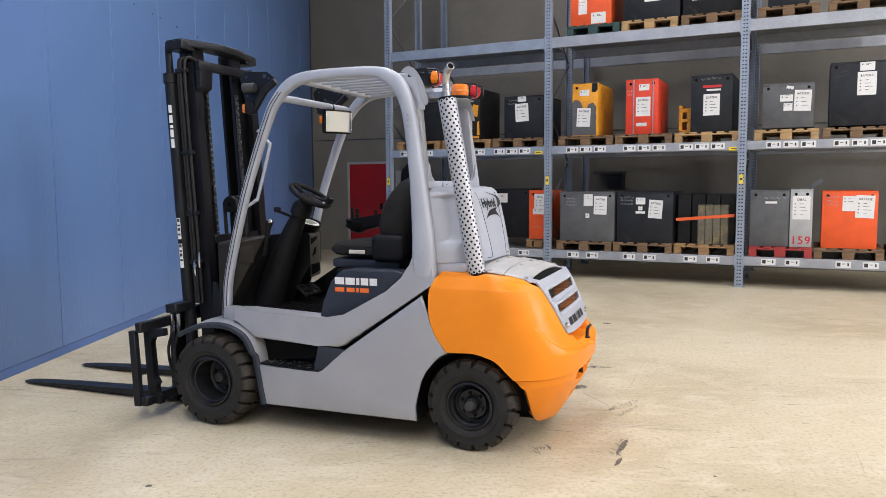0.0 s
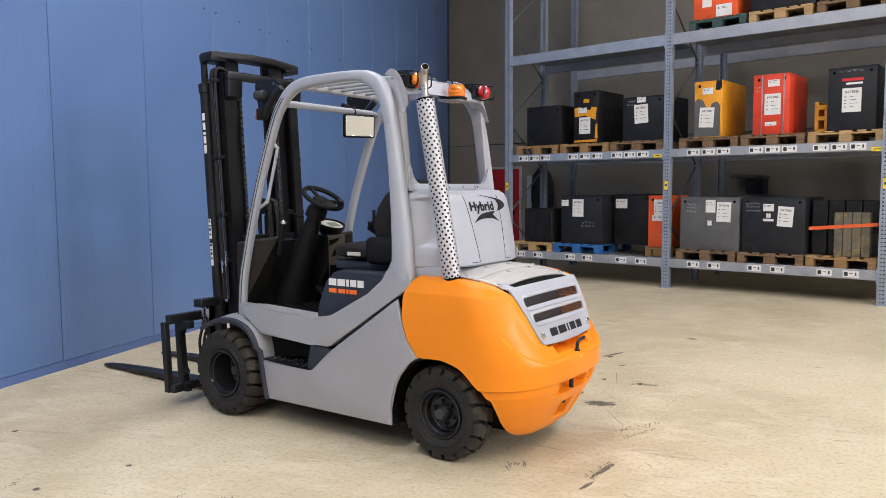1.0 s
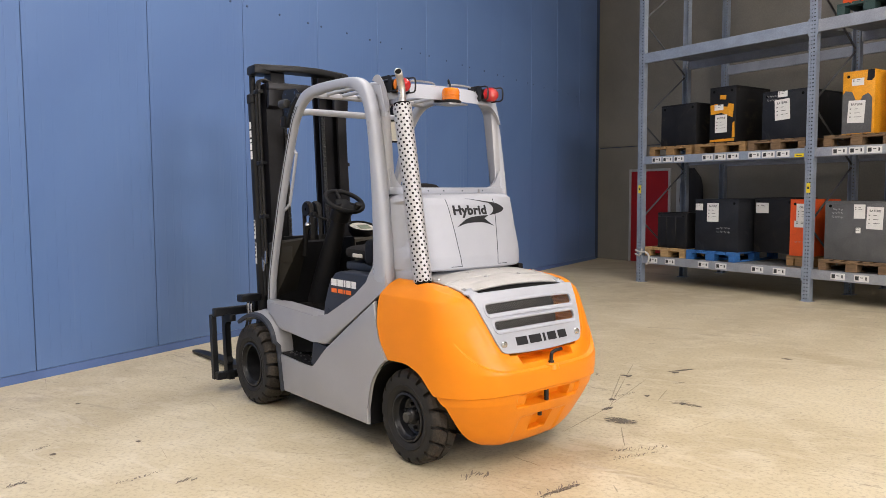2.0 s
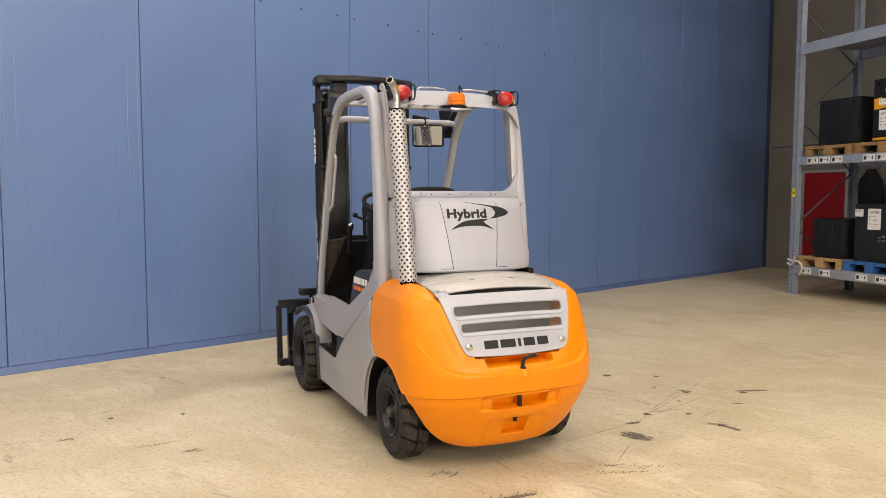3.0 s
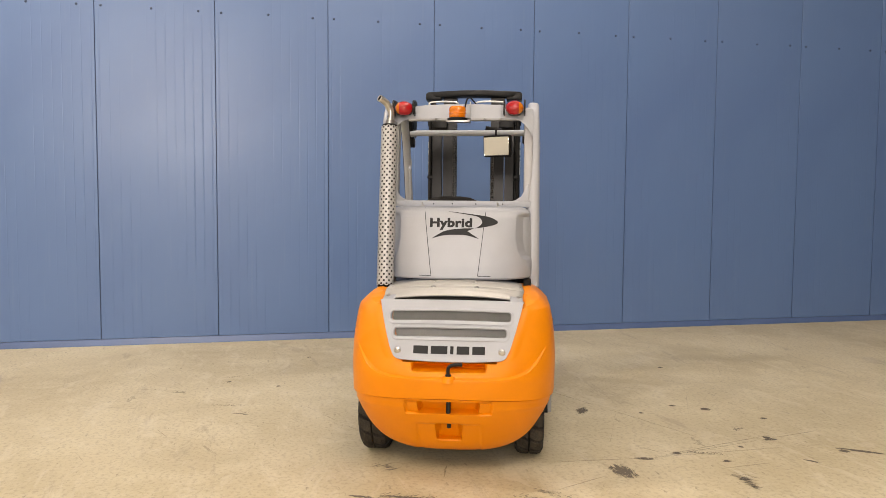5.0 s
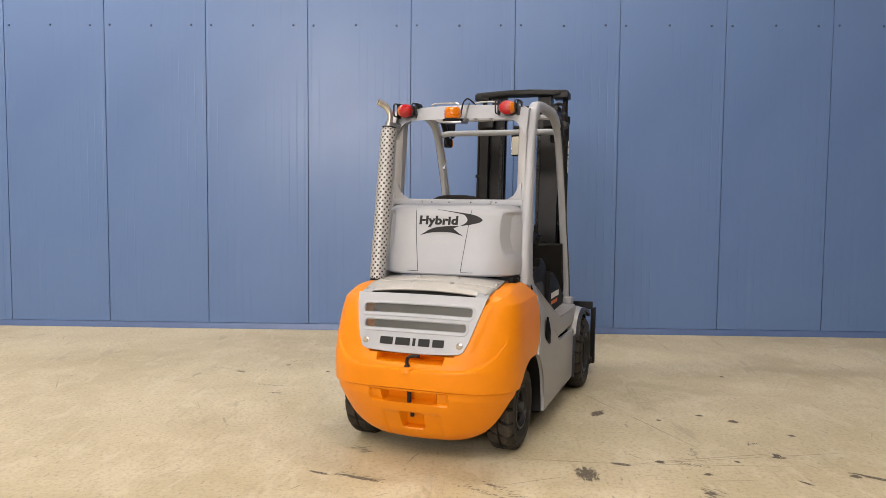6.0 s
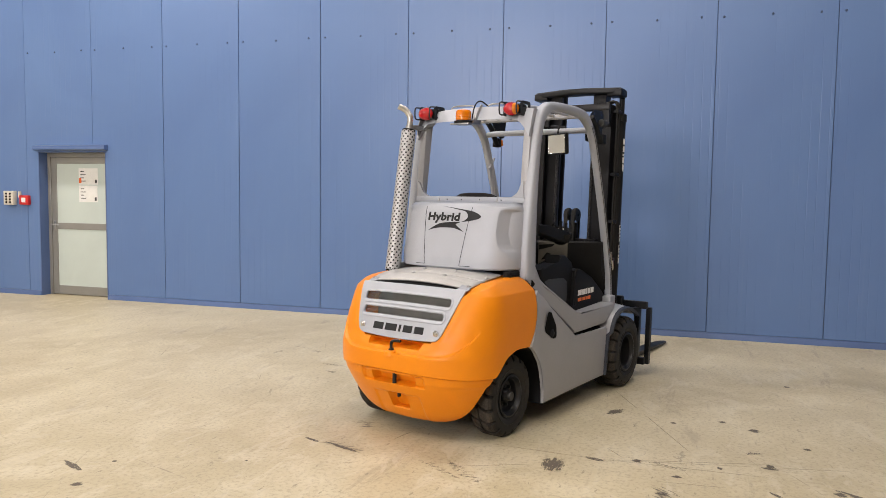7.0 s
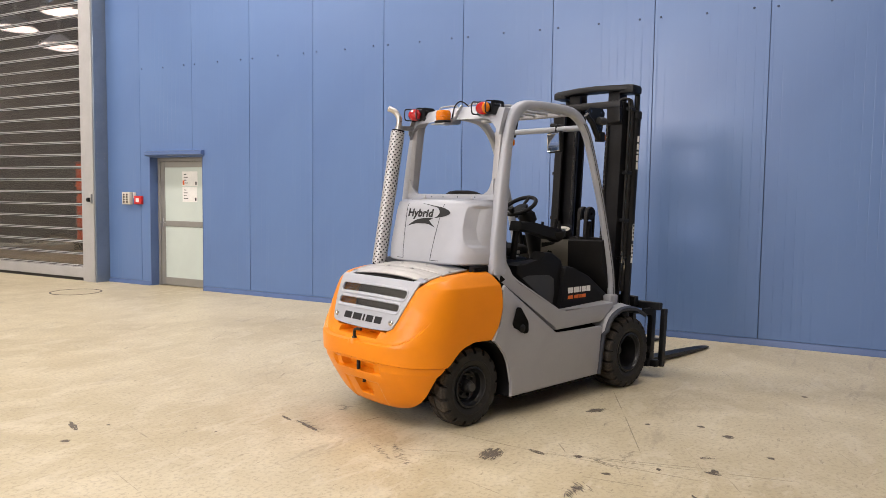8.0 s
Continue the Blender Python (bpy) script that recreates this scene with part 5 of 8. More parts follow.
# -- chassis core and axle housings: near-black blocks stand in for shade inside the hull --
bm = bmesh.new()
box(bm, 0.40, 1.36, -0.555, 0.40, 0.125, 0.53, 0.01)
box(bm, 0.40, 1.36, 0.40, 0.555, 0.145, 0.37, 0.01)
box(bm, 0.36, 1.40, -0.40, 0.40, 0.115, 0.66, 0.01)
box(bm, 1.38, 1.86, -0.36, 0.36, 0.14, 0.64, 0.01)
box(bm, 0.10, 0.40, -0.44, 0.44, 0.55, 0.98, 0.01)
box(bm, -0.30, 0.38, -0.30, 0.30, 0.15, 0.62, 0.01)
part("chassis_fill", bm, M_DARKIN, truck)
bm = bmesh.new()
rod(bm, (0.022, -0.40, 0.262), (0.022, 0.40, 0.262), 0.06, 16)
part("rear_axle", bm, M_BLACK, truck)

# -- lower body sides --
REAR_EDGE = [(0.268, 0.885), (0.262, 0.78), (0.222, 0.665), (0.142, 0.562)]
ARCH = [(0.19, 0.536), (0.235, 0.502), (0.275, 0.455), (0.306, 0.395), (0.326, 0.325), (0.333, 0.25), (0.328, 0.158)]
left_low = [(1.335, 0.158), (1.385, 0.39), (1.375, 0.402), (0.955, 0.382), (0.925, 0.392), (0.79, 0.522), (0.76, 0.545)] + [(0.30, 0.875)] + REAR_EDGE[1:] + ARCH
bm = bmesh.new()
prism(bm, left_low, "y", 0.574, 0.598, 0.009, 3)
for v in bm.verts:
    v.co.y -= math.copysign(lerp_table([(0.0, 0.0), (0.66, 0.0), (0.80, 0.016), (0.95, 0.052)], v.co.z), v.co.y)
part("body_side", bm, M_SILVER, truck, "grey painted lower side with the step cut in")
right_low = [(1.335, 0.158), (1.372, 0.518), (1.358, 0.530), (0.825, 0.527), (0.795, 0.537), (0.30, 0.915)] + REAR_EDGE + ARCH
bm = bmesh.new()
prism(bm, [(x, z) for x, z in right_low], "y", -0.598, -0.574, 0.009, 3)
for v in bm.verts:
    v.co.y -= math.copysign(lerp_table([(0.0, 0.0), (0.66, 0.0), (0.80, 0.016), (0.95, 0.052)], v.co.z), v.co.y)
part("body_side", bm, M_SILVER, truck, "grey painted lower side")

# near-black backing paints the shade into the gaps between body panels
for s, pts in ((1, [(1.39, 0.40), (1.42, 0.56), (0.80, 0.56), (0.31, 0.915), (0.285, 0.87), (0.76, 0.50)]), (-1, [(1.37, 0.49), (1.37, 0.585), (0.84, 0.585), (0.31, 0.975), (0.285, 0.90), (0.80, 0.49)])):
    bm = bmesh.new()
    prism(bm, pts, "y", s * 0.44 if s > 0 else s * 0.508, s * 0.50 if s > 0 else s * 0.46)
    part("joint_backing", bm, M_DARKIN, truck, "near-black backing that darkens the gap between the body panels")

# wheel-arch liners
for s in (-1, 1):
    bm = bmesh.new()
    rows = []
    for k in range(13):
        a = radians(-20 + 125 * k / 12)
        c, d = 0.350 * math.cos(a), 0.262 + 0.315 * math.sin(a)
        rows.append([(c, s * 0.30, d), (c, s * 0.575, d), (c * 1.04, s * 0.575, d + 0.012), (c * 1.04, s * 0.30, d + 0.012)])
    rings(bm, rows)
    part("arch_liner", bm, M_PLASTIC, truck)

# -- upper side members that carry the guard --
left_up = [(0.262, 1.09), (0.374, 1.09), (0.391, 1.045), (0.403, 1.005), (0.430, 0.958), (0.47, 0.922), (0.53, 0.886), (0.79, 0.742), (0.86, 0.715), (0.94, 0.700), (1.49, 0.735), (1.56, 0.735), (1.56, 0.655), (1.49, 0.655), (1.43, 0.58), (1.40, 0.565), (0.965, 0.545), (0.93, 0.548), (0.83, 0.545), (0.795, 0.555), (0.30, 0.898), (0.240, 0.940)]
bm = bmesh.new()
prism(bm, left_up, "y", 0.44, 0.585, 0.014, 3)
for v in bm.verts:
    lim = lerp_table([(0.0, 0.585), (0.66, 0.585), (0.80, 0.568), (0.93, 0.533), (0.97, 0.522), (1.05, 0.516), (1.09, 0.508)], v.co.z)
    v.co.y = math.copysign(min(abs(v.co.y), lim), v.co.y)
part("side_member", bm, M_SILVER, truck)
right_up = [(0.262, 1.09), (0.374, 1.09), (0.391, 1.045), (0.403, 1.005), (0.430, 0.958), (0.47, 0.922), (0.85, 0.690), (0.93, 0.675), (1.53, 0.695), (1.55, 0.665), (1.40, 0.565), (1.36, 0.555), (0.84, 0.552), (0.81, 0.560), (0.30, 0.955), (0.240, 0.985)]
bm = bmesh.new()
prism(bm, right_up, "y", -0.585, -0.44, 0.014, 3)
for v in bm.verts:
    lim = lerp_table([(0.0, 0.585), (0.66, 0.585), (0.80, 0.568), (0.90, 0.530), (0.935, 0.508), (0.97, 0.494), (1.05, 0.490), (1.09, 0.485)], v.co.z)
    v.co.y = math.copysign(min(abs(v.co.y), lim), v.co.y)
part("side_member", bm, M_SILVER, truck)

# step on the left
bm = bmesh.new()
prism(bm, [(0.935, 0.389), (0.955, 0.384), (1.372, 0.404), (1.386, 0.398), (1.386, 0.409), (1.372, 0.414), (0.955, 0.394), (0.935, 0.399)], "y", 0.40, 0.590)
step = part("step_tread", bm, M_PLASTIC, truck, "black studded step plate")
bm = bmesh.new()
r = random.Random(4)
for k in range(70):
    cx, cy = 0.95 + 0.40 * r.random(), 0.42 + 0.14 * r.random()
    zc = 0.394 + 0.048 * (cx - 0.955)
    box(bm, cx - 0.004, cx + 0.004, cy - 0.004, cy + 0.004, zc, zc + 0.004)
ob = part("stud", bm, M_STEEL, step)
ob["kind"] = "stuff"
bm = bmesh.new()
prism(bm, [(0.92, 0.375), (1.38, 0.385), (1.42, 0.56), (0.94, 0.555)], "y", 0.372, 0.408, 0.006)
part("step_back", bm, M_NAVY, truck, "dark grey plastic riser behind the step")
bm = bmesh.new()
prism(bm, [(0.78, 0.53), (0.935, 0.383), (1.00, 0.383), (0.965, 0.545), (0.93, 0.548)], "y", 0.40, 0.578, 0.006)
part("step_corner", bm, M_NAVY, truck)

# front mudguards
ARC = [(1.945, 0.562), (1.895, 0.588), (1.80, 0.625), (1.70, 0.642), (1.60, 0.642), (1.52, 0.622), (1.45, 0.582), (1.40, 0.51), (1.37, 0.40), (1.345, 0.26), (1.325, 0.16)]
for s in (-1, 1):
    pts = smooth_path([(x, 0, z) for x, z in ARC], 4)
    bm, bm2 = bmesh.new(), bmesh.new()
    rows, lip = [], []
    for i, p in enumerate(pts):
        d = (pts[min(i + 1, len(pts) - 1)] - pts[max(i - 1, 0)]).normalized()
        nrm = Vector((d.z, 0, -d.x))
        if nrm.z < 0 and p.z > 0.5 or nrm.dot(p - Vector((FRONT_X, 0, 0.287))) < 0:
            nrm = -nrm
        f = i / (len(pts) - 1)
        inn, out = p - nrm * 0.006, p + nrm * 0.006
        w0, w1 = (0.40, 0.615) if f < 0.75 else (0.40, 0.59)
        crown = 0.02 * math.sin(math.pi * min(1.0, f * 1.2)) if f < 0.8 else 0.0
        up = nrm * crown
        rows.append([Vector((inn.x, s * w0, inn.z)), Vector((inn.x, s * w1, inn.z)), Vector((out.x, s * w1, out.z)), Vector((out.x, s * (w0 + w1) / 2, out.z)) + up, Vector((out.x, s * w0, out.z)) + up])
        lip.append([Vector((inn.x, s * (w1 - 0.004), inn.z)) - nrm * 0.016, Vector((inn.x, s * (w1 + 0.022), inn.z)) - nrm * 0.018, Vector((out.x, s * (w1 + 0.024), out.z)) - nrm * 0.008, Vector((out.x, s * w1, out.z)) + nrm * 0.003])
    rings(bm, rows)
    g = part("mudguard", bm, M_SILVER, truck, "grey mudguard over the front wheel")
    rings(bm2, lip)
    part("rubber_lip", bm2, M_NAVY, g, "dark rubber edge")
    bm = bmesh.new()
    prism(bm, [(1.39, 0.40), (1.44, 0.545), (1.50, 0.60), (1.60, 0.63), (1.74, 0.63), (1.74, 0.56), (1.55, 0.50), (1.45, 0.38)], "y", s * 0.44, s * 0.425)
    part("inner_plate", bm, M_BLACK, g)

# -- counterweight --
CW_W = [(0.11, 0.26), (0.125, 0.34), (0.155, 0.415), (0.20, 0.475), (0.25, 0.513), (0.30, 0.538), (0.38, 0.566), (0.466, 0.574), (0.472, 0.585), (0.60, 0.588), (0.72, 0.584), (0.82, 0.574), (0.90, 0.559), (0.921, 0.553), (0.930, 0.545), (0.985, 0.486), (1.005, 0.445), (1.012, 0.40)]
CW_R = [(0.11, -0.34), (0.13, -0.380), (0.16, -0.408), (0.20, -0.432), (0.25, -0.458), (0.32, -0.497), (0.40, -0.530), (0.466, -0.545), (0.472, -0.556), (0.52, -0.562), (0.562, -0.564), (0.568, -0.561), (0.60, -0.544), (0.64, -0.519), (0.68, -0.495), (0.72, -0.473), (0.80, -0.436), (0.90, -0.390), (0.95, -0.350), (0.985, -0.300), (1.012, -0.22)]
CW_F = [(0.17, 0.14), (0.54, 0.136), (0.66, 0.212), (0.78, 0.252), (0.885, 0.258), (0.95, 0.245), (1.0, 0.22), (1.012, 0.20)]
CW_LOW = [(-0.60, 0.115), (-0.44, 0.130), (-0.40, 0.165), (-0.375, 0.212), (-0.335, 0.308), (-0.285, 0.407), (-0.22, 0.480), (-0.11, 0.546), (0.0, 0.572), (0.12, 0.568), (0.4, 0.565)]
XC = -0.06


def cw_plan(s, z):
    """Plan of the counterweight at a height; s: 1 at its front edge, 0 at the middle of its back."""
    w, rr, ff = smooth_table(CW_W, z), smooth_table(CW_R, z), smooth_table(CW_F, z)
    if s >= 0.45:
        t = (s - 0.45) / 0.55
        return XC + (ff - XC) * t, w
    a = s / 0.45 * math.pi / 2
    e = 2 / lerp_table([(0.30, 2.75), (0.46, 2.95), (0.56, 2.95), (0.70, 3.3)], z)
    return XC - (XC - rr) * max(0.0, math.cos(a)) ** e, w * math.sin(a) ** e


def bowl(v, a, b, soft):
    """1 between a and b, falling to 0 over soft on either side."""
    def st(t):
        t = max(0.0, min(1.0, t))
        return t * t * (3 - 2 * t)
    return st((v - a + soft) / soft) * st((b + soft - v) / soft)


def grille_at(y, z):
    x = lerp_table(CW_R, z) if z < 0.66 else lerp_table([(0.62, -0.500), (0.66, -0.484), (0.72, -0.461), (0.80, -0.426), (0.90, -0.374), (0.955, -0.335), (0.975, -0.315), (0.985, -0.290)], z)
    if z < 0.66:
        x = -0.500 + 0.016 * (z - 0.62) / 0.04
    return x + 0.016 * (abs(y) / 0.40) ** 2.4


def grille_half(z):
    return lerp_table([(0.655, 0.272), (0.660, 0.291), (0.668, 0.304), (0.69, 0.319), (0.72, 0.331), (0.80, 0.357), (0.90, 0.386), (0.955, 0.400), (0.985, 0.404)], z)


def hood_z(x, y):
    return lerp_table([(-0.37, 0.956), (-0.31, 0.972), (-0.285, 0.982), (-0.25, 0.999), (-0.18, 1.017), (-0.10, 1.030), (0.12, 1.045)], x) - 0.028 * (abs(y) / 0.40) ** 2.2


bm = bmesh.new()
NU, N0 = 400, 44
FIX = [0.461, 0.466, 0.4672, 0.4708, 0.472, 0.477] + [0.477 + 0.0089 * k for k in range(1, 10)] + [0.566, 0.572] + [0.572 + 0.44 * k / 72 for k in range(1, 73)]
NV = N0 + len(FIX) - 1
grid = []


def ledge_z(y):
    """Height of the ledge that sweeps round the back."""
    return 0.566 + 0.165 * (min(abs(y), 0.535) / 0.525) ** 7.5


for iu in range(NU + 1):
    u = -1 + 2 * iu / NU
    s = abs(u)
    sg = 1 if u >= 0 else -1
    xn, _ = cw_plan(s, 0.40)
    zl = smooth_table(CW_LOW, xn)
    lift = ledge_z(cw_plan(s, 0.56)[1]) - 0.566
    col = []
    for iv in range(NV + 1):
        raw = zl + (0.461 - zl) * iv / N0 if iv < N0 and zl < 0.461 else FIX[max(0, iv - N0)]
        warp = (raw - 0.477) / 0.089 if raw < 0.566 else (0.98 - raw) / 0.414
        z = max(zl, raw + lift * max(0.0, min(1.0, warp)))
        x, y = cw_plan(s, z)
        drop = (0.012 + 0.022 * (y / 0.55) ** 2) * bowl(z, 0.440, 0.480, 0.075)
        push = scoop = 0.0
        if x < -0.2 and s < 0.42:
            ay = abs(y)
            # tow slot with slanting cheeks, lower notch, recess under the grille
            push += 0.075 * bowl(ay, 0, 0.150, 0.018) * bowl(z, 0.378, 0.446, 0.007)
            push += 0.018 * bowl(ay, 0, 0.228, 0.012) * bowl(z, 0.372, 0.450, 0.006) * (1 - bowl(ay, 0, 0.150, 0.018))
            push += 0.055 * bowl(ay, 0, 0.056, 0.012) * bowl(z, 0.205, 0.298, 0.010)
            push += 0.010 * bowl(ay, 0, 0.165, 0.016) * bowl(z, 0.10, 0.300, 0.008)
            push += 0.110 * bowl(ay, 0, 0.196 + 0.12 * (min(z, 0.66) - 0.60), 0.010) * bowl(z, 0.602, 0.72, 0.006)
        # the scoop above a curved ledge, running out over the flank
        if x < 0.1:
            arc = 0.82 - 0.095 * (max(0.0, abs(y) - 0.36) / 0.165) ** 2
            over = max(0.0, z - 0.566 - lift)
            scoop = 0.115 * min(1.0, over / 0.006) * max(0.0, arc - z)
        # joint between the two castings
        push += 0.010 * (1.0 if 0.4665 < z < 0.4715 else 0.0)
        nx, ny = (x - XC), (y if s < 0.45 else 1.0)
        if s >= 0.45:
            nx = 0.0
        ln = math.hypot(nx, ny) or 1.0
        if s < 0.25:
            nx, ny, ln = -1.0, 0.0, 1.0
        rl = math.hypot(x - XC, y) or 1.0
        px, py = x - nx / ln * push - (x - XC) / rl * scoop, y - ny / ln * push - y / rl * scoop
        # the casting drops behind the grille and under the hood plates
        over = py - grille_half(z)
        if z > 0.60 and over < 0.06:
            w = min(1.0, (0.06 - over) / 0.055) * min(1.0, (z - 0.60) / 0.05) * max(0.0, min(1.0, (0.975 - z) / 0.04))
            px += w * w * (3 - 2 * w) * (grille_at(py, z) + 0.005 - px)
            if z > 0.645 and over < -0.022:
                px = max(px, grille_at(py, z) + 0.17)
        z = min(z, hood_z(px, py) - 0.014 * bowl(py, 0, 0.398, 0.016)) - drop
        col.append(bm.verts.new((px, sg * py, z)))
    grid.append(col)
for a, b in zip(grid, grid[1:]):
    for i in range(NV):
        bm.faces.new((a[i], b[i], b[i + 1], a[i + 1]))
# top, and the returns at the front and round the arch
top = [grid[i][NV] for i in range(NU + 1)]
for i in range(NU // 2):
    bm.faces.new((top[i], top[i + 1], top[NU - i - 1], top[NU - i])) if i < NU // 2 - 1 else bm.faces.new((top[i], top[i + 1], top[i + 2]))
inner = [bm.verts.new((v[0].co.x * 0.86 + 0.01, v[0].co.y * 0.80, v[0].co.z + 0.01)) for v in grid]
for i in range(NU):
    bm.faces.new((grid[i][0], grid[i + 1][0], inner[i + 1], inner[i]))
for c in (grid[0], grid[NU]):
    ed = [bm.verts.new((v.co.x, v.co.y * 0.85, v.co.z)) for v in c]
    for i in range(NV):
        bm.faces.new((c[i], c[i + 1], ed[i + 1], ed[i]))
bmesh.ops.remove_doubles(bm, verts=bm.verts[:], dist=0.00002)
part("counterweight", bm, M_ORANGE, truck, "bright orange cast counterweight", sharp=26.0)
# near-black box that paints the shade under the counterweight
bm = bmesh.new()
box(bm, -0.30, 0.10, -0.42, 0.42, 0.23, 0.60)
part("counterweight_shade_box", bm, M_DARKIN, truck)

# tow pins
bm = bmesh.new()
tube(bm, smooth_path([(-0.535, 0.0, 0.565), (-0.535, 0.0, 0.620), (-0.537, -0.012, 0.637), (-0.538, -0.035, 0.643), (-0.54, -0.075, 0.645)], 4), 0.0095, 10)
revolve(bm, [(0.0001, 0.592), (0.014, 0.591), (0.018, 0.58), (0.018, 0.55)], 18, "z", (-0.535, 0, 0))
part("tow_pin", bm, M_BLACK, truck, "black bent tow pin")
bm = bmesh.new()
revolve(bm, [(0.0001, 0.582), (0.026, 0.581), (0.038, 0.574), (0.044, 0.55)], 24, "z", (-0.535, 0, 0))
part("pin_boss", bm, M_ORANGE, truck)
bm = bmesh.new()
rod(bm, (-0.50, 0.0, 0.36), (-0.50, 0.0, 0.46), 0.013)
part("tow_pin_shaft", bm, M_BLACK, truck)
bm = bmesh.new()
rod(bm, (-0.452, 0.0, 0.275), (-0.452, 0.0, 0.315), 0.012)
part("tow_pin_end", bm, M_BLACK, truck)


# -- rear grille --
SLOTS = [(0.850, 0.905, 0.335), (0.769, 0.819, 0.312)]
zs = [0.655, 0.660, 0.668, 0.68, 0.72, 0.748, 0.769, 0.786, 0.803, 0.819, 0.835, 0.850, 0.868, 0.887, 0.905, 0.925, 0.94, 0.948, 0.957]
bm = bmesh.new()
rows = []
for z in zs:
    hw = grille_half(z)
    edge = next((e for a, b, e in SLOTS if a - 0.001 <= z <= b + 0.001), hw * 0.90)
    ys = []
    for f in [-1, -0.985, -0.95]:
        ys.append(f * hw)
    n = 22
    ys += [-edge + 2 * edge * k / n for k in range(n + 1)]
    for f in [0.95, 0.985, 1]:
        ys.append(f * hw)
    bow = 0.010  # lower edge sags in the middle
    row = []
    for y in ys:
        zz = z - (bow * (1 - (y / hw) ** 2) if z < 0.675 else 0.010 * (1 - (y / hw) ** 2) * max(0, (0.80 - z) / 0.14) if z < 0.80 else 0.0)
        zz += 0.006 * (1 - (y / hw) ** 2) if z > 0.93 else 0.006 * (1 - (y / hw) ** 2) if z > 0.84 else 0
        row.append(bm.verts.new((grille_at(y, z), y, zz)))
    rows.append(row)
for i in range(len(zs) - 1):
    zm = (zs[i] + zs[i + 1]) / 2
    hole = any(a < zm < b for a, b, e in SLOTS)
    for j in range(len(rows[0]) - 1):
        if hole and 3 <= j < len(rows[0]) - 4:
            continue
        bm.faces.new((rows[i][j], rows[i][j + 1], rows[i + 1][j + 1], rows[i + 1][j]))
grille = part("rear_grille", bm, M_SILVER_LT, truck, "pressed silver rear grille with two mesh slots")
sol = grille.modifiers.new("thickness", "SOLIDIFY")
sol.thickness, sol.offset = 0.012, 0.0
bev = grille.modifiers.new("edge", "BEVEL")
bev.width, bev.segments, bev.limit_method = 0.004, 2, "ANGLE"


def hex_mesh(z0, z1, half):
    """Expanded-metal mesh: diamond cells, each with an opening."""
    bm = bmesh.new()
    cw, ch = 0.0085, 0.0062
    nrow = int((z1 - z0) / ch)
    for i in range(nrow + 1):
        z = z0 + i * ch
        y = -half + (cw if i % 2 else 0)
        while y < half:
            ring_o = [(y - cw, z), (y - cw / 2, z - ch / 2), (y, z - ch), (y + cw / 2, z - ch / 2), (y + cw, z), (y + cw / 2, z + ch / 2), (y, z + ch), (y - cw / 2, z + ch / 2)]
            k = 0.91
            o = [bm.verts.new((grille_at(p, q) + 0.012, p, q)) for p, q in ring_o]
            n_ = [bm.verts.new((grille_at(p, q) + 0.012, y + (p - y) * k * (1.0 if abs(p - y) < cw * 0.9 else 0.9), z + (q - z) * k)) for p, q in ring_o]
            for a in range(8):
                b = (a + 1) % 8
                bm.faces.new((o[a], o[b], n_[b], n_[a]))
            y += 2 * cw
    return bm


for z0, z1, e in SLOTS:
    ob = part("slot_mesh", hex_mesh(z0 + 0.002, z1 + 0.004, e - 0.002), M_STEEL, grille, "silver expanded-metal mesh")
    # dark sheet behind the slot paints in the shade of the inside
    bm = bmesh.new()
    rr = [[(grille_at(y, z) + 0.15, y, z) for z in (z0 - 0.06, z1 + 0.03)] for y in (-0.345 + 0.69 * k / 12 for k in range(13))]
    rings(bm, rr, False, False)
    part("slot_backing", bm, M_RIM, grille, "dark backing sheet standing in for the shaded inside")
    # raised rim with rounded ends
    bm = bmesh.new()
    rim = []
    for grow, lift in ((0.016, 0.004), (0.012, 0.011), (0.004, 0.012), (-0.003, 0.006), (-0.004, -0.006)):
        hh, hy, rad = (z1 - z0) / 2 + grow, e + grow, 0.020 + grow
        loop = []
        for cy, cz, a0 in ((1, 1, 0), (-1, 1, 90), (-1, -1, 180), (1, -1, 270)):
            for k in range(6):
                a = radians(a0 + 18 * k)
                loop.append((cy * (hy - rad) + rad * math.cos(a), cz * (hh - rad) + rad * math.sin(a)))
            if cz:
                nxt = {(1, 1): -1, (-1, -1): 1}.get((cy, cz))
                if nxt:
                    loop += [(cy * (hy - rad) * (1 - 2 * k / 12), cz * hh) for k in range(1, 12)]
        sag = 0.006 if z0 > 0.8 else 0.003
        rim.append([(grille_at(y, (z0 + z1) / 2 + z) - lift, y, (z0 + z1) / 2 + z + sag * (1 - (y / e) ** 2)) for y, z in loop])
    rings(bm, rim, False, True)
    part("slot_rim", bm, M_SILVER_LT, grille)
for s in (-1, 1):
    bm = bmesh.new()
    x = grille_at(s * 0.285, 0.70) - 0.006
    revolve(bm, [(0.0001, x - 0.012), (0.010, x - 0.011), (0.013, x - 0.006), (0.019, x - 0.004), (0.020, x)], 16, "x", (0, s * 0.285, 0.702))
    part("bolt", bm, M_CHROME, grille)

# -- hood plates over the counterweight --
def hood_plate(x0, x1, half0, half1, ridges):
    bm = bmesh.new()
    rows = []
    for i in range(15):
        x = x0 + (x1 - x0) * i / 14
        hw = half0 + (half1 - half0) * i / 14
        row = []
        for k in range(25):
            y = -hw + 2 * hw * k / 24
            z = hood_z(x, y)
            for rx in ridges:
                z += 0.006 * bowl(x, rx - 0.006, rx + 0.006, 0.008) * bowl(abs(y), 0, hw * 0.72, 0.03)
            row.append((x, y, z))
        rows.append(row)
    rings(bm, rows, False, False)
    return bm


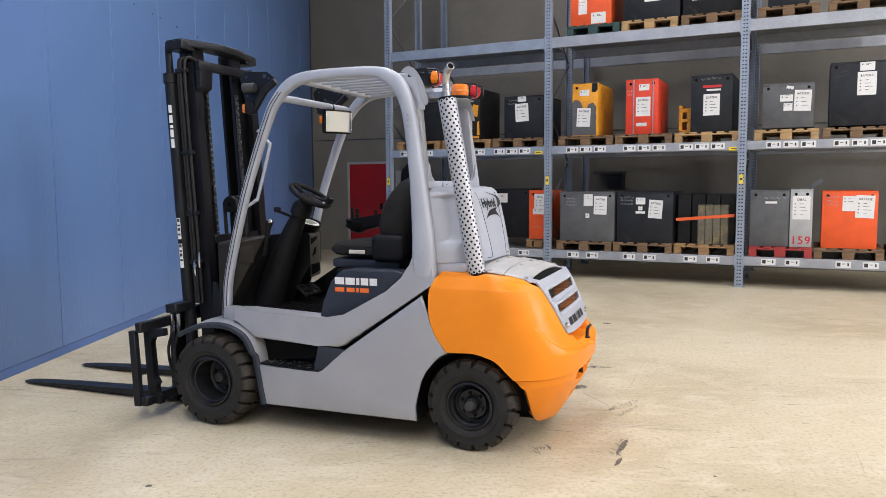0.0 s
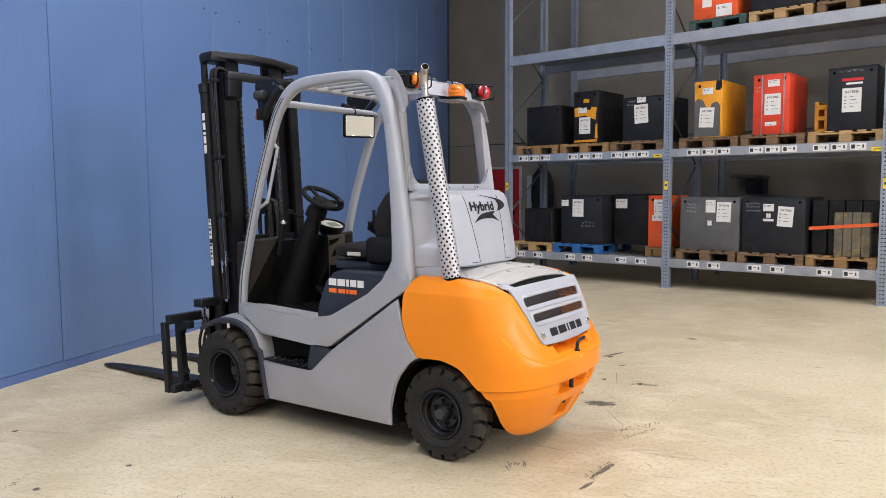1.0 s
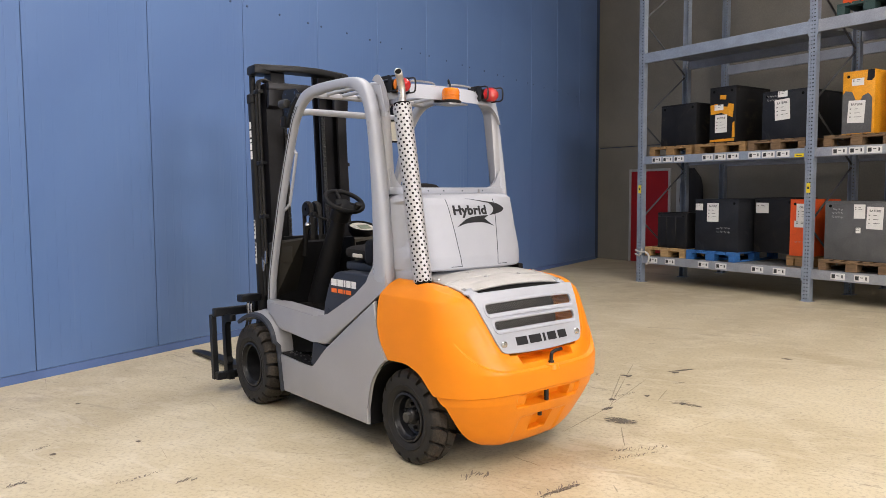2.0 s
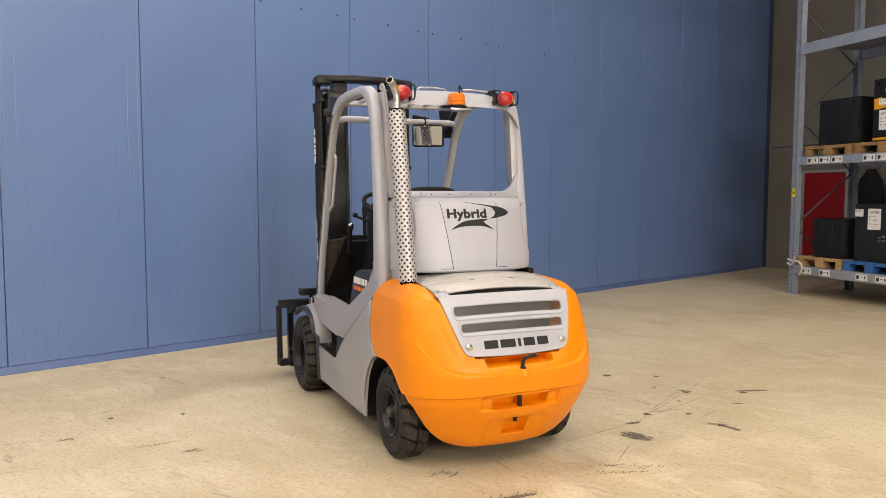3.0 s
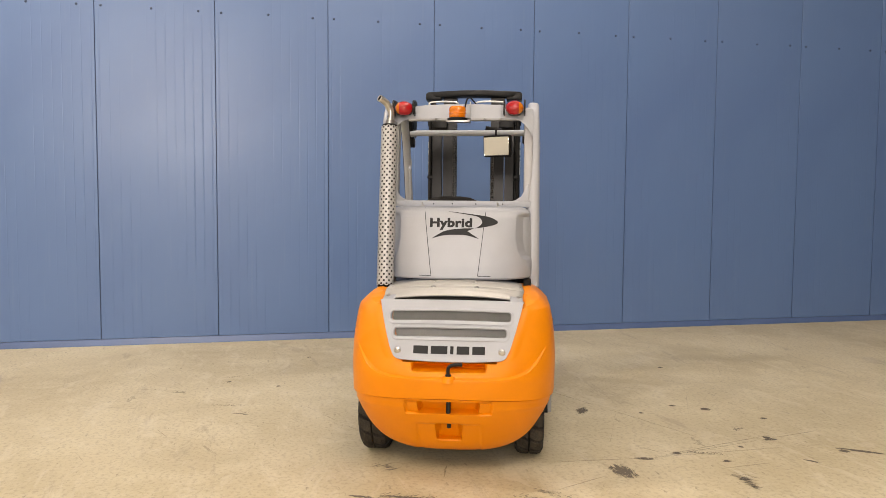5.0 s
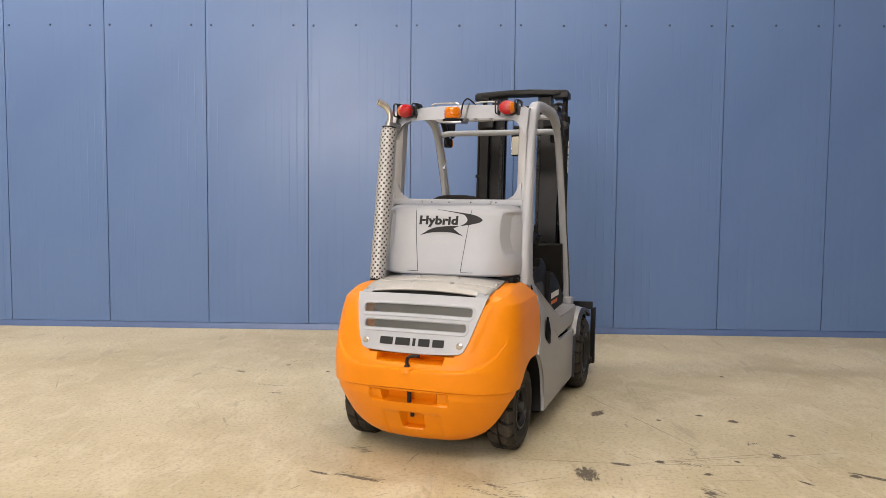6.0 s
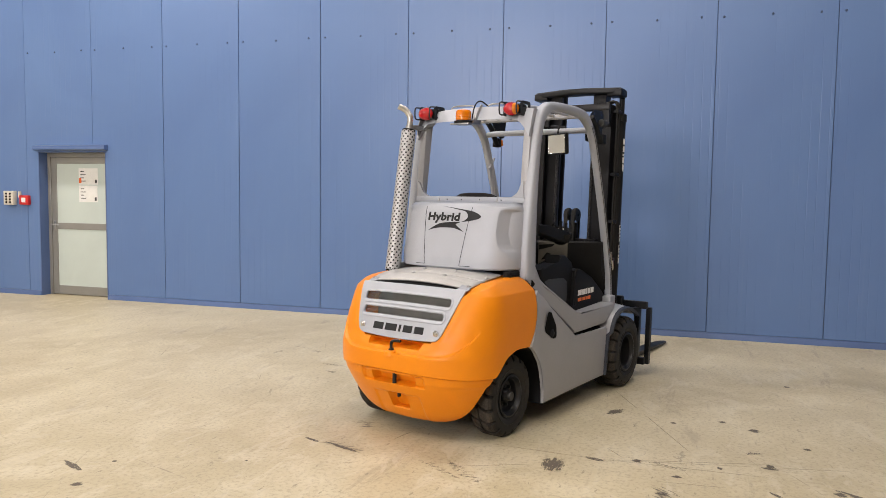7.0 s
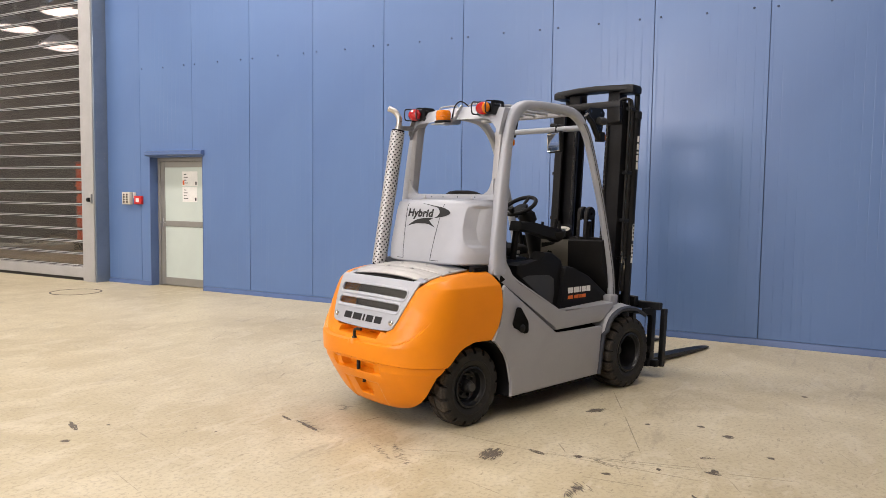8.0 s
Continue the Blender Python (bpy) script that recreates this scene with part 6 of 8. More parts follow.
ob = part("hood_plate", hood_plate(-0.278, -0.135, 0.390, 0.405, (-0.235, -0.195)), M_HOOD, truck, "silver metal hood plate with pressed ridges")
for o in (ob, part("hood_plate", hood_plate(-0.130, 0.10, 0.405, 0.39, (-0.085, 0.0)), M_HOOD, truck, "silver metal hood plate with pressed ridges")):
    sol = o.modifiers.new("thickness", "SOLIDIFY")
    sol.thickness = 0.010
for x, y in ((-0.16, 0.12), (-0.16, -0.13), (-0.02, 0.13), (-0.02, -0.12), (-0.25, 0.37), (-0.25, -0.37), (-0.05, 0.375), (-0.05, -0.375)):
    bm = bmesh.new()
    z = hood_z(x, y)
    revolve(bm, [(0.0001, z + 0.009), (0.006, z + 0.008), (0.008, z + 0.005), (0.014, z + 0.003), (0.015, z - 0.004)], 14, "z", (x, y, 0))
    part("bolt", bm, M_STEEL, truck)

# solid black strip, its colour standing in for shade in the vent gap
bm = bmesh.new()
rows = []
for k in range(25):
    y = -0.335 + 0.670 * k / 24
    g, zz = grille_at(y, 0.957) + 0.004, 0.940 + 0.006 * (1 - (y / 0.40) ** 2)
    top = hood_z(-0.276, y) - 0.011
    rows.append([(g + 0.004, y, zz + 0.014), (-0.272, y, top), (-0.235, y, top), (-0.235, y, 0.90), (g + 0.03, y, 0.90)])
rings(bm, rows)
part("vent_gap_fill", bm, M_DARKIN, truck, "black strip standing in for the shaded vent gap above the grille")
for s in (-1, 1):
    bm = bmesh.new()
    rows = []
    for k in range(7):
        y = s * (0.325 + 0.078 * k / 6)
        lip = 0.957 + 0.006 * (1 - (y / 0.40) ** 2)
        rows.append([(grille_at(y, 0.957) + 0.002, y, lip - 0.006), (grille_at(y, 0.957) + 0.010, y, lip - 0.001), (-0.283, s * min(abs(y), 0.398), hood_z(-0.283, y) - 0.001), (-0.255, s * min(abs(y), 0.394), hood_z(-0.255, y) + 0.001)])
    rings(bm, rows, False, False)
    ob = part("grille_corner", bm, M_SILVER_LT, truck)
    sol = ob.modifiers.new("thickness", "SOLIDIFY")
    sol.thickness, sol.offset = 0.006, 0.0

# -- engine cowl behind the seat --
CW_ROWS = [(1.045, 0.008, 0.450), (1.055, 0.0, 0.458), (1.12, 0.008, 0.464), (1.25, 0.034, 0.464), (1.36, 0.060, 0.460), (1.42, 0.078, 0.454), (1.455, 0.096, 0.440), (1.475, 0.122, 0.412), (1.482, 0.16, 0.37)]


COWL_DENT = [(1.05, 0.440), (1.12, 0.436), (1.162, 0.412), (1.18, 0.385), (1.211, 0.368), (1.288, 0.352), (1.396, 0.354), (1.45, 0.362)]


def cowl_dent(x, y, z):
    """How deep the flank of the cowl is scooped out."""
    e = lerp_table(COWL_DENT, z)
    return bowl(z, lerp_table([(0.10, 1.178), (0.21, 1.085), (0.4, 1.075)], x), 1.420, 0.022) * max(0.0, min(1.0, (abs(y) - e) / 0.045))


bm = bmesh.new()
rows = []
zs = [r[0] for r in CW_ROWS[:2]] + [1.075 + 0.0075 * k for k in range(50)] + [r[0] for r in CW_ROWS[6:]]
for z in zs:
    r = lerp_table([(q[0], q[1]) for q in CW_ROWS], z)
    h = lerp_table([(q[0], q[2]) for q in CW_ROWS], z)
    row = []
    for k in range(361):
        a = math.pi * (k / 360) - math.pi / 2
        c, s_ = max(0.0, math.cos(a)), math.sin(a)
        e = 2 / 3.1
        x, y = 0.33 - (0.33 - r) * c ** e, math.copysign(h * abs(s_) ** e, s_)
        d = cowl_dent(x, y, z) * bowl(x, -1, 0.28, 0.05)
        row.append((x + 0.055 * d, y, z))
    rows.append(row)
rings(bm, rows, False, False)
t = [bm.verts.new(p) for p in rows[-1]]
bm.faces.new(t)
cowl = part("engine_cowl", bm, M_SILVER_LT, truck, "light silver rounded engine cowl", sharp=26.0)


def cowl_real(y, z):
    r = lerp_table([(a, b) for a, b, c in CW_ROWS], z)
    h = lerp_table([(a, c) for a, b, c in CW_ROWS], z)
    f = min(1.0, (abs(y) / h)) ** 3.1
    return 0.33 - (0.33 - r) * max(0.0, 1 - f) ** (1 / 3.1)


for pts in ([(0.205, 1.476), (0.154, 1.066)], [(-0.173, 1.476), (-0.128, 1.066)], [(0.228, 1.066), (0.154, 1.066)], [(-0.128, 1.066), (-0.206, 1.066)]):
    bm = bmesh.new()
    n = 14
    path = []
    for k in range(n + 1):
        y = pts[0][0] + (pts[1][0] - pts[0][0]) * k / n
        z = pts[0][1] + (pts[1][1] - pts[0][1]) * k / n
        path.append((cowl_real(y, z) - 0.0005, y, z))
    tube(bm, path, 0.0016, 6)
    part("panel_gap", bm, M_DARKIN, cowl)
# word and sweep on the cowl
hy = text_mesh("Hybrid", 0.1, 0.0, M_DECAL, bold=0.0045, spacing=1.05)
x0, x1 = min(v.co.x for v in hy.vertices), max(v.co.x for v in hy.vertices)
zb = min(v.co.y for v in hy.vertices if v.co.x < x0 + 0.03)
z1 = max(v.co.y for v in hy.vertices) - zb
for v in hy.vertices:
    y, z = 0.168 - 0.258 * (v.co.x - x0) / (x1 - x0), 1.357 + 0.056 * (v.co.y - zb) / z1
    v.co = (cowl_real(y, z) - 0.0025, y, z)
share("lettering", hy, cowl, Matrix.Identity(4), "charcoal lettering")


def sweep(upper, lower):
    """A curved stroke on the cowl between two edges that meet at its ends."""
    bm = bmesh.new()
    a, b = ([(p.x, p.y) for p in smooth_path([(y, z, 0) for y, z in e], 6)] for e in (upper, lower))
    rows = []
    for p, q in zip(a, b):
        row = []
        for k in range(4):
            y, z = p[0] + (q[0] - p[0]) * k / 3, p[1] + (q[1] - p[1]) * k / 3
            row.append((cowl_real(y, z) - 0.0024, y, z))
        rows.append(row)
    rings(bm, rows, False, False)
    bmesh.ops.remove_doubles(bm, verts=bm.verts[:], dist=0.0001)
    part("sweep", bm, M_DECAL, cowl)


sweep([(0.055, 1.453), (-0.073, 1.438), (-0.19, 1.421), (-0.245, 1.392), (-0.218, 1.371), (-0.15, 1.357), (-0.105, 1.352)],
      [(0.055, 1.452), (-0.073, 1.432), (-0.126, 1.420), (-0.149, 1.395), (-0.145, 1.376), (-0.128, 1.362), (-0.105, 1.352)])
sweep([(0.157, 1.288), (0.077, 1.334), (-0.013, 1.349), (-0.10, 1.352), (-0.070, 1.345), (-0.068, 1.332), (-0.135, 1.287)],
      [(0.157, 1.288), (0.100, 1.304), (0.047, 1.311), (0.0, 1.312), (-0.044, 1.311), (-0.080, 1.304), (-0.135, 1.287)])
for s in (-1, 1):
    bm = bmesh.new()
    for k in range(2 if s > 0 else 0):
        box(bm, 0.190 + 0.030 * k, 0.203 + 0.030 * k, 0.352, 0.388, 1.335, 1.385)
    if s > 0:
        part("vent_slots", bm, M_DARKIN, cowl)
        continue
    bm = bmesh.new()
    box(bm, 0.10, 0.27, s * 0.425 - 0.02, s * 0.425 + 0.02, 0.99, 1.04, 0.006)
    for k in range(3):
        box(bm, 0.11, 0.26, s * 0.447 - 0.004, s * 0.447 + 0.004, 1.0 + 0.013 * k, 1.006 + 0.013 * k)
    part("side_vent", bm, M_PLASTIC, truck)
bm = bmesh.new()
prism(bm, [(0.03, 1.052), (0.27, 1.052), (0.27, 0.95), (0.20, 0.97), (0.08, 1.0)], "y", 0.405, 0.447, 0.010, 2)
part("cowl_skirt", bm, M_SILVER_LT, cowl)

# -- overhead guard --
G_OUT = [(1.695, 0.595), (1.685, 0.78), (1.665, 0.96), (1.565, 1.35), (1.455, 1.67), (1.345, 1.94), (1.285, 2.04), (1.20, 2.125), (1.08, 2.168), (0.84, 2.178), (0.60, 2.172), (0.50, 2.148), (0.42, 2.085), (0.365, 1.94), (0.325, 1.72), (0.292, 1.49), (0.252, 1.20), (0.240, 0.98)]
G_IN = [(1.635, 0.595), (1.625, 0.78), (1.605, 0.95), (1.498, 1.36), (1.392, 1.65), (1.285, 1.905), (1.235, 1.985), (1.165, 2.055), (1.065, 2.10), (0.84, 2.118), (0.63, 2.112), (0.555, 2.085), (0.482, 2.02), (0.436, 1.90), (0.408, 1.70), (0.390, 1.49), (0.380, 1.20), (0.385, 0.98)]
for s in (-1, 1):
    ymid = 0.483 if s > 0 else 0.462
    a = smooth_path([(x, 0, z) for x, z in G_OUT], 4)
    b = smooth_path([(x, 0, z) for x, z in G_IN], 4)
    bm = bmesh.new()
    rows = []
    for i, (p, q) in enumerate(zip(a, b)):
        f = i / (len(a) - 1)
        slim = min(1.0, max(0.0, (0.50 - f) / 0.12))
        c, hd = (p + q) / 2, (p - q) / 2 * (1 - 0.14 * slim)
        yc = ymid + 0.006 * slim + (0.03 * max(0.0, 1 - p.z / 1.3) if f < 0.5 else 0.0)
        hw = 0.034 - 0.006 * slim if f < 0.55 else 0.036 + 0.008 * min(1.0, (2.1 - p.z) if p.z < 2.1 else 0)
        row = []
        for k in range(16):
            t = 2 * math.pi * k / 16
            cx, cy = math.cos(t), math.sin(t)
            e = 2 / 3.2
            u, v = math.copysign(abs(cx) ** e, cx), math.copysign(abs(cy) ** e, cy)
            row.append((c.x + hd.x * u, s * (yc + hw * v), c.z + hd.z * u))
        rows.append(row)
    rings(bm, rows)
    g = part("guard_frame", bm, M_SILVER_LT, truck, "silver bent overhead-guard frame")
    # grooves along the front pillar
    for off in (-0.012, 0.010):
        bm = bmesh.new()
        tube(bm, [((p.x + q.x) / 2 + off, s * (ymid + 0.035 + 0.03 * max(0.0, 1 - p.z / 1.3)), (p.z + q.z) / 2) for p, q in list(zip(a, b))[1:27]], 0.0025, 5)
        part("pillar_groove", bm, M_GREYPLASTIC, g)
    for z in (1.83, 1.86, 1.89, 1.02, 1.05, 1.08):
        bm = bmesh.new()
        revolve(bm, [(0.0001, s * 0.003), (0.006, s * 0.002), (0.007, 0)], 10, "y", (0.360 if z < 1.5 else 0.392, s * (ymid + 0.0400), z))
        part("pillar_rivet", bm, M_SILVER, g)
    # foot bracket
    bm = bmesh.new()
    box(bm, 1.555, 1.66, min(s * 0.47, s * 0.545), max(s * 0.47, s * 0.545), 0.64, 0.74, 0.012, 2)
    part("foot_bracket", bm, M_SILVER, g)
    # rear window side frame
    bm = bmesh.new()
    prism(bm, [(0.30, 1.50), (0.36, 1.50), (0.40, 1.92), (0.44, 2.04), (0.40, 2.10), (0.345, 1.98)], "y", s * 0.40 if s < 0 else 0.40, s * 0.455 if s < 0 else 0.455, 0.010)
    part("window_side", bm, M_SILVER, g)
bm = bmesh.new()
prism(bm, [(p.x, p.z) for p in smooth_path([(x, 0, z) for x, z in ((0.462, 2.140), (0.44, 2.16), (0.415, 2.168), (0.385, 2.156), (0.352, 2.118), (0.320, 2.055), (0.298, 1.985), (0.300, 1.955), (0.316, 1.945), (0.332, 1.957), (0.354, 2.030), (0.395, 2.108), (0.455, 2.137))], 3)], "y", 0.44, 0.447)
part("pipe_support", bm, M_SILVER, truck, "curved silver plate that holds the tail pipe")
# rear window ledge
bm = bmesh.new()
box(bm, 0.29, 0.37, -0.445, 0.445, 1.478, 1.518, 0.006, 2)
ledge = part("window_ledge", bm, M_SILVER_LT, truck)
for y in (-0.27, -0.10, 0.05, 0.17):
    bm = bmesh.new()
    revolve(bm, [(0.0001, 0.287), (0.0035, 0.287), (0.0045, 0.29)], 8, "x", (0, y, 1.498))
    part("screw", bm, M_DARKIN, ledge)
for s, y in ((1, 0.415), (-1, 0.412)):
    bm = bmesh.new()
    prism(bm, [(s * (y + 0.02), 1.512), (s * (y + 0.02), 1.625), (s * y, 1.61), (s * (y - 0.008), 1.575), (s * (y - 0.026), 1.543), (s * (y - 0.058), 1.523), (s * (y - 0.10), 1.512)], "x", 0.298, 0.318, 0.003)
    part("window_corner", bm, M_SILVER_LT, ledge)
for y in (0.24, -0.24):
    bm = bmesh.new()
    box(bm, 0.282, 0.30, y - 0.014, y + 0.014, 1.476, 1.488, 0.003)
    rod(bm, (0.289, y, 1.488), (0.289, y + 0.003, 1.508), 0.0055, 8)
    part("latch", bm, M_STEEL, ledge)
# arched rear crossbeam
bm = bmesh.new()
rows = []
for k in range(33):
    y = -0.455 + 0.91 * k / 32
    f = abs(y) / 0.455
    zl = 2.042 - 0.012 * f ** 2 - 0.11 * max(0.0, (f - 0.72) / 0.28) ** 2.2
    zt = 2.135 - 0.030 * f ** 2.5
    x = 0.335 + 0.01 * f
    rows.append([(x - 0.03, y, zl), (x + 0.08, y, zl + 0.02), (x + 0.13, y, zt + 0.005), (x + 0.03, y, zt)])
rings(bm, rows)
part("rear_crossbeam", bm, M_SILVER_LT, truck, "arched silver rear crossbeam of the guard")
# front crossbeam and roof bars
bm = bmesh.new()
tube(bm, [(1.275, -0.455, 2.022), (1.275, -0.40, 2.031), (1.275, 0.40, 2.031), (1.275, 0.455, 2.022)], 0.022, 14)
part("front_crossbeam", bm, M_SILVER_LT, truck)
bm = bmesh.new()
box(bm, 1.085, 1.135, -0.45, 0.45, 2.105, 2.14, 0.008)
part("roof_crossbeam", bm, M_SILVER, truck)
for k in range(7):
    y = -0.36 + 0.12 * k
    bm = bmesh.new()
    tube(bm, [(0.44, y, 2.128), (0.60, y, 2.138), (1.10, y, 2.132)], 0.013, 10)
    part("roof_bar", bm, M_SILVER_LT, truck)
for y0, y1 in ((0.03, 0.21), (-0.27, -0.09)):
    bm = bmesh.new()
    tube(bm, smooth_path([(0.40, y0, 2.12), (0.40, y0 + 0.01, 2.152), (0.40, y1 - 0.01, 2.152), (0.40, y1, 2.12)], 4), 0.006, 8)
    part("roof_handle", bm, M_STEEL, truck)
# grab handle on the left pillar
bm = bmesh.new()
tube(bm, smooth_path([(1.415, 0.474, 1.835), (1.375, 0.468, 1.80), (1.340, 0.466, 1.755), (1.337, 0.465, 1.735), (1.430, 0.466, 1.43), (1.446, 0.467, 1.408), (1.48, 0.468, 1.385), (1.545, 0.474, 1.350)], 4), 0.0105, 10)
part("grab_handle", bm, M_SILVER_LT, truck)

# -- exhaust --
A, Bv = Vector((0.012, 0.435, 1.0)), Vector((0.186, 0.437, 1.975))
ax = (Bv - A).normalized()
sx = Vector((0, 1, 0))
sy = ax.cross(sx).normalized()
SR = 0.052


def shield_point(a, t, r=SR):
    return A + ax * t + r * (math.cos(a) * sx + math.sin(a) * sy)


bm = bmesh.new()
NC, LEN = 10, (Bv - A).length
da = math.pi / NC
dt = da * SR * 1.15
nrows = int((LEN - 0.02) / dt)
dt = (LEN - 0.02) / nrows
for i in range(nrows + 1):
    for k in range(NC):
        ca, ct = (2 * k + (i % 2)) * da, 0.01 + i * dt
        ring_o = [(ca - da, ct), (ca - da / 2, ct - dt / 2), (ca, ct - dt), (ca + da / 2, ct - dt / 2), (ca + da, ct), (ca + da / 2, ct + dt / 2), (ca, ct + dt), (ca - da / 2, ct + dt / 2)]
        ring_o = [(a, max(0.0, min(LEN, t))) for a, t in ring_o]
        o = [bm.verts.new(shield_point(a, t)) for a, t in ring_o]
        hr = 0.0067
        n_ = [bm.verts.new(shield_point(ca + hr / SR * math.cos(math.pi + q * math.pi / 4), max(0.0, min(LEN, ct + hr * math.sin(math.pi + q * math.pi / 4))))) for q in range(8)]
        for q in range(8):
            w = (q + 1) % 8
            if (o[q].co - o[w].co).length > 1e-5:
                bm.faces.new((o[q], o[w], n_[w], n_[q]))
bmesh.ops.remove_doubles(bm, verts=bm.verts[:], dist=0.0002)
exhaust = part("heat_shield", bm, M_SHIELD, truck, "silver perforated exhaust heat shield")
bm = bmesh.new()
rod(bm, A - ax * 0.02, Bv + ax * 0.01, 0.046, 20)
part("silencer", bm, M_DARKIN, exhaust)
bm = bmesh.new()
top = Bv
tube(bm, smooth_path([Bv - ax * 0.03, Bv + Vector((0.006, -0.004, 0.05)), Bv + Vector((0.008, -0.004, 0.095)), Bv + Vector((0.002, 0.006, 0.122)), Bv + Vector((-0.012, 0.024, 0.150)), Bv + Vector((-0.045, 0.058, 0.173))], 6), 0.021, 18, False)
pipe = part("tail_pipe", bm, M_PIPE, truck, "curved bright steel tail pipe")
sol = pipe.modifiers.new("wall", "SOLIDIFY")
sol.thickness = 0.003
bm = bmesh.new()
rod(bm, Bv + Vector((-0.0425, 0.0555, 0.1715)), Bv + Vector((-0.026, 0.038, 0.160)), 0.0185, 14)
part("pipe_bore", bm, M_DARKIN, pipe)
bm = bmesh.new()
rod(bm, (0.0, 0.418, 0.985), (0.045, 0.405, 1.08), 0.024, 14)
part("lower_pipe", bm, M_PIPE, truck)
bm = bmesh.new()
box(bm, 0.20, 0.36, 0.41, 0.43, 1.985, 2.02, 0.004)
revolve(bm, [(0.024, 0), (0.028, 0), (0.028, 0.025), (0.024, 0.025), (0.024, 0)], 18, "z", (0.193, 0.437, 1.99))
part("pipe_clamp", bm, M_STEEL, truck)


# -- rear lamps, beacon --
def slotted_plate(bm, x0, x1, z0, z1, holes, y0, y1):
    """A rounded upright plate with long holes through it."""
    def rounded(a, b, c, d, r, n=4):
        out = []
        for cx, cz, t0 in ((b - r, d - r, 0), (a + r, d - r, 90), (a + r, c + r, 180), (b - r, c + r, 270)):
            out += [(cx + r * math.cos(radians(t0 + 90 * k / n)), cz + r * math.sin(radians(t0 + 90 * k / n))) for k in range(n + 1)]
        return out
    cuts = [z0] + [(a[3] + b[2]) / 2 for a, b in zip(holes, holes[1:])] + [z1]
    for h, c, d in zip(holes, cuts, cuts[1:]):
        o = rounded(x0, x1, c, d, 0.004 if len(holes) > 1 else 0.02)
        i = rounded(h[0], h[1], h[2], h[3], min(h[1] - h[0], h[3] - h[2]) * 0.45)
        rows = [[(p[0], y, p[1]) for p in q] for q, y in ((o, y0), (i, y0), (i, y1), (o, y1), (o, y0))]
        rings(bm, rows, False)


def rear_lamp(y, s):
    bm = bmesh.new()
    box(bm, 0.235, 0.33, y - 0.045, y + 0.045, 2.065, 2.14, 0.02, 3)
    lamp = part("rear_lamp", bm, M_PLASTIC, truck, "red and amber rear lamp in a black cage", Matrix.Translation((0.05, 0, -0.003)))
    for t0, t1, mat in ((-1.0, 0.48, M_RED_LENS), (0.48, 1.0, M_AMBER_LENS)):
        bm = bmesh.new()
        rows = []
        for i in range(11):
            t = t0 + (t1 - t0) * i / 10
            rho = math.sqrt(max(0.0, 1 - t * t))
            rows.append([(0.240 - 0.052 * rho * math.cos(q), y + s * 0.058 * t, 2.104 + 0.046 * rho * math.sin(q)) for q in (math.pi * (k / 12 - 0.5) for k in range(13))])
        rings(bm, rows, False, False)
        part("lens", bm, mat, lamp)
    for o in (0.064, -0.064):
        bm = bmesh.new()
        slotted_plate(bm, 0.250, 0.375, 2.06, 2.158, [(0.272, 0.352, 2.118, 2.138)] if o * s > 0 else [(0.275, 0.318, 2.082, 2.138)], y + o - 0.004, y + o + 0.004)
        part("cage_plate", bm, M_BLACK, lamp)
        bm = bmesh.new()
        tube(bm, smooth_path([(0.262, y + o, 2.068), (0.21, y + o, 2.066), (0.192, y + o, 2.082), (0.192, y + o, 2.132), (0.21, y + o, 2.148), (0.262, y + o, 2.15)], 3), 0.005, 6)
        part("cage_bar", bm, M_BLACK, lamp)
    bm = bmesh.new()
    box(bm, 0.29, 0.37, y - 0.05, y + 0.05, 2.075, 2.145, 0.02, 3)
    part("lamp_housing", bm, M_PLASTIC, lamp)


rear_lamp(0.362, 1)
rear_lamp(-0.336, -1)
bm = bmesh.new()
prism(bm, [(0.19, 2.005), (0.345, 2.012), (0.375, 2.12), (0.36, 2.128), (0.335, 2.024), (0.19, 2.015)], "y", -0.06, 0.085, 0.002)
prism(bm, [(0.25, 2.012), (0.35, 2.016), (0.375, 2.15), (0.355, 2.15)], "y", -0.058, -0.052)
beacon = part("beacon_bracket", bm, M_STEEL, truck, "folded steel beacon bracket")
bm = bmesh.new()
revolve(bm, [(0.0001, 2.016), (0.062, 2.016), (0.064, 2.032), (0.052, 2.036), (0.050, 2.04)], 28, "z", (0.255, 0.02, 0))
part("beacon_base", bm, M_PLASTIC, beacon)
bm = bmesh.new()
revolve(bm, [(0.051, 2.038), (0.053, 2.045), (0.052, 2.058), (0.055, 2.061), (0.052, 2.076), (0.054, 2.080), (0.051, 2.098), (0.044, 2.107), (0.0001, 2.110)], 28, "z", (0.255, 0.02, 0))
part("beacon_lens", bm, M_AMBER_LENS, beacon, "amber beacon lens")
bm = bmesh.new()
tube(bm, smooth_path([(0.30, -0.02, 2.05), (0.32, -0.03, 2.14), (0.36, -0.05, 2.175), (0.40, -0.09, 2.14)], 5), 0.005, 6)
part("cable", bm, M_PLASTIC, beacon)


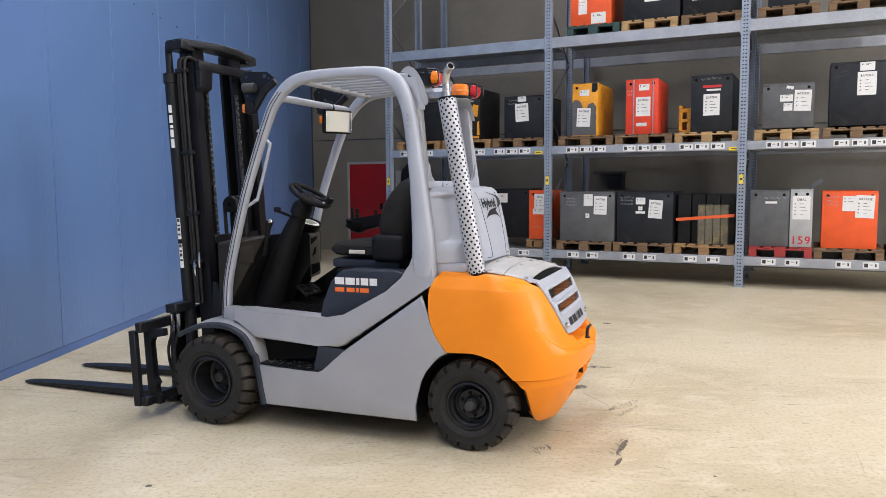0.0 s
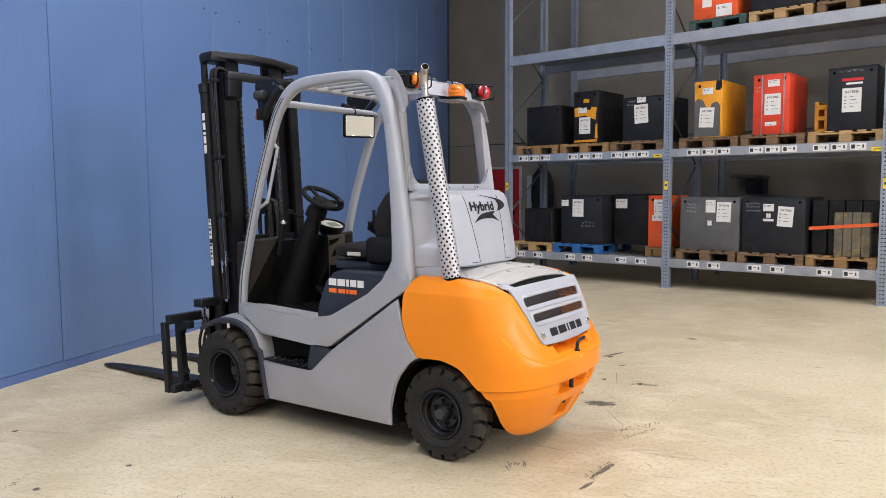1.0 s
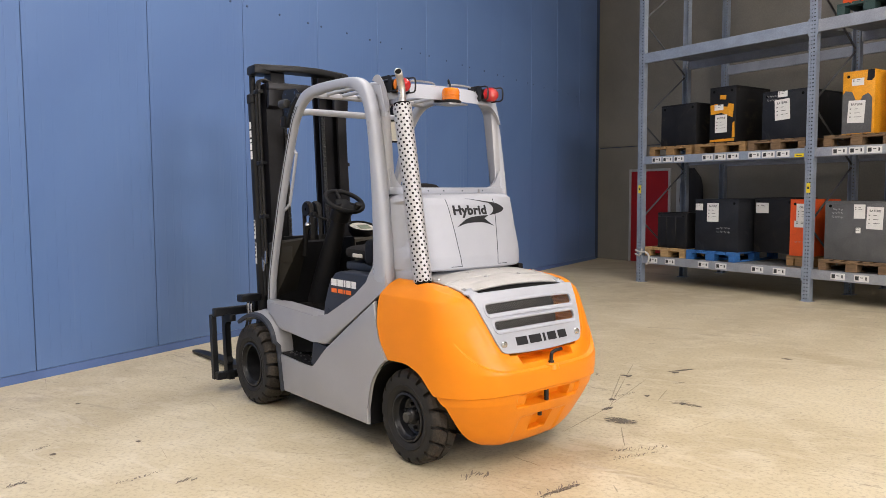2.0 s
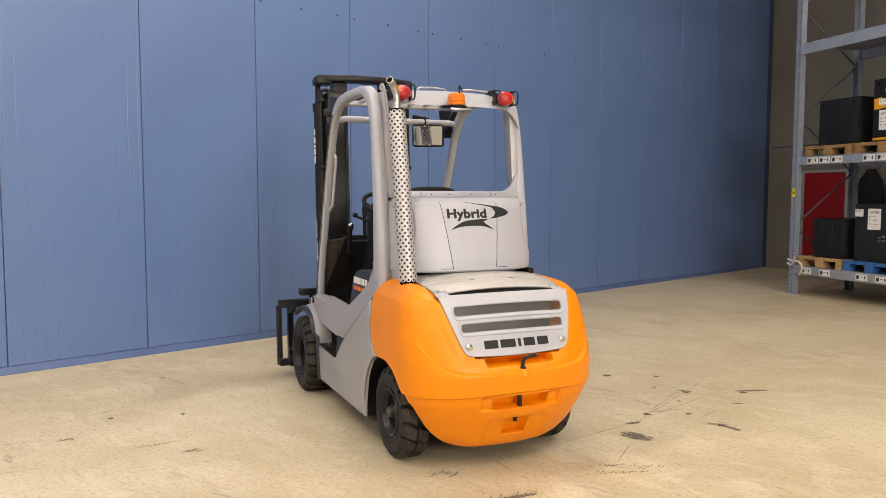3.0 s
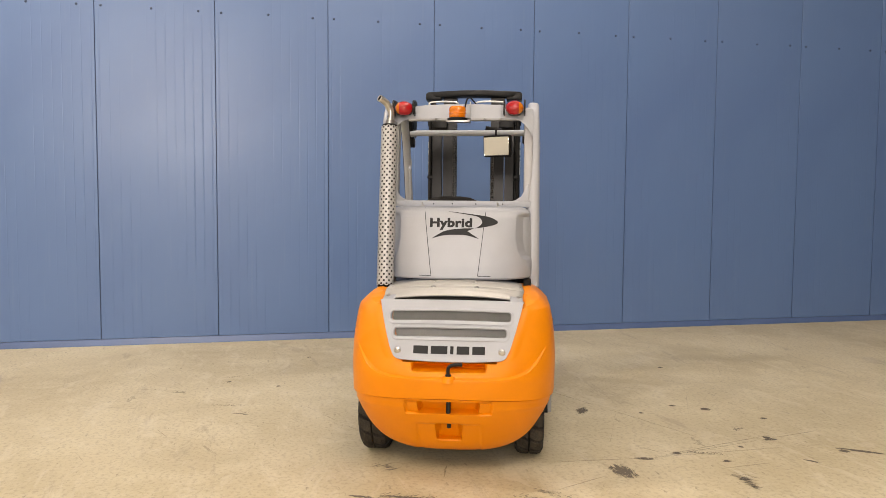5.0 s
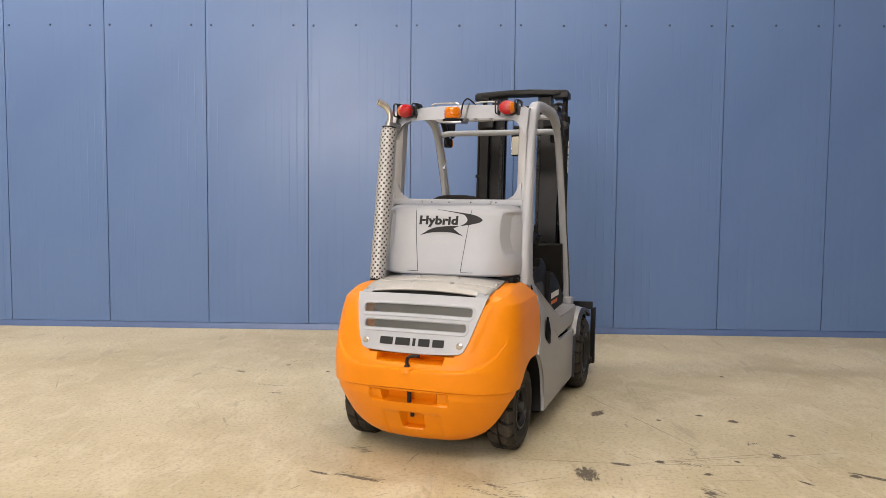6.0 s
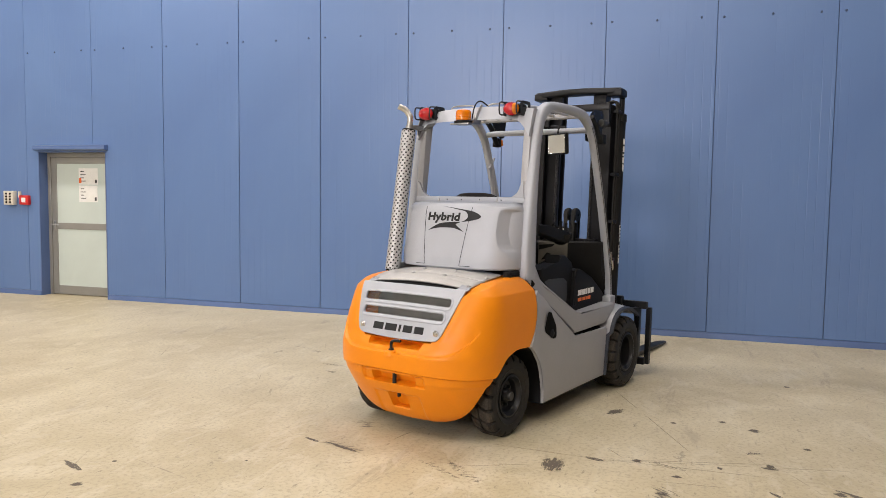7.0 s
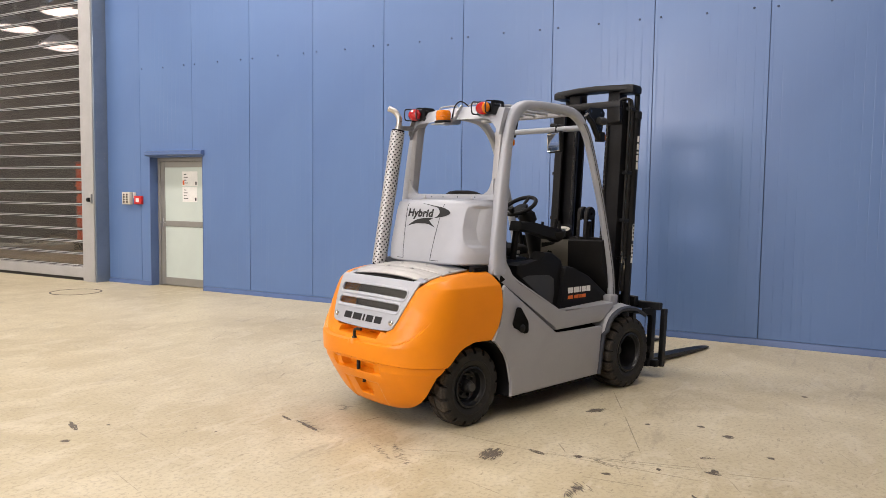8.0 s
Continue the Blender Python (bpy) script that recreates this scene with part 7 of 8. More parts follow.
# front working lamps on brackets
def front_lamp(s):
    bm = bmesh.new()
    prism(bm, [(1.553, 2.165), (1.517, 2.198), (1.36, 2.192), (1.30, 2.150), (1.43, 2.03), (1.46, 2.005), (1.522, 2.015)], "y", s * 0.440, s * 0.446, 0.0015, 1)
    lb = part("front_lamp_bracket", bm, M_BLACK, truck, "black lamp bracket with holes")
    for x, z, r in ((1.375, 2.165, 0.011), (1.505, 2.165, 0.006), (1.345, 2.150, 0.006), (1.50, 2.05, 0.006)):
        bm = bmesh.new()
        rod(bm, (x, s * 0.4395, z), (x, s * 0.4466, z), r, 14)
        part("hole", bm, M_SEAM, lb)
    bm = bmesh.new()
    tube(bm, [(1.285, s * 0.462, 2.130), (1.36, s * 0.466, 2.075), (1.445, s * 0.466, 1.955)], 0.022, 12)
    part("lamp_arm", bm, M_BLACK, lb)
    bm = bmesh.new()
    revolve(bm, [(0.0001, 1.42), (0.026, 1.422), (0.030, 1.43), (0.030, 1.50), (0.026, 1.505), (0.0001, 1.50)], 20, "x", (0, s * 0.478, 2.095))
    part("work_lamp", bm, M_GREYPLASTIC, lb)
    bm = bmesh.new()
    box(bm, 1.425, 1.488, min(s * 0.445, s * 0.50), max(s * 0.445, s * 0.50), 1.935, 2.01, 0.008, 2)
    part("indicator_housing", bm, M_PLASTIC, lb)
    bm = bmesh.new()
    box(bm, 1.489, 1.520, min(s * 0.447, s * 0.485), max(s * 0.447, s * 0.485), 1.945, 2.0, 0.01, 3)
    part("indicator_lens", bm, M_AMBER_LENS, lb)


front_lamp(1)
front_lamp(-1)

# mirrors
bm = bmesh.new()
box(bm, -0.014, 0.020, -0.118, 0.118, -0.082, 0.082, 0.016, 3)
mir = part("mirror", bm, M_PLASTIC, truck, "square rear-view mirror", Matrix.Translation((1.234, -0.212, 1.930)) @ pose(0, 0, 0, 0, -3, -27))
bm = bmesh.new()
box(bm, -0.0165, -0.0145, -0.106, 0.106, -0.070, 0.070, 0.004)
part("mirror_glass", bm, M_MIRROR, mir)
bm = bmesh.new()
tube(bm, smooth_path([(1.25, -0.20, 2.00), (1.262, -0.20, 2.04), (1.275, -0.20, 2.07)], 4), 0.009, 8)
rod(bm, (1.30, -0.24, 2.05), (1.30, -0.12, 2.07), 0.018, 8)
part("mirror_arm", bm, M_PLASTIC, truck)
bm = bmesh.new()
box(bm, 1.30, 1.35, -0.44, -0.40, 1.95, 2.03, 0.014, 2)
part("indicator_unit", bm, M_PLASTIC, truck)

# -- cab --
bm = bmesh.new()
box(bm, 0.93, 1.66, -0.44, 0.44, 0.655, 0.690, 0.006)
mat_ = part("floor_mat", bm, M_MAT, truck, "black ribbed rubber floor mat")
for k in range(14):
    bm = bmesh.new()
    x = 0.98 + 0.045 * k
    box(bm, x, x + 0.022, -0.40, 0.42, 0.690, 0.697, 0.002)
    part("mat_rib", bm, M_MAT, mat_)
for y in (0.0, -0.12):
    bm = bmesh.new()
    prism(bm, [(1.36, 0.74), (1.44, 0.80), (1.435, 0.815), (1.35, 0.755)], "y", y - 0.045, y + 0.045, 0.004)
    pd = part("pedal", bm, M_RIM, truck, "ribbed metal pedal")
    for k in range(5):
        bm = bmesh.new()
        box(bm, 1.352 + 0.016 * k, 1.358 + 0.016 * k, y - 0.042, y + 0.042, 0.762 + 0.0118 * k, 0.768 + 0.0118 * k)
        part("pedal_rib", bm, M_RUBBER, pd)

# side consoles under the seat
for s, mat_c in ((1, M_NAVY), (-1, M_PLASTIC)):
    bm = bmesh.new()
    pts = [(0.435, 0.985), (0.50, 1.0), (0.80, 1.0), (0.86, 0.985), (0.925, 0.925), (0.985, 0.79), (1.005, 0.70), (0.96, 0.668), (0.86, 0.685), (0.52, 0.862), (0.45, 0.925)]
    if s < 0:
        pts = [(0.993, 0.650), (1.015, 0.76), (1.040, 0.90), (1.055, 0.975), (1.075, 0.988), (1.110, 0.988), (1.166, 0.974), (1.36, 0.900), (1.60, 0.745), (1.625, 0.715), (1.60, 0.690)]
    prism(bm, pts, "y", s * 0.36, s * 0.475, 0.012, 3)
    con = part("seat_console", bm, mat_c, truck, "moulded dark console beside the seat")
    # plain bars for the maker's mark and the type mark
    xm, zm, k = (0.897, 0.906, -1) if s > 0 else (1.095, 0.786, 1)
    for a, b in ((0, 0.062), (0.072, 0.134), (0.144, 0.164), (0.174, 0.222), (0.232, 0.280)):
        bm = bmesh.new()
        x0, x1 = sorted((xm + k * a, xm + k * b))
        box(bm, x0, x1, min(s * 0.4755, s * 0.477), max(s * 0.4755, s * 0.477), zm, zm + 0.042)
        part("mark_bar", bm, M_WHITE, con)
    for a, b in ((0.0, 0.062), (0.078, 0.132), (0.142, 0.160), (0.168, 0.225)):
        bm = bmesh.new()
        x0, x1 = sorted((xm + k * a, xm + k * b))
        box(bm, x0, x1, min(s * 0.4755, s * 0.477), max(s * 0.4755, s * 0.477), zm - 0.044, zm - 0.018)
        part("type_bar", bm, M_ORANGE_DECAL, con)
    bm = bmesh.new()
    revolve(bm, [(0.0001, s * 0.478), (0.016, s * 0.478), (0.018, s * 0.475)], 14, "y", (0.945 if s > 0 else 1.05, 0, 0.735))
    part("cap", bm, mat_c, con)
    if s > 0:
        continue
    bm = bmesh.new()
    prism(bm, [(0.548, 1.020), (0.60, 1.035), (0.83, 1.045), (0.845, 1.105), (0.935, 1.098), (1.045, 1.041), (1.062, 1.00), (1.035, 0.86), (1.005, 0.685), (0.975, 0.672), (0.763, 0.788), (0.549, 0.962)], "y", -0.445, -0.33, 0.014, 3)
    box_ = part("seat_console", bm, mat_c, truck, "black moulded box beside the seat")
    bm = bmesh.new()
    prism(bm, [(0.60, 0.930), (0.66, 0.945), (0.90, 0.935), (0.955, 0.905), (0.965, 0.80), (0.945, 0.715), (0.79, 0.795)], "y", -0.449, -0.444, 0.003, 2)
    part("cover_plate", bm, M_GREYPLASTIC, box_)
bm = bmesh.new()
box(bm, 0.40, 0.95, -0.37, 0.37, 0.68, 0.985, 0.02, 2)
part("seat_box", bm, M_PLASTIC, truck)

# seat
SEAT = Matrix.Translation((0, 0.072, 0))
bm = bmesh.new()
box(bm, 0.55, 1.015, -0.22, 0.22, 0.985, 1.04, 0.015, 2)
seat = part("seat_base", bm, M_NAVY, truck, "dark sprung seat base", SEAT)
bm = bmesh.new()
rows = []
for x, w, z0, z1 in ((0.56, 0.20, 1.06, 1.13), (0.62, 0.235, 1.045, 1.15), (0.76, 0.245, 1.045, 1.145), (0.92, 0.245, 1.05, 1.15), (0.99, 0.235, 1.055, 1.145), (1.03, 0.20, 1.075, 1.12)):
    row = []
    for k in range(20):
        t = 2 * math.pi * k / 20
        c, s_ = math.cos(t), math.sin(t)
        e = 2 / 3.5
        row.append((x, w * math.copysign(abs(c) ** e, c), (z0 + z1) / 2 + (z1 - z0) / 2 * math.copysign(abs(s_) ** e, s_)))
    rows.append(row)
rings(bm, rows)
part("seat_cushion", bm, M_FABRIC, truck, "black fabric seat cushion", SEAT)
bm = bmesh.new()
rows = []
for z, w, x0, x1 in ((1.08, 0.20, 0.52, 0.66), (1.15, 0.235, 0.50, 0.70), (1.26, 0.250, 0.48, 0.715), (1.37, 0.245, 0.46, 0.69), (1.45, 0.225, 0.455, 0.635), (1.51, 0.185, 0.460, 0.585), (1.538, 0.125, 0.470, 0.550), (1.546, 0.06, 0.485, 0.530)):
    row = []
    for k in range(20):
        t = 2 * math.pi * k / 20
        c, s_ = math.cos(t), math.sin(t)
        e = 2 / 3.5
        row.append(((x0 + x1) / 2 + (x1 - x0) / 2 * math.copysign(abs(s_) ** e, s_), w * math.copysign(abs(c) ** e, c), z))
    rows.append(row)
rings(bm, rows)
part("seat_back", bm, M_FABRIC, truck, "black fabric seat back", SEAT)
for s in (-1, 1):
    bm = bmesh.new()
    box(bm, 0.50, 0.72, min(s * 0.20, s * 0.285), max(s * 0.20, s * 0.285), 1.03, 1.20, 0.04, 4)
    part("seat_hip", bm, M_PLASTIC, seat)
    bm = bmesh.new()
    box(bm, 0.77, 0.88, min(s * 0.247, s * 0.256), max(s * 0.247, s * 0.256), 1.075, 1.10, 0.004)
    part("seat_lever", bm, M_BEIGE, seat, "pale seat adjuster")
# armrest with levers
bm = bmesh.new()
prism(bm, [(0.66, 1.26), (0.82, 1.245), (1.04, 1.185), (1.16, 1.175), (1.215, 1.205), (1.20, 1.245), (1.14, 1.262), (1.0, 1.285), (0.82, 1.32), (0.68, 1.33)], "y", -0.36, -0.25, 0.015, 3)
arm = part("armrest", bm, M_PLASTIC, truck, "black armrest with control levers")
for x, y, h in ((1.165, -0.285, 0.07), (1.15, -0.335, 0.055), (0.99, -0.30, 0.05)):
    bm = bmesh.new()
    tube(bm, [(x, y, 1.25), (x, y, 1.27), (x + 0.004, y, 1.27 + h * 0.6), (x + 0.004, y, 1.27 + h)], lambda f: 0.020 - 0.014 * f if f < 0.7 else 0.012, 10)
    part("control_lever", bm, M_PLASTIC, arm)
DISH = Matrix.Translation((1.135, -0.305, 1.232)) @ pose(0, 0, 0, 0, -8, 0)
bm = bmesh.new()
rings(bm, [[(k * 0.090 * math.cos(t), k * 0.080 * math.sin(t), z) for t in (2 * math.pi * q / 28 for q in range(28))] for z, k in ((-0.070, 0.35), (-0.055, 0.62), (-0.025, 0.92), (0.0, 1.0), (0.012, 1.02), (0.016, 0.98), (0.010, 0.90), (0.006, 0.5))])
part("control_dish", bm, M_PLASTIC, arm, "round black control panel at the end of the armrest", DISH)
bm = bmesh.new()
prism(bm, [(-0.066, -0.02), (-0.05, -0.048), (-0.01, -0.055), (0.0, 0.02), (-0.03, 0.05), (-0.062, 0.03)], "z", 0.008, 0.0125, 0.001)
part("face_plate", bm, M_BEIGE, arm, "pale key panel", DISH)
for a, b in ((-0.045, 0.02), (-0.025, 0.005), (-0.02, 0.03)):
    bm = bmesh.new()
    rod(bm, (a, b, 0.012), (a, b, 0.018), 0.006, 8)
    part("key", bm, M_PLASTIC, arm, m=DISH)
bm = bmesh.new()
revolve(bm, [(0.0001, 0.034), (0.013, 0.033), (0.017, 0.028), (0.016, 0.022), (0.010, 0.020), (0.010, 0.010)], 16, "z", (-0.062, -0.022, 0))
part("emergency_stop", bm, M_REDPLASTIC, arm, "red emergency-stop button", DISH)
bm = bmesh.new()
rod(bm, (0.66, -0.30, 1.05), (0.70, -0.30, 1.28), 0.025)
part("armrest_post", bm, M_PLASTIC, truck)

# steering column and wheel
bm = bmesh.new()
rows = []
for x, z, w, d in ((1.60, 0.68, 0.105, 0.11), (1.54, 0.86, 0.090, 0.095), (1.46, 1.06, 0.072, 0.078), (1.385, 1.22, 0.058, 0.060), (1.345, 1.296, 0.050, 0.048), (1.340, 1.305, 0.076, 0.066), (1.315, 1.358, 0.074, 0.064), (1.300, 1.385, 0.052, 0.045)):
    rows.append([(x + d * math.cos(t) * 0.9, 0.13 + w * math.sin(t), z + d * math.cos(t) * 0.45) for t in (2 * math.pi * k / 16 for k in range(16))])
rings(bm, rows)
part("steering_column", bm, M_PLASTIC, truck, "black tilting steering column")
SWC, SWN = Vector((1.250, 0.145, 1.430)), Vector((-0.52, 0, 0.85)).normalized()
swx = Vector((0, 1, 0))
swy = SWN.cross(swx)
bm = bmesh.new()
path = [SWC + 0.134 * (math.cos(t) * swx + math.sin(t) * swy) for t in (2 * math.pi * k / 40 for k in range(41))]
tube(bm, path, 0.0165, 10, False)
sw = part("steering_wheel", bm, M_PLASTIC, truck, "black steering wheel with a spinner knob")
bm = bmesh.new()
for a in (0.5, 2.64, 4.71):
    e_ = SWC + 0.13 * (math.cos(a) * swx + math.sin(a) * swy)
    tube(bm, [SWC - SWN * 0.03, (SWC - SWN * 0.02 + e_) / 2, e_], 0.013, 8)
rod(bm, SWC - SWN * 0.05, SWC - SWN * 0.012, 0.055, 20)
pad = [(-0.045, -0.045), (0.045, -0.045), (0.075, 0.03), (0.06, 0.085), (-0.06, 0.085), (-0.075, 0.03)]
rings(bm, [[SWC + k * (a * swx + b * swy) - SWN * d for a, b in pad] for k, d in ((0.9, 0.03), (1.0, 0.024), (0.96, 0.010), (0.8, 0.006))])
part("spokes", bm, M_PLASTIC, sw)
bm = bmesh.new()
kn = SWC + 0.13 * (math.cos(1.75) * swx + math.sin(1.75) * swy)
rod(bm, kn, kn + SWN * 0.03, 0.010)
rod(bm, kn + SWN * 0.028, kn + SWN * 0.06, 0.023, 16)
part("spinner_knob", bm, M_PLASTIC, sw)
bm = bmesh.new()
rod(bm, (1.36, 0.22, 1.30), (1.40, 0.30, 1.335), 0.009)
box(bm, 1.38, 1.42, 0.285, 0.32, 1.325, 1.36, 0.01, 2)
part("direction_stalk", bm, M_PLASTIC, sw)

# dash pieces
bm = bmesh.new()
prism(bm, [(1.66, 0.69), (1.72, 0.69), (1.745, 1.10), (1.72, 1.14), (1.66, 1.13)], "y", -0.44, 0.44, 0.01)
part("bulkhead", bm, M_PLASTIC, truck, "black front bulkhead")
bm = bmesh.new()
rows = []
for z in (0.74, 0.80, 0.95, 1.10, 1.165, 1.180):
    f = (1.195 - z) / 0.425
    g = 0.012 if z > 1.17 else 0.0
    a, b = (1.45 + 0.20 * f + g, 0.354 + 0.111 * f - g), (1.585 + 0.10 * f + g, 0.482 - g)
    top = z - (0.03 if z > 1.15 else 0.0)
    rows.append([(a[0], a[1], z), (b[0], b[1], top), (1.73, 0.482 - g, top - 0.01), (1.73, 0.30, top), (a[0] + 0.02, 0.30, z)])
rings(bm, rows)
dl = part("dash_panel", bm, M_DASH, truck, "olive-black moulded dash panel")
bm = bmesh.new()
D = [(-0.045, -0.058), (0.020, -0.058), (0.040, -0.045), (0.048, -0.010), (0.044, 0.030), (0.028, 0.052), (0.0, 0.060), (-0.045, 0.052)]
PLATE = Matrix.Translation((1.555, 0.432, 1.065)) @ pose(0, 0, 0, 0, 0, 40)
prism(bm, D, "y", -0.004, 0.006, 0.002)
part("cover_plate", bm, M_DASH, dl, m=PLATE)
bm = bmesh.new()
tube(bm, [(1.50, 0.32, 1.05), (1.475, 0.325, 1.15), (1.455, 0.325, 1.235)], 0.018, 10)
rod(bm, (1.455, 0.325, 1.235), (1.445, 0.325, 1.27), 0.023, 14)
part("parking_brake_lever", bm, M_PLASTIC, truck, "parking-brake lever with a bright knob")
bm = bmesh.new()
revolve(bm, [(0.0001, 1.287), (0.016, 1.283), (0.023, 1.270), (0.022, 1.261), (0.0001, 1.257)], 14, "z", (1.443, 0.325, 0))
part("knob_cap", bm, M_CHROME, truck)
DASH_R = [(1.352, 0.00), (1.362, -0.08), (1.385, -0.17), (1.425, -0.27), (1.475, -0.37), (1.535, -0.465)]
bm = bmesh.new()
rings(bm, [[(x + d, y, z) for x, y in DASH_R] + [(1.70, -0.465, z - 0.03), (1.70, 0.0, z - 0.02)] for d, z in ((0.14, 0.70), (0.06, 0.86), (0.0, 0.95), (0.0, 1.160), (0.012, 1.172))])
dr = part("dash_panel", bm, M_PLASTIC, truck, "black moulded dash panel below the display")


def dash_face(u, z, proud):
    """A point on the curved rear face of the dash panel: u runs from its inner to its outer end."""
    y = -0.465 * u
    x = lerp_table([(-b, a) for a, b in DASH_R], -y)
    return (x - proud, y, z)


bm = bmesh.new()
us = [0.5 * k / 12 for k in range(13)]
rings(bm, [[dash_face(u, z, 0.006 + e) for u in us] for z, e in ((0.87, 0.0), (0.90, 0.0), (1.05, 0.0), (1.158, 0.0), (1.168, -0.008))], False, False)
part("dash_bracket", bm, M_BRACKET, dr, "olive-grey steel plate with dark patches for its cut-outs")
# near-black patches on the plate paint the shade of its openings
for pts in ([(0.02, 1.135), (0.30, 1.147), (0.25, 1.125), (0.02, 1.095)], [(0.16, 1.075), (0.23, 1.068), (0.20, 1.025), (0.06, 1.015)], [(0.02, 0.96), (0.40, 0.955), (0.45, 0.90), (0.02, 0.885)]):
    bm = bmesh.new()
    (a, b, c, d), n = pts, 8
    rows = []
    for k in range(n + 1):
        f = k / n
        rows.append([dash_face(p[0] + (q[0] - p[0]) * f, p[1] + (q[1] - p[1]) * f, 0.008) for p, q in ((a, b), (d, c))])
    rings(bm, rows, False, False)
    part("cut_out_patch", bm, M_DARKIN, dr)
POD = Matrix.Translation((1.43, -0.120, 1.235)) @ pose(0, 0, 0, 0, -22, 0)


def oval(z, k):
    return [(k * 0.088 * math.cos(t), k * 0.112 * math.sin(t), z) for t in (2 * math.pi * q / 32 for q in range(32))]


bm = bmesh.new()
rings(bm, [oval(z, k) for z, k in ((-0.085, 0.42), (-0.07, 0.62), (-0.035, 0.90), (-0.005, 1.0), (0.010, 1.02), (0.016, 1.0), (0.014, 0.95), (0.002, 0.90), (0.0, 0.5))])
pod = part("display_pod", bm, M_PLASTIC, truck, "oval black display pod with a pale face", POD)
bm = bmesh.new()
rings(bm, [oval(0.0025, 0.86), oval(0.0055, 0.84), oval(0.0055, 0.3)])
part("face_plate", bm, M_BEIGE, pod, "pale plastic face")
bm = bmesh.new()
box(bm, -0.038, 0.030, -0.062, 0.030, 0.0058, 0.0085, 0.002)
part("display_glass", bm, M_LCD, pod, "grey-green display")
for k in range(6):
    bm = bmesh.new()
    x, y = -0.030 + 0.026 * (k % 3), 0.052 + 0.018 * (k // 3)
    rod(bm, (x, y, 0.005), (x, y, 0.010), 0.007, 10)
    part("key", bm, M_WHITE, pod)
# hand hold on the right flank; black plate in place of a shaded recess
bm = bmesh.new()
prism(bm, [(0.332, 0.655), (0.368, 0.752), (0.382, 0.764), (0.415, 0.757), (0.486, 0.665), (0.495, 0.64), (0.498, 0.588), (0.485, 0.574), (0.455, 0.574), (0.345, 0.628)], "y", -0.602, -0.5965, 0.002)
hh = part("hand_hold", bm, M_DARKIN, truck, "hand hold as a flat black plate, recess shade in its colour")
bm = bmesh.new()
revolve(bm, [(0.0001, -0.612), (0.02, -0.610), (0.028, -0.604), (0.03, -0.6)], 16, "y", (0.43, 0, 0.613))
part("filler_cap", bm, M_PLASTIC, hh)

# maker's mark on the grille as plain bars
for a, b in ((0.197, 0.116), (0.101, 0.010), (-0.005, -0.023), (-0.040, -0.109), (-0.125, -0.194)):
    bm = bmesh.new()
    rows = [[(grille_at(y, 0.71) - 0.0075 - d, y, z) for z in (0.688, 0.729)] for d in (0,) for y in (a, (a + b) / 2, b)]
    rings(bm, rows, False, False)
    for v in bm.verts:
        v.co.x = grille_at(v.co.y, v.co.z + 0.006) - 0.0085
    part("mark_bar", bm, M_DECAL, grille)

# -- mast --
TILT_M = Matrix.Translation((2.0, 0, 0.3)) @ pose(0, 0, 0, 0, 3.2, 0) @ Matrix.Translation((-2.065, 0.010, -0.3))


def rail(s, x0, x1, y0, y1, z0, z1, web, flange):
    """A channel section standing upright, open inwards."""
    bm = bmesh.new()
    pts = [(x0, s * y0), (x0, s * y1), (x1, s * y1), (x1, s * y0), (x1 - flange, s * y0), (x1 - flange, s * (y1 - web)), (x0 + flange, s * (y1 - web)), (x0 + flange, s * y0)]
    prism(bm, pts, "z", z0, z1, 0.003, 1)
    return bm


bm = bmesh.new()
box(bm, 1.88, 1.92, -0.345, 0.345, 2.245, 2.305, 0.010, 2)
mast = part("mast_crossbeam", bm, M_MAST, truck, "black crossbeam of the outer mast", TILT_M)
bm = bmesh.new()
box(bm, 1.88, 1.92, -0.345, 0.345, 0.42, 0.56, 0.006)
part("mast_crossbeam", bm, M_MAST, truck, "black lower crossbeam of the mast", TILT_M)
bm = bmesh.new()
box(bm, 1.94, 2.04, -0.25, 0.25, 1.10, 1.16, 0.004)
part("mast_crossbeam", bm, M_MAST, truck, "black middle crossbeam of the mast", TILT_M)
for s in (-1, 1):
    part("outer_mast_rail", rail(s, 1.93, 2.035, 0.27, 0.345, 0.13, 2.30, 0.020, 0.022), M_MAST, truck, "black outer mast rail", TILT_M)
    part("inner_mast_rail", rail(s, 1.995, 2.10, 0.148, 0.262, 0.16, 2.42, 0.017, 0.020), M_MAST, truck, "black inner mast rail", TILT_M)
    bm = bmesh.new()
    prism(bm, [(1.875, 2.245), (1.92, 2.245), (1.92, 2.11), (1.89, 2.13)], "y", min(s * 0.22, s * 0.345), max(s * 0.22, s * 0.345), 0.004)
    part("mast_gusset", bm, M_MAST, truck, m=TILT_M)
bm = bmesh.new()
prism(bm, [(2.085, 0.405), (1.972, 0.405), (1.962, 0.395), (1.945, 0.28), (1.888, 0.10), (1.888, -0.10), (1.945, -0.28), (1.962, -0.395), (1.972, -0.405), (2.085, -0.405), (2.085, -0.29), (2.0, -0.18), (2.0, 0.18), (2.085, 0.29)], "z", 2.398, 2.446, 0.012, 2)
head = part("mast_crosshead", bm, M_BLACK, truck, "black bevelled crosshead on the mast", TILT_M)
for s in (-1, 1):
    bm = bmesh.new()
    box(bm, 1.955, 2.092, min(s * 0.28, s * 0.412), max(s * 0.28, s * 0.412), 2.376, 2.436, 0.010, 2)
    part("end_block", bm, M_BLACK, head)
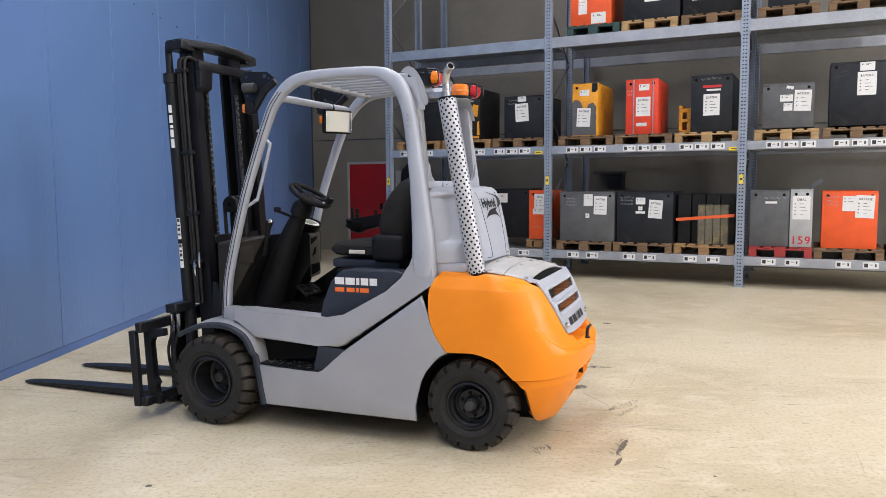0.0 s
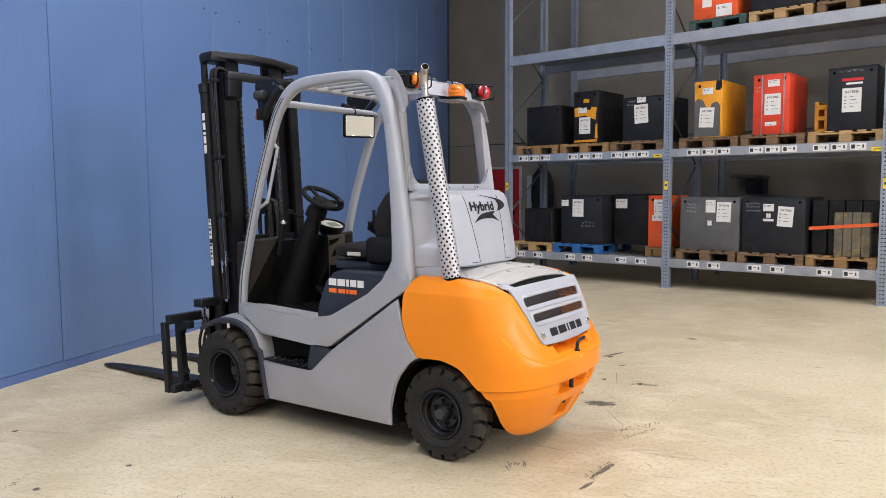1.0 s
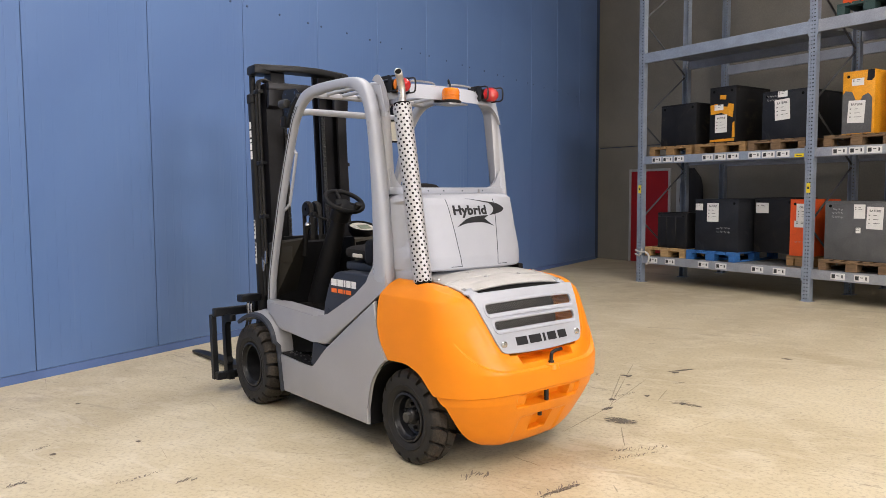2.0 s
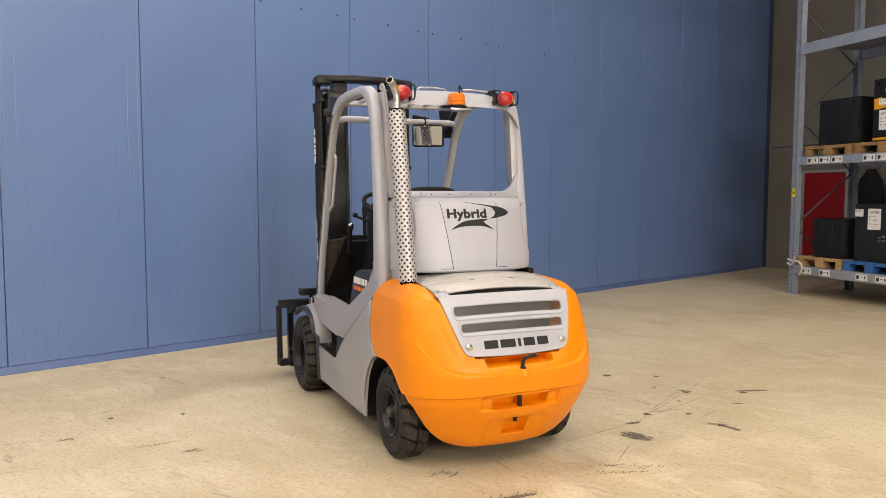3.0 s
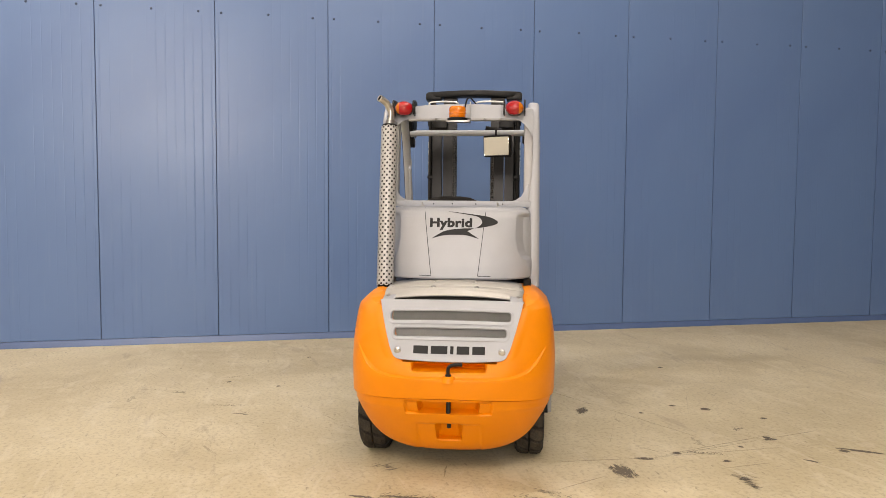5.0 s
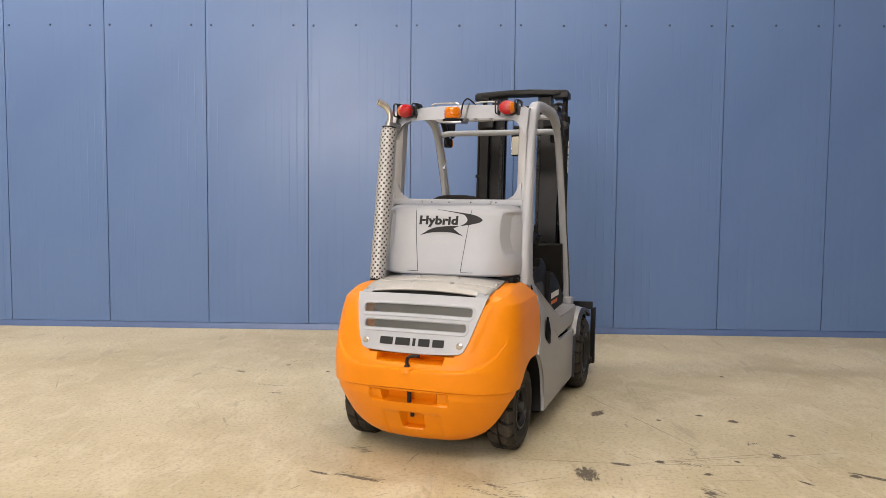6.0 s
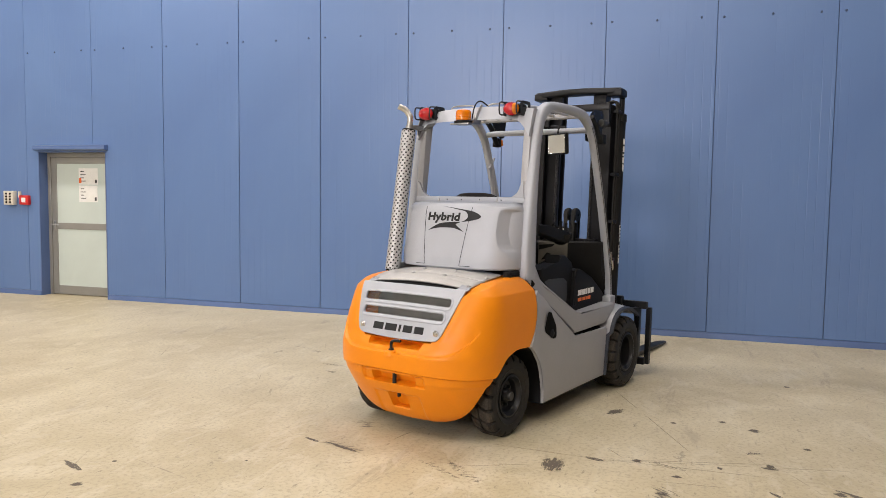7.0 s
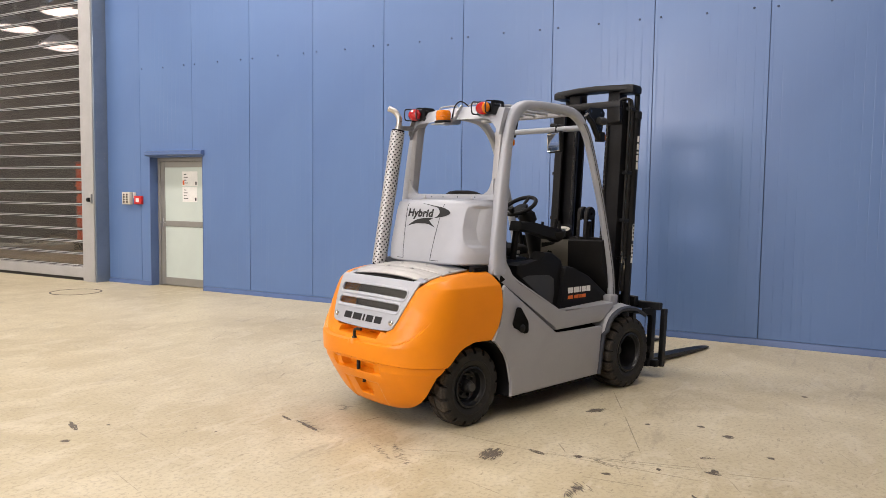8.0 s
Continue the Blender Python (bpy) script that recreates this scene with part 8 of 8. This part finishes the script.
for s in (-1, 1):
    bm = bmesh.new()
    rod(bm, (2.105, s * 0.362, 0.20), (2.105, s * 0.362, 2.22), 0.040, 20)
    revolve(bm, [(0.040, 2.17), (0.047, 2.175), (0.047, 2.235), (0.040, 2.24), (0.024, 2.242), (0.022, 2.41)], 20, "z", (2.105, s * 0.362, 0))
    cyl = part("lift_cylinder", bm, M_BLACK, truck, "black lift cylinder", TILT_M)
    for a, b in ((1.75, 1.81), (1.82, 1.87), (1.88, 1.90), (1.915, 1.965), (1.98, 2.03)):
        bm = bmesh.new()
        rows = [[(2.105 + 0.0412 * math.cos(t), s * (0.362 + 0.0412 * math.sin(t)), z) for t in (1.45, 1.65, 1.85, 2.05)] for z in (a, b)]
        rings(bm, rows, False, False)
        part("mark_bar", bm, M_WHITE, cyl)
    for a, b, mt in ((1.15, 1.29, M_PAPER), (0.96, 1.12, M_PAPER)):
        bm = bmesh.new()
        rows = [[(2.105 + 0.0412 * math.cos(t), s * (0.362 + 0.0412 * math.sin(t)), z) for t in (1.15, 1.4, 1.65, 1.9)] for z in (a, b)]
        rings(bm, rows, False, False)
        st = part("type_plate", bm, mt, cyl, "white data sticker")
        for k in range(4):
            bm = bmesh.new()
            z = b - 0.025 - 0.03 * k
            rows = [[(2.105 + 0.0418 * math.cos(t), s * (0.362 + 0.0418 * math.sin(t)), zz) for t in (1.3, 1.45, 1.6, 1.8)] for zz in (z, z + (0.012 if k % 2 else 0.02))]
            rings(bm, rows, False, False)
            part("print_bar", bm, M_INK, st)
    # hoses and pipe clips down the rail
    for j, (hx, hy) in enumerate(((2.035, 0.372), (2.012, 0.378), (1.985, 0.372))):
        bm = bmesh.new()
        tube(bm, smooth_path([(hx, s * hy, 0.72), (hx - 0.004, s * (hy + 0.004), 1.2), (hx, s * hy, 1.8), (hx - 0.005, s * hy, 2.25), (hx - 0.02, s * (hy - 0.03), 2.33), (hx - 0.04, s * (hy - 0.10), 2.30)], 5), 0.010, 8)
        part("hose", bm, M_RUBBER, mast)
    for z in (0.98, 1.30, 1.70, 2.23):
        bm = bmesh.new()
        box(bm, 1.965, 2.05, min(s * 0.345, s * 0.39), max(s * 0.345, s * 0.39), z, z + 0.03, 0.004)
        rod(bm, (2.0, s * 0.388, z + 0.015), (2.0, s * 0.396, z + 0.015), 0.008, 8)
        part("pipe_clip", bm, M_BLACK, mast)
    # hydraulic couplings
    for hx, hz in ((2.010, 0.905), (1.968, 0.957)):
        bm = bmesh.new()
        tube(bm, [(hx + 0.004, s * 0.386, hz), (hx + 0.003, s * 0.386, hz + 0.03), (hx + 0.001, s * 0.386, hz + 0.07), (hx, s * 0.386, hz + 0.10)], lambda f: 0.013 if 0.2 < f < 0.8 else 0.009, 8)
        part("coupling", bm, M_CHROME, mast)
    # lift chain
    for k in range(44):
        z = 0.40 + 0.040 * k
        if k == 0:
            bm = bmesh.new()
            box(bm, -0.011, 0.011, -0.010, -0.006, -0.018, 0.018, 0.003)
            box(bm, -0.011, 0.011, 0.006, 0.010, -0.018, 0.018, 0.003)
            rod(bm, (0, -0.011, -0.012), (0, 0.011, -0.012), 0.007, 8)
            rod(bm, (0, -0.011, 0.012), (0, 0.011, 0.012), 0.007, 8)
            link = finish("chain_link", bm, M_CHAIN) if s == -1 else link
        share("chain_link", link, mast, Matrix.Translation((1.982, s * 0.166, z)))
    # tilt cylinder and lower rail bracket
    bm = bmesh.new()
    rod(bm, (1.45, s * 0.30, 0.60), (1.72, s * 0.30, 0.58), 0.035, 14)
    rod(bm, (1.72, s * 0.30, 0.58), (1.88, s * 0.30, 0.57), 0.018, 12)
    part("tilt_cylinder", bm, M_BLACK, truck)
    bm = bmesh.new()
    prism(bm, [(1.76, 0.68), (1.86, 0.86), (1.88, 0.86), (1.90, 0.55), (1.78, 0.58)], "y", min(s * 0.33, s * 0.36), max(s * 0.33, s * 0.36), 0.006)
    part("mast_bracket", bm, M_BLACK, truck)
# hose reel loops in the middle of the mast
for y, rr in ((0.02, 0.055), (-0.05, 0.055)):
    bm = bmesh.new()
    revolve(bm, [(0.012, y - 0.022), (rr, y - 0.022), (rr, y - 0.016), (rr - 0.012, y - 0.012), (rr - 0.012, y + 0.012), (rr, y + 0.016), (rr, y + 0.022), (0.012, y + 0.022)], 24, "y", (1.96, 0, 1.36))
    part("hose_pulley", bm, M_BLACK, mast)
    for dy in (-0.010, 0.0, 0.010):
        bm = bmesh.new()
        tube(bm, smooth_path([(1.905, y + dy, 0.80), (1.905, y + dy, 1.33), (1.93, y + dy, 1.40), (1.96, y + dy, 1.415), (1.99, y + dy, 1.40), (2.015, y + dy, 1.33), (2.015, y + dy, 0.95)], 4), 0.007, 6)
        part("hose", bm, M_RUBBER, mast)
bm = bmesh.new()
rod(bm, (1.96, -0.02, 0.30), (1.96, -0.02, 1.30), 0.035, 16)
part("free_lift_cylinder", bm, M_BLACK, truck)

# -- fork carriage --
TILT_C = Matrix.Translation((2.0, 0, 0.60)) @ pose(0, 0, 0, 0, 3.0, 0) @ Matrix.Translation((-2.0, 0, -0.60))
bm = bmesh.new()
box(bm, 2.10, 2.16, -0.42, 0.42, 0.60, 0.68, 0.006)
carriage = part("fork_carriage", bm, M_BLACK, truck, "black fork carriage", TILT_C)
bm = bmesh.new()
box(bm, 2.10, 2.16, -0.42, 0.42, 0.12, 0.20, 0.006)
part("carriage_bar", bm, M_BLACK, carriage)
for s in (-1, 1):
    bm = bmesh.new()
    box(bm, 2.04, 2.10, min(s * 0.12, s * 0.19), max(s * 0.12, s * 0.19), 0.12, 0.70, 0.006)
    part("carriage_upright", bm, M_BLACK, carriage)
for z0, z1 in ((0.578, 0.642), (0.10, 0.16)):
    bm = bmesh.new()
    box(bm, 2.165, 2.215, -0.62, 0.715, z0, z1, 0.006)
    part("side_shift_bar", bm, M_BLACK, carriage)
for s, yo, yi in ((1, 0.70, 0.62), (-1, -0.62, -0.54)):
    bm = bmesh.new()
    box(bm, 2.218, 2.268, yo - 0.020, yo + 0.020, 0.10, 0.59, 0.004)
    part("end_plate", bm, M_BLACK, carriage)
    bm = bmesh.new()
    prism(bm, [(2.055, 0.592), (2.218, 0.592), (2.218, 0.10), (2.125, 0.10), (2.125, 0.15), (2.150, 0.17), (2.155, 0.215), (2.130, 0.235), (2.160, 0.27), (2.165, 0.50), (2.145, 0.535), (2.055, 0.545)], "y", yi - 0.022, yi + 0.022, 0.004)
    part("inner_plate", bm, M_BLACK, carriage)
bm = bmesh.new()
box(bm, 2.0, 2.09, 0.41, 0.57, 0.682, 0.738, 0.006)
part("valve_block", bm, M_BLACK, carriage)
for k in range(2):
    hx = 2.132 - 0.05 * k
    bm = bmesh.new()
    tube(bm, smooth_path([(hx, 0.46, 0.69), (hx + 0.004, 0.465, 0.55), (hx + 0.035, 0.48, 0.42), (hx + 0.01, 0.48, 0.27), (hx - 0.06, 0.44, 0.20)], 5), 0.010, 8)
    part("hose", bm, M_RUBBER, carriage)
    bm = bmesh.new()
    rod(bm, (hx + 0.004, 0.46, 0.54), (hx, 0.46, 0.66), 0.014, 8)
    part("coupling", bm, M_CHROME, carriage)
for s in (-1, 1):
    bm = bmesh.new()
    rows = []
    y = s * 0.274
    for x, w, z0, z1 in ((2.225, 0.06, 0.02, 0.60), (2.265, 0.06, 0.02, 0.60)):
        rows.append([(x, y - w, z0), (x, y + w, z0), (x, y + w, z1), (x, y - w, z1)])
    rings(bm, rows)
    rows = []
    for x, w, z0, z1 in ((2.225, 0.06, 0.018, 0.066), (2.6, 0.06, 0.018, 0.062), (3.2, 0.058, 0.014, 0.044), (3.55, 0.050, 0.012, 0.028), (3.66, 0.038, 0.012, 0.022), (3.70, 0.020, 0.013, 0.019)):
        rows.append([(x, y - w, z0), (x, y + w, z0), (x, y + w, z1), (x, y - w, z1)])
    rings(bm, rows)
    part("fork", bm, M_BLACK, truck, "tapered black steel fork arm")
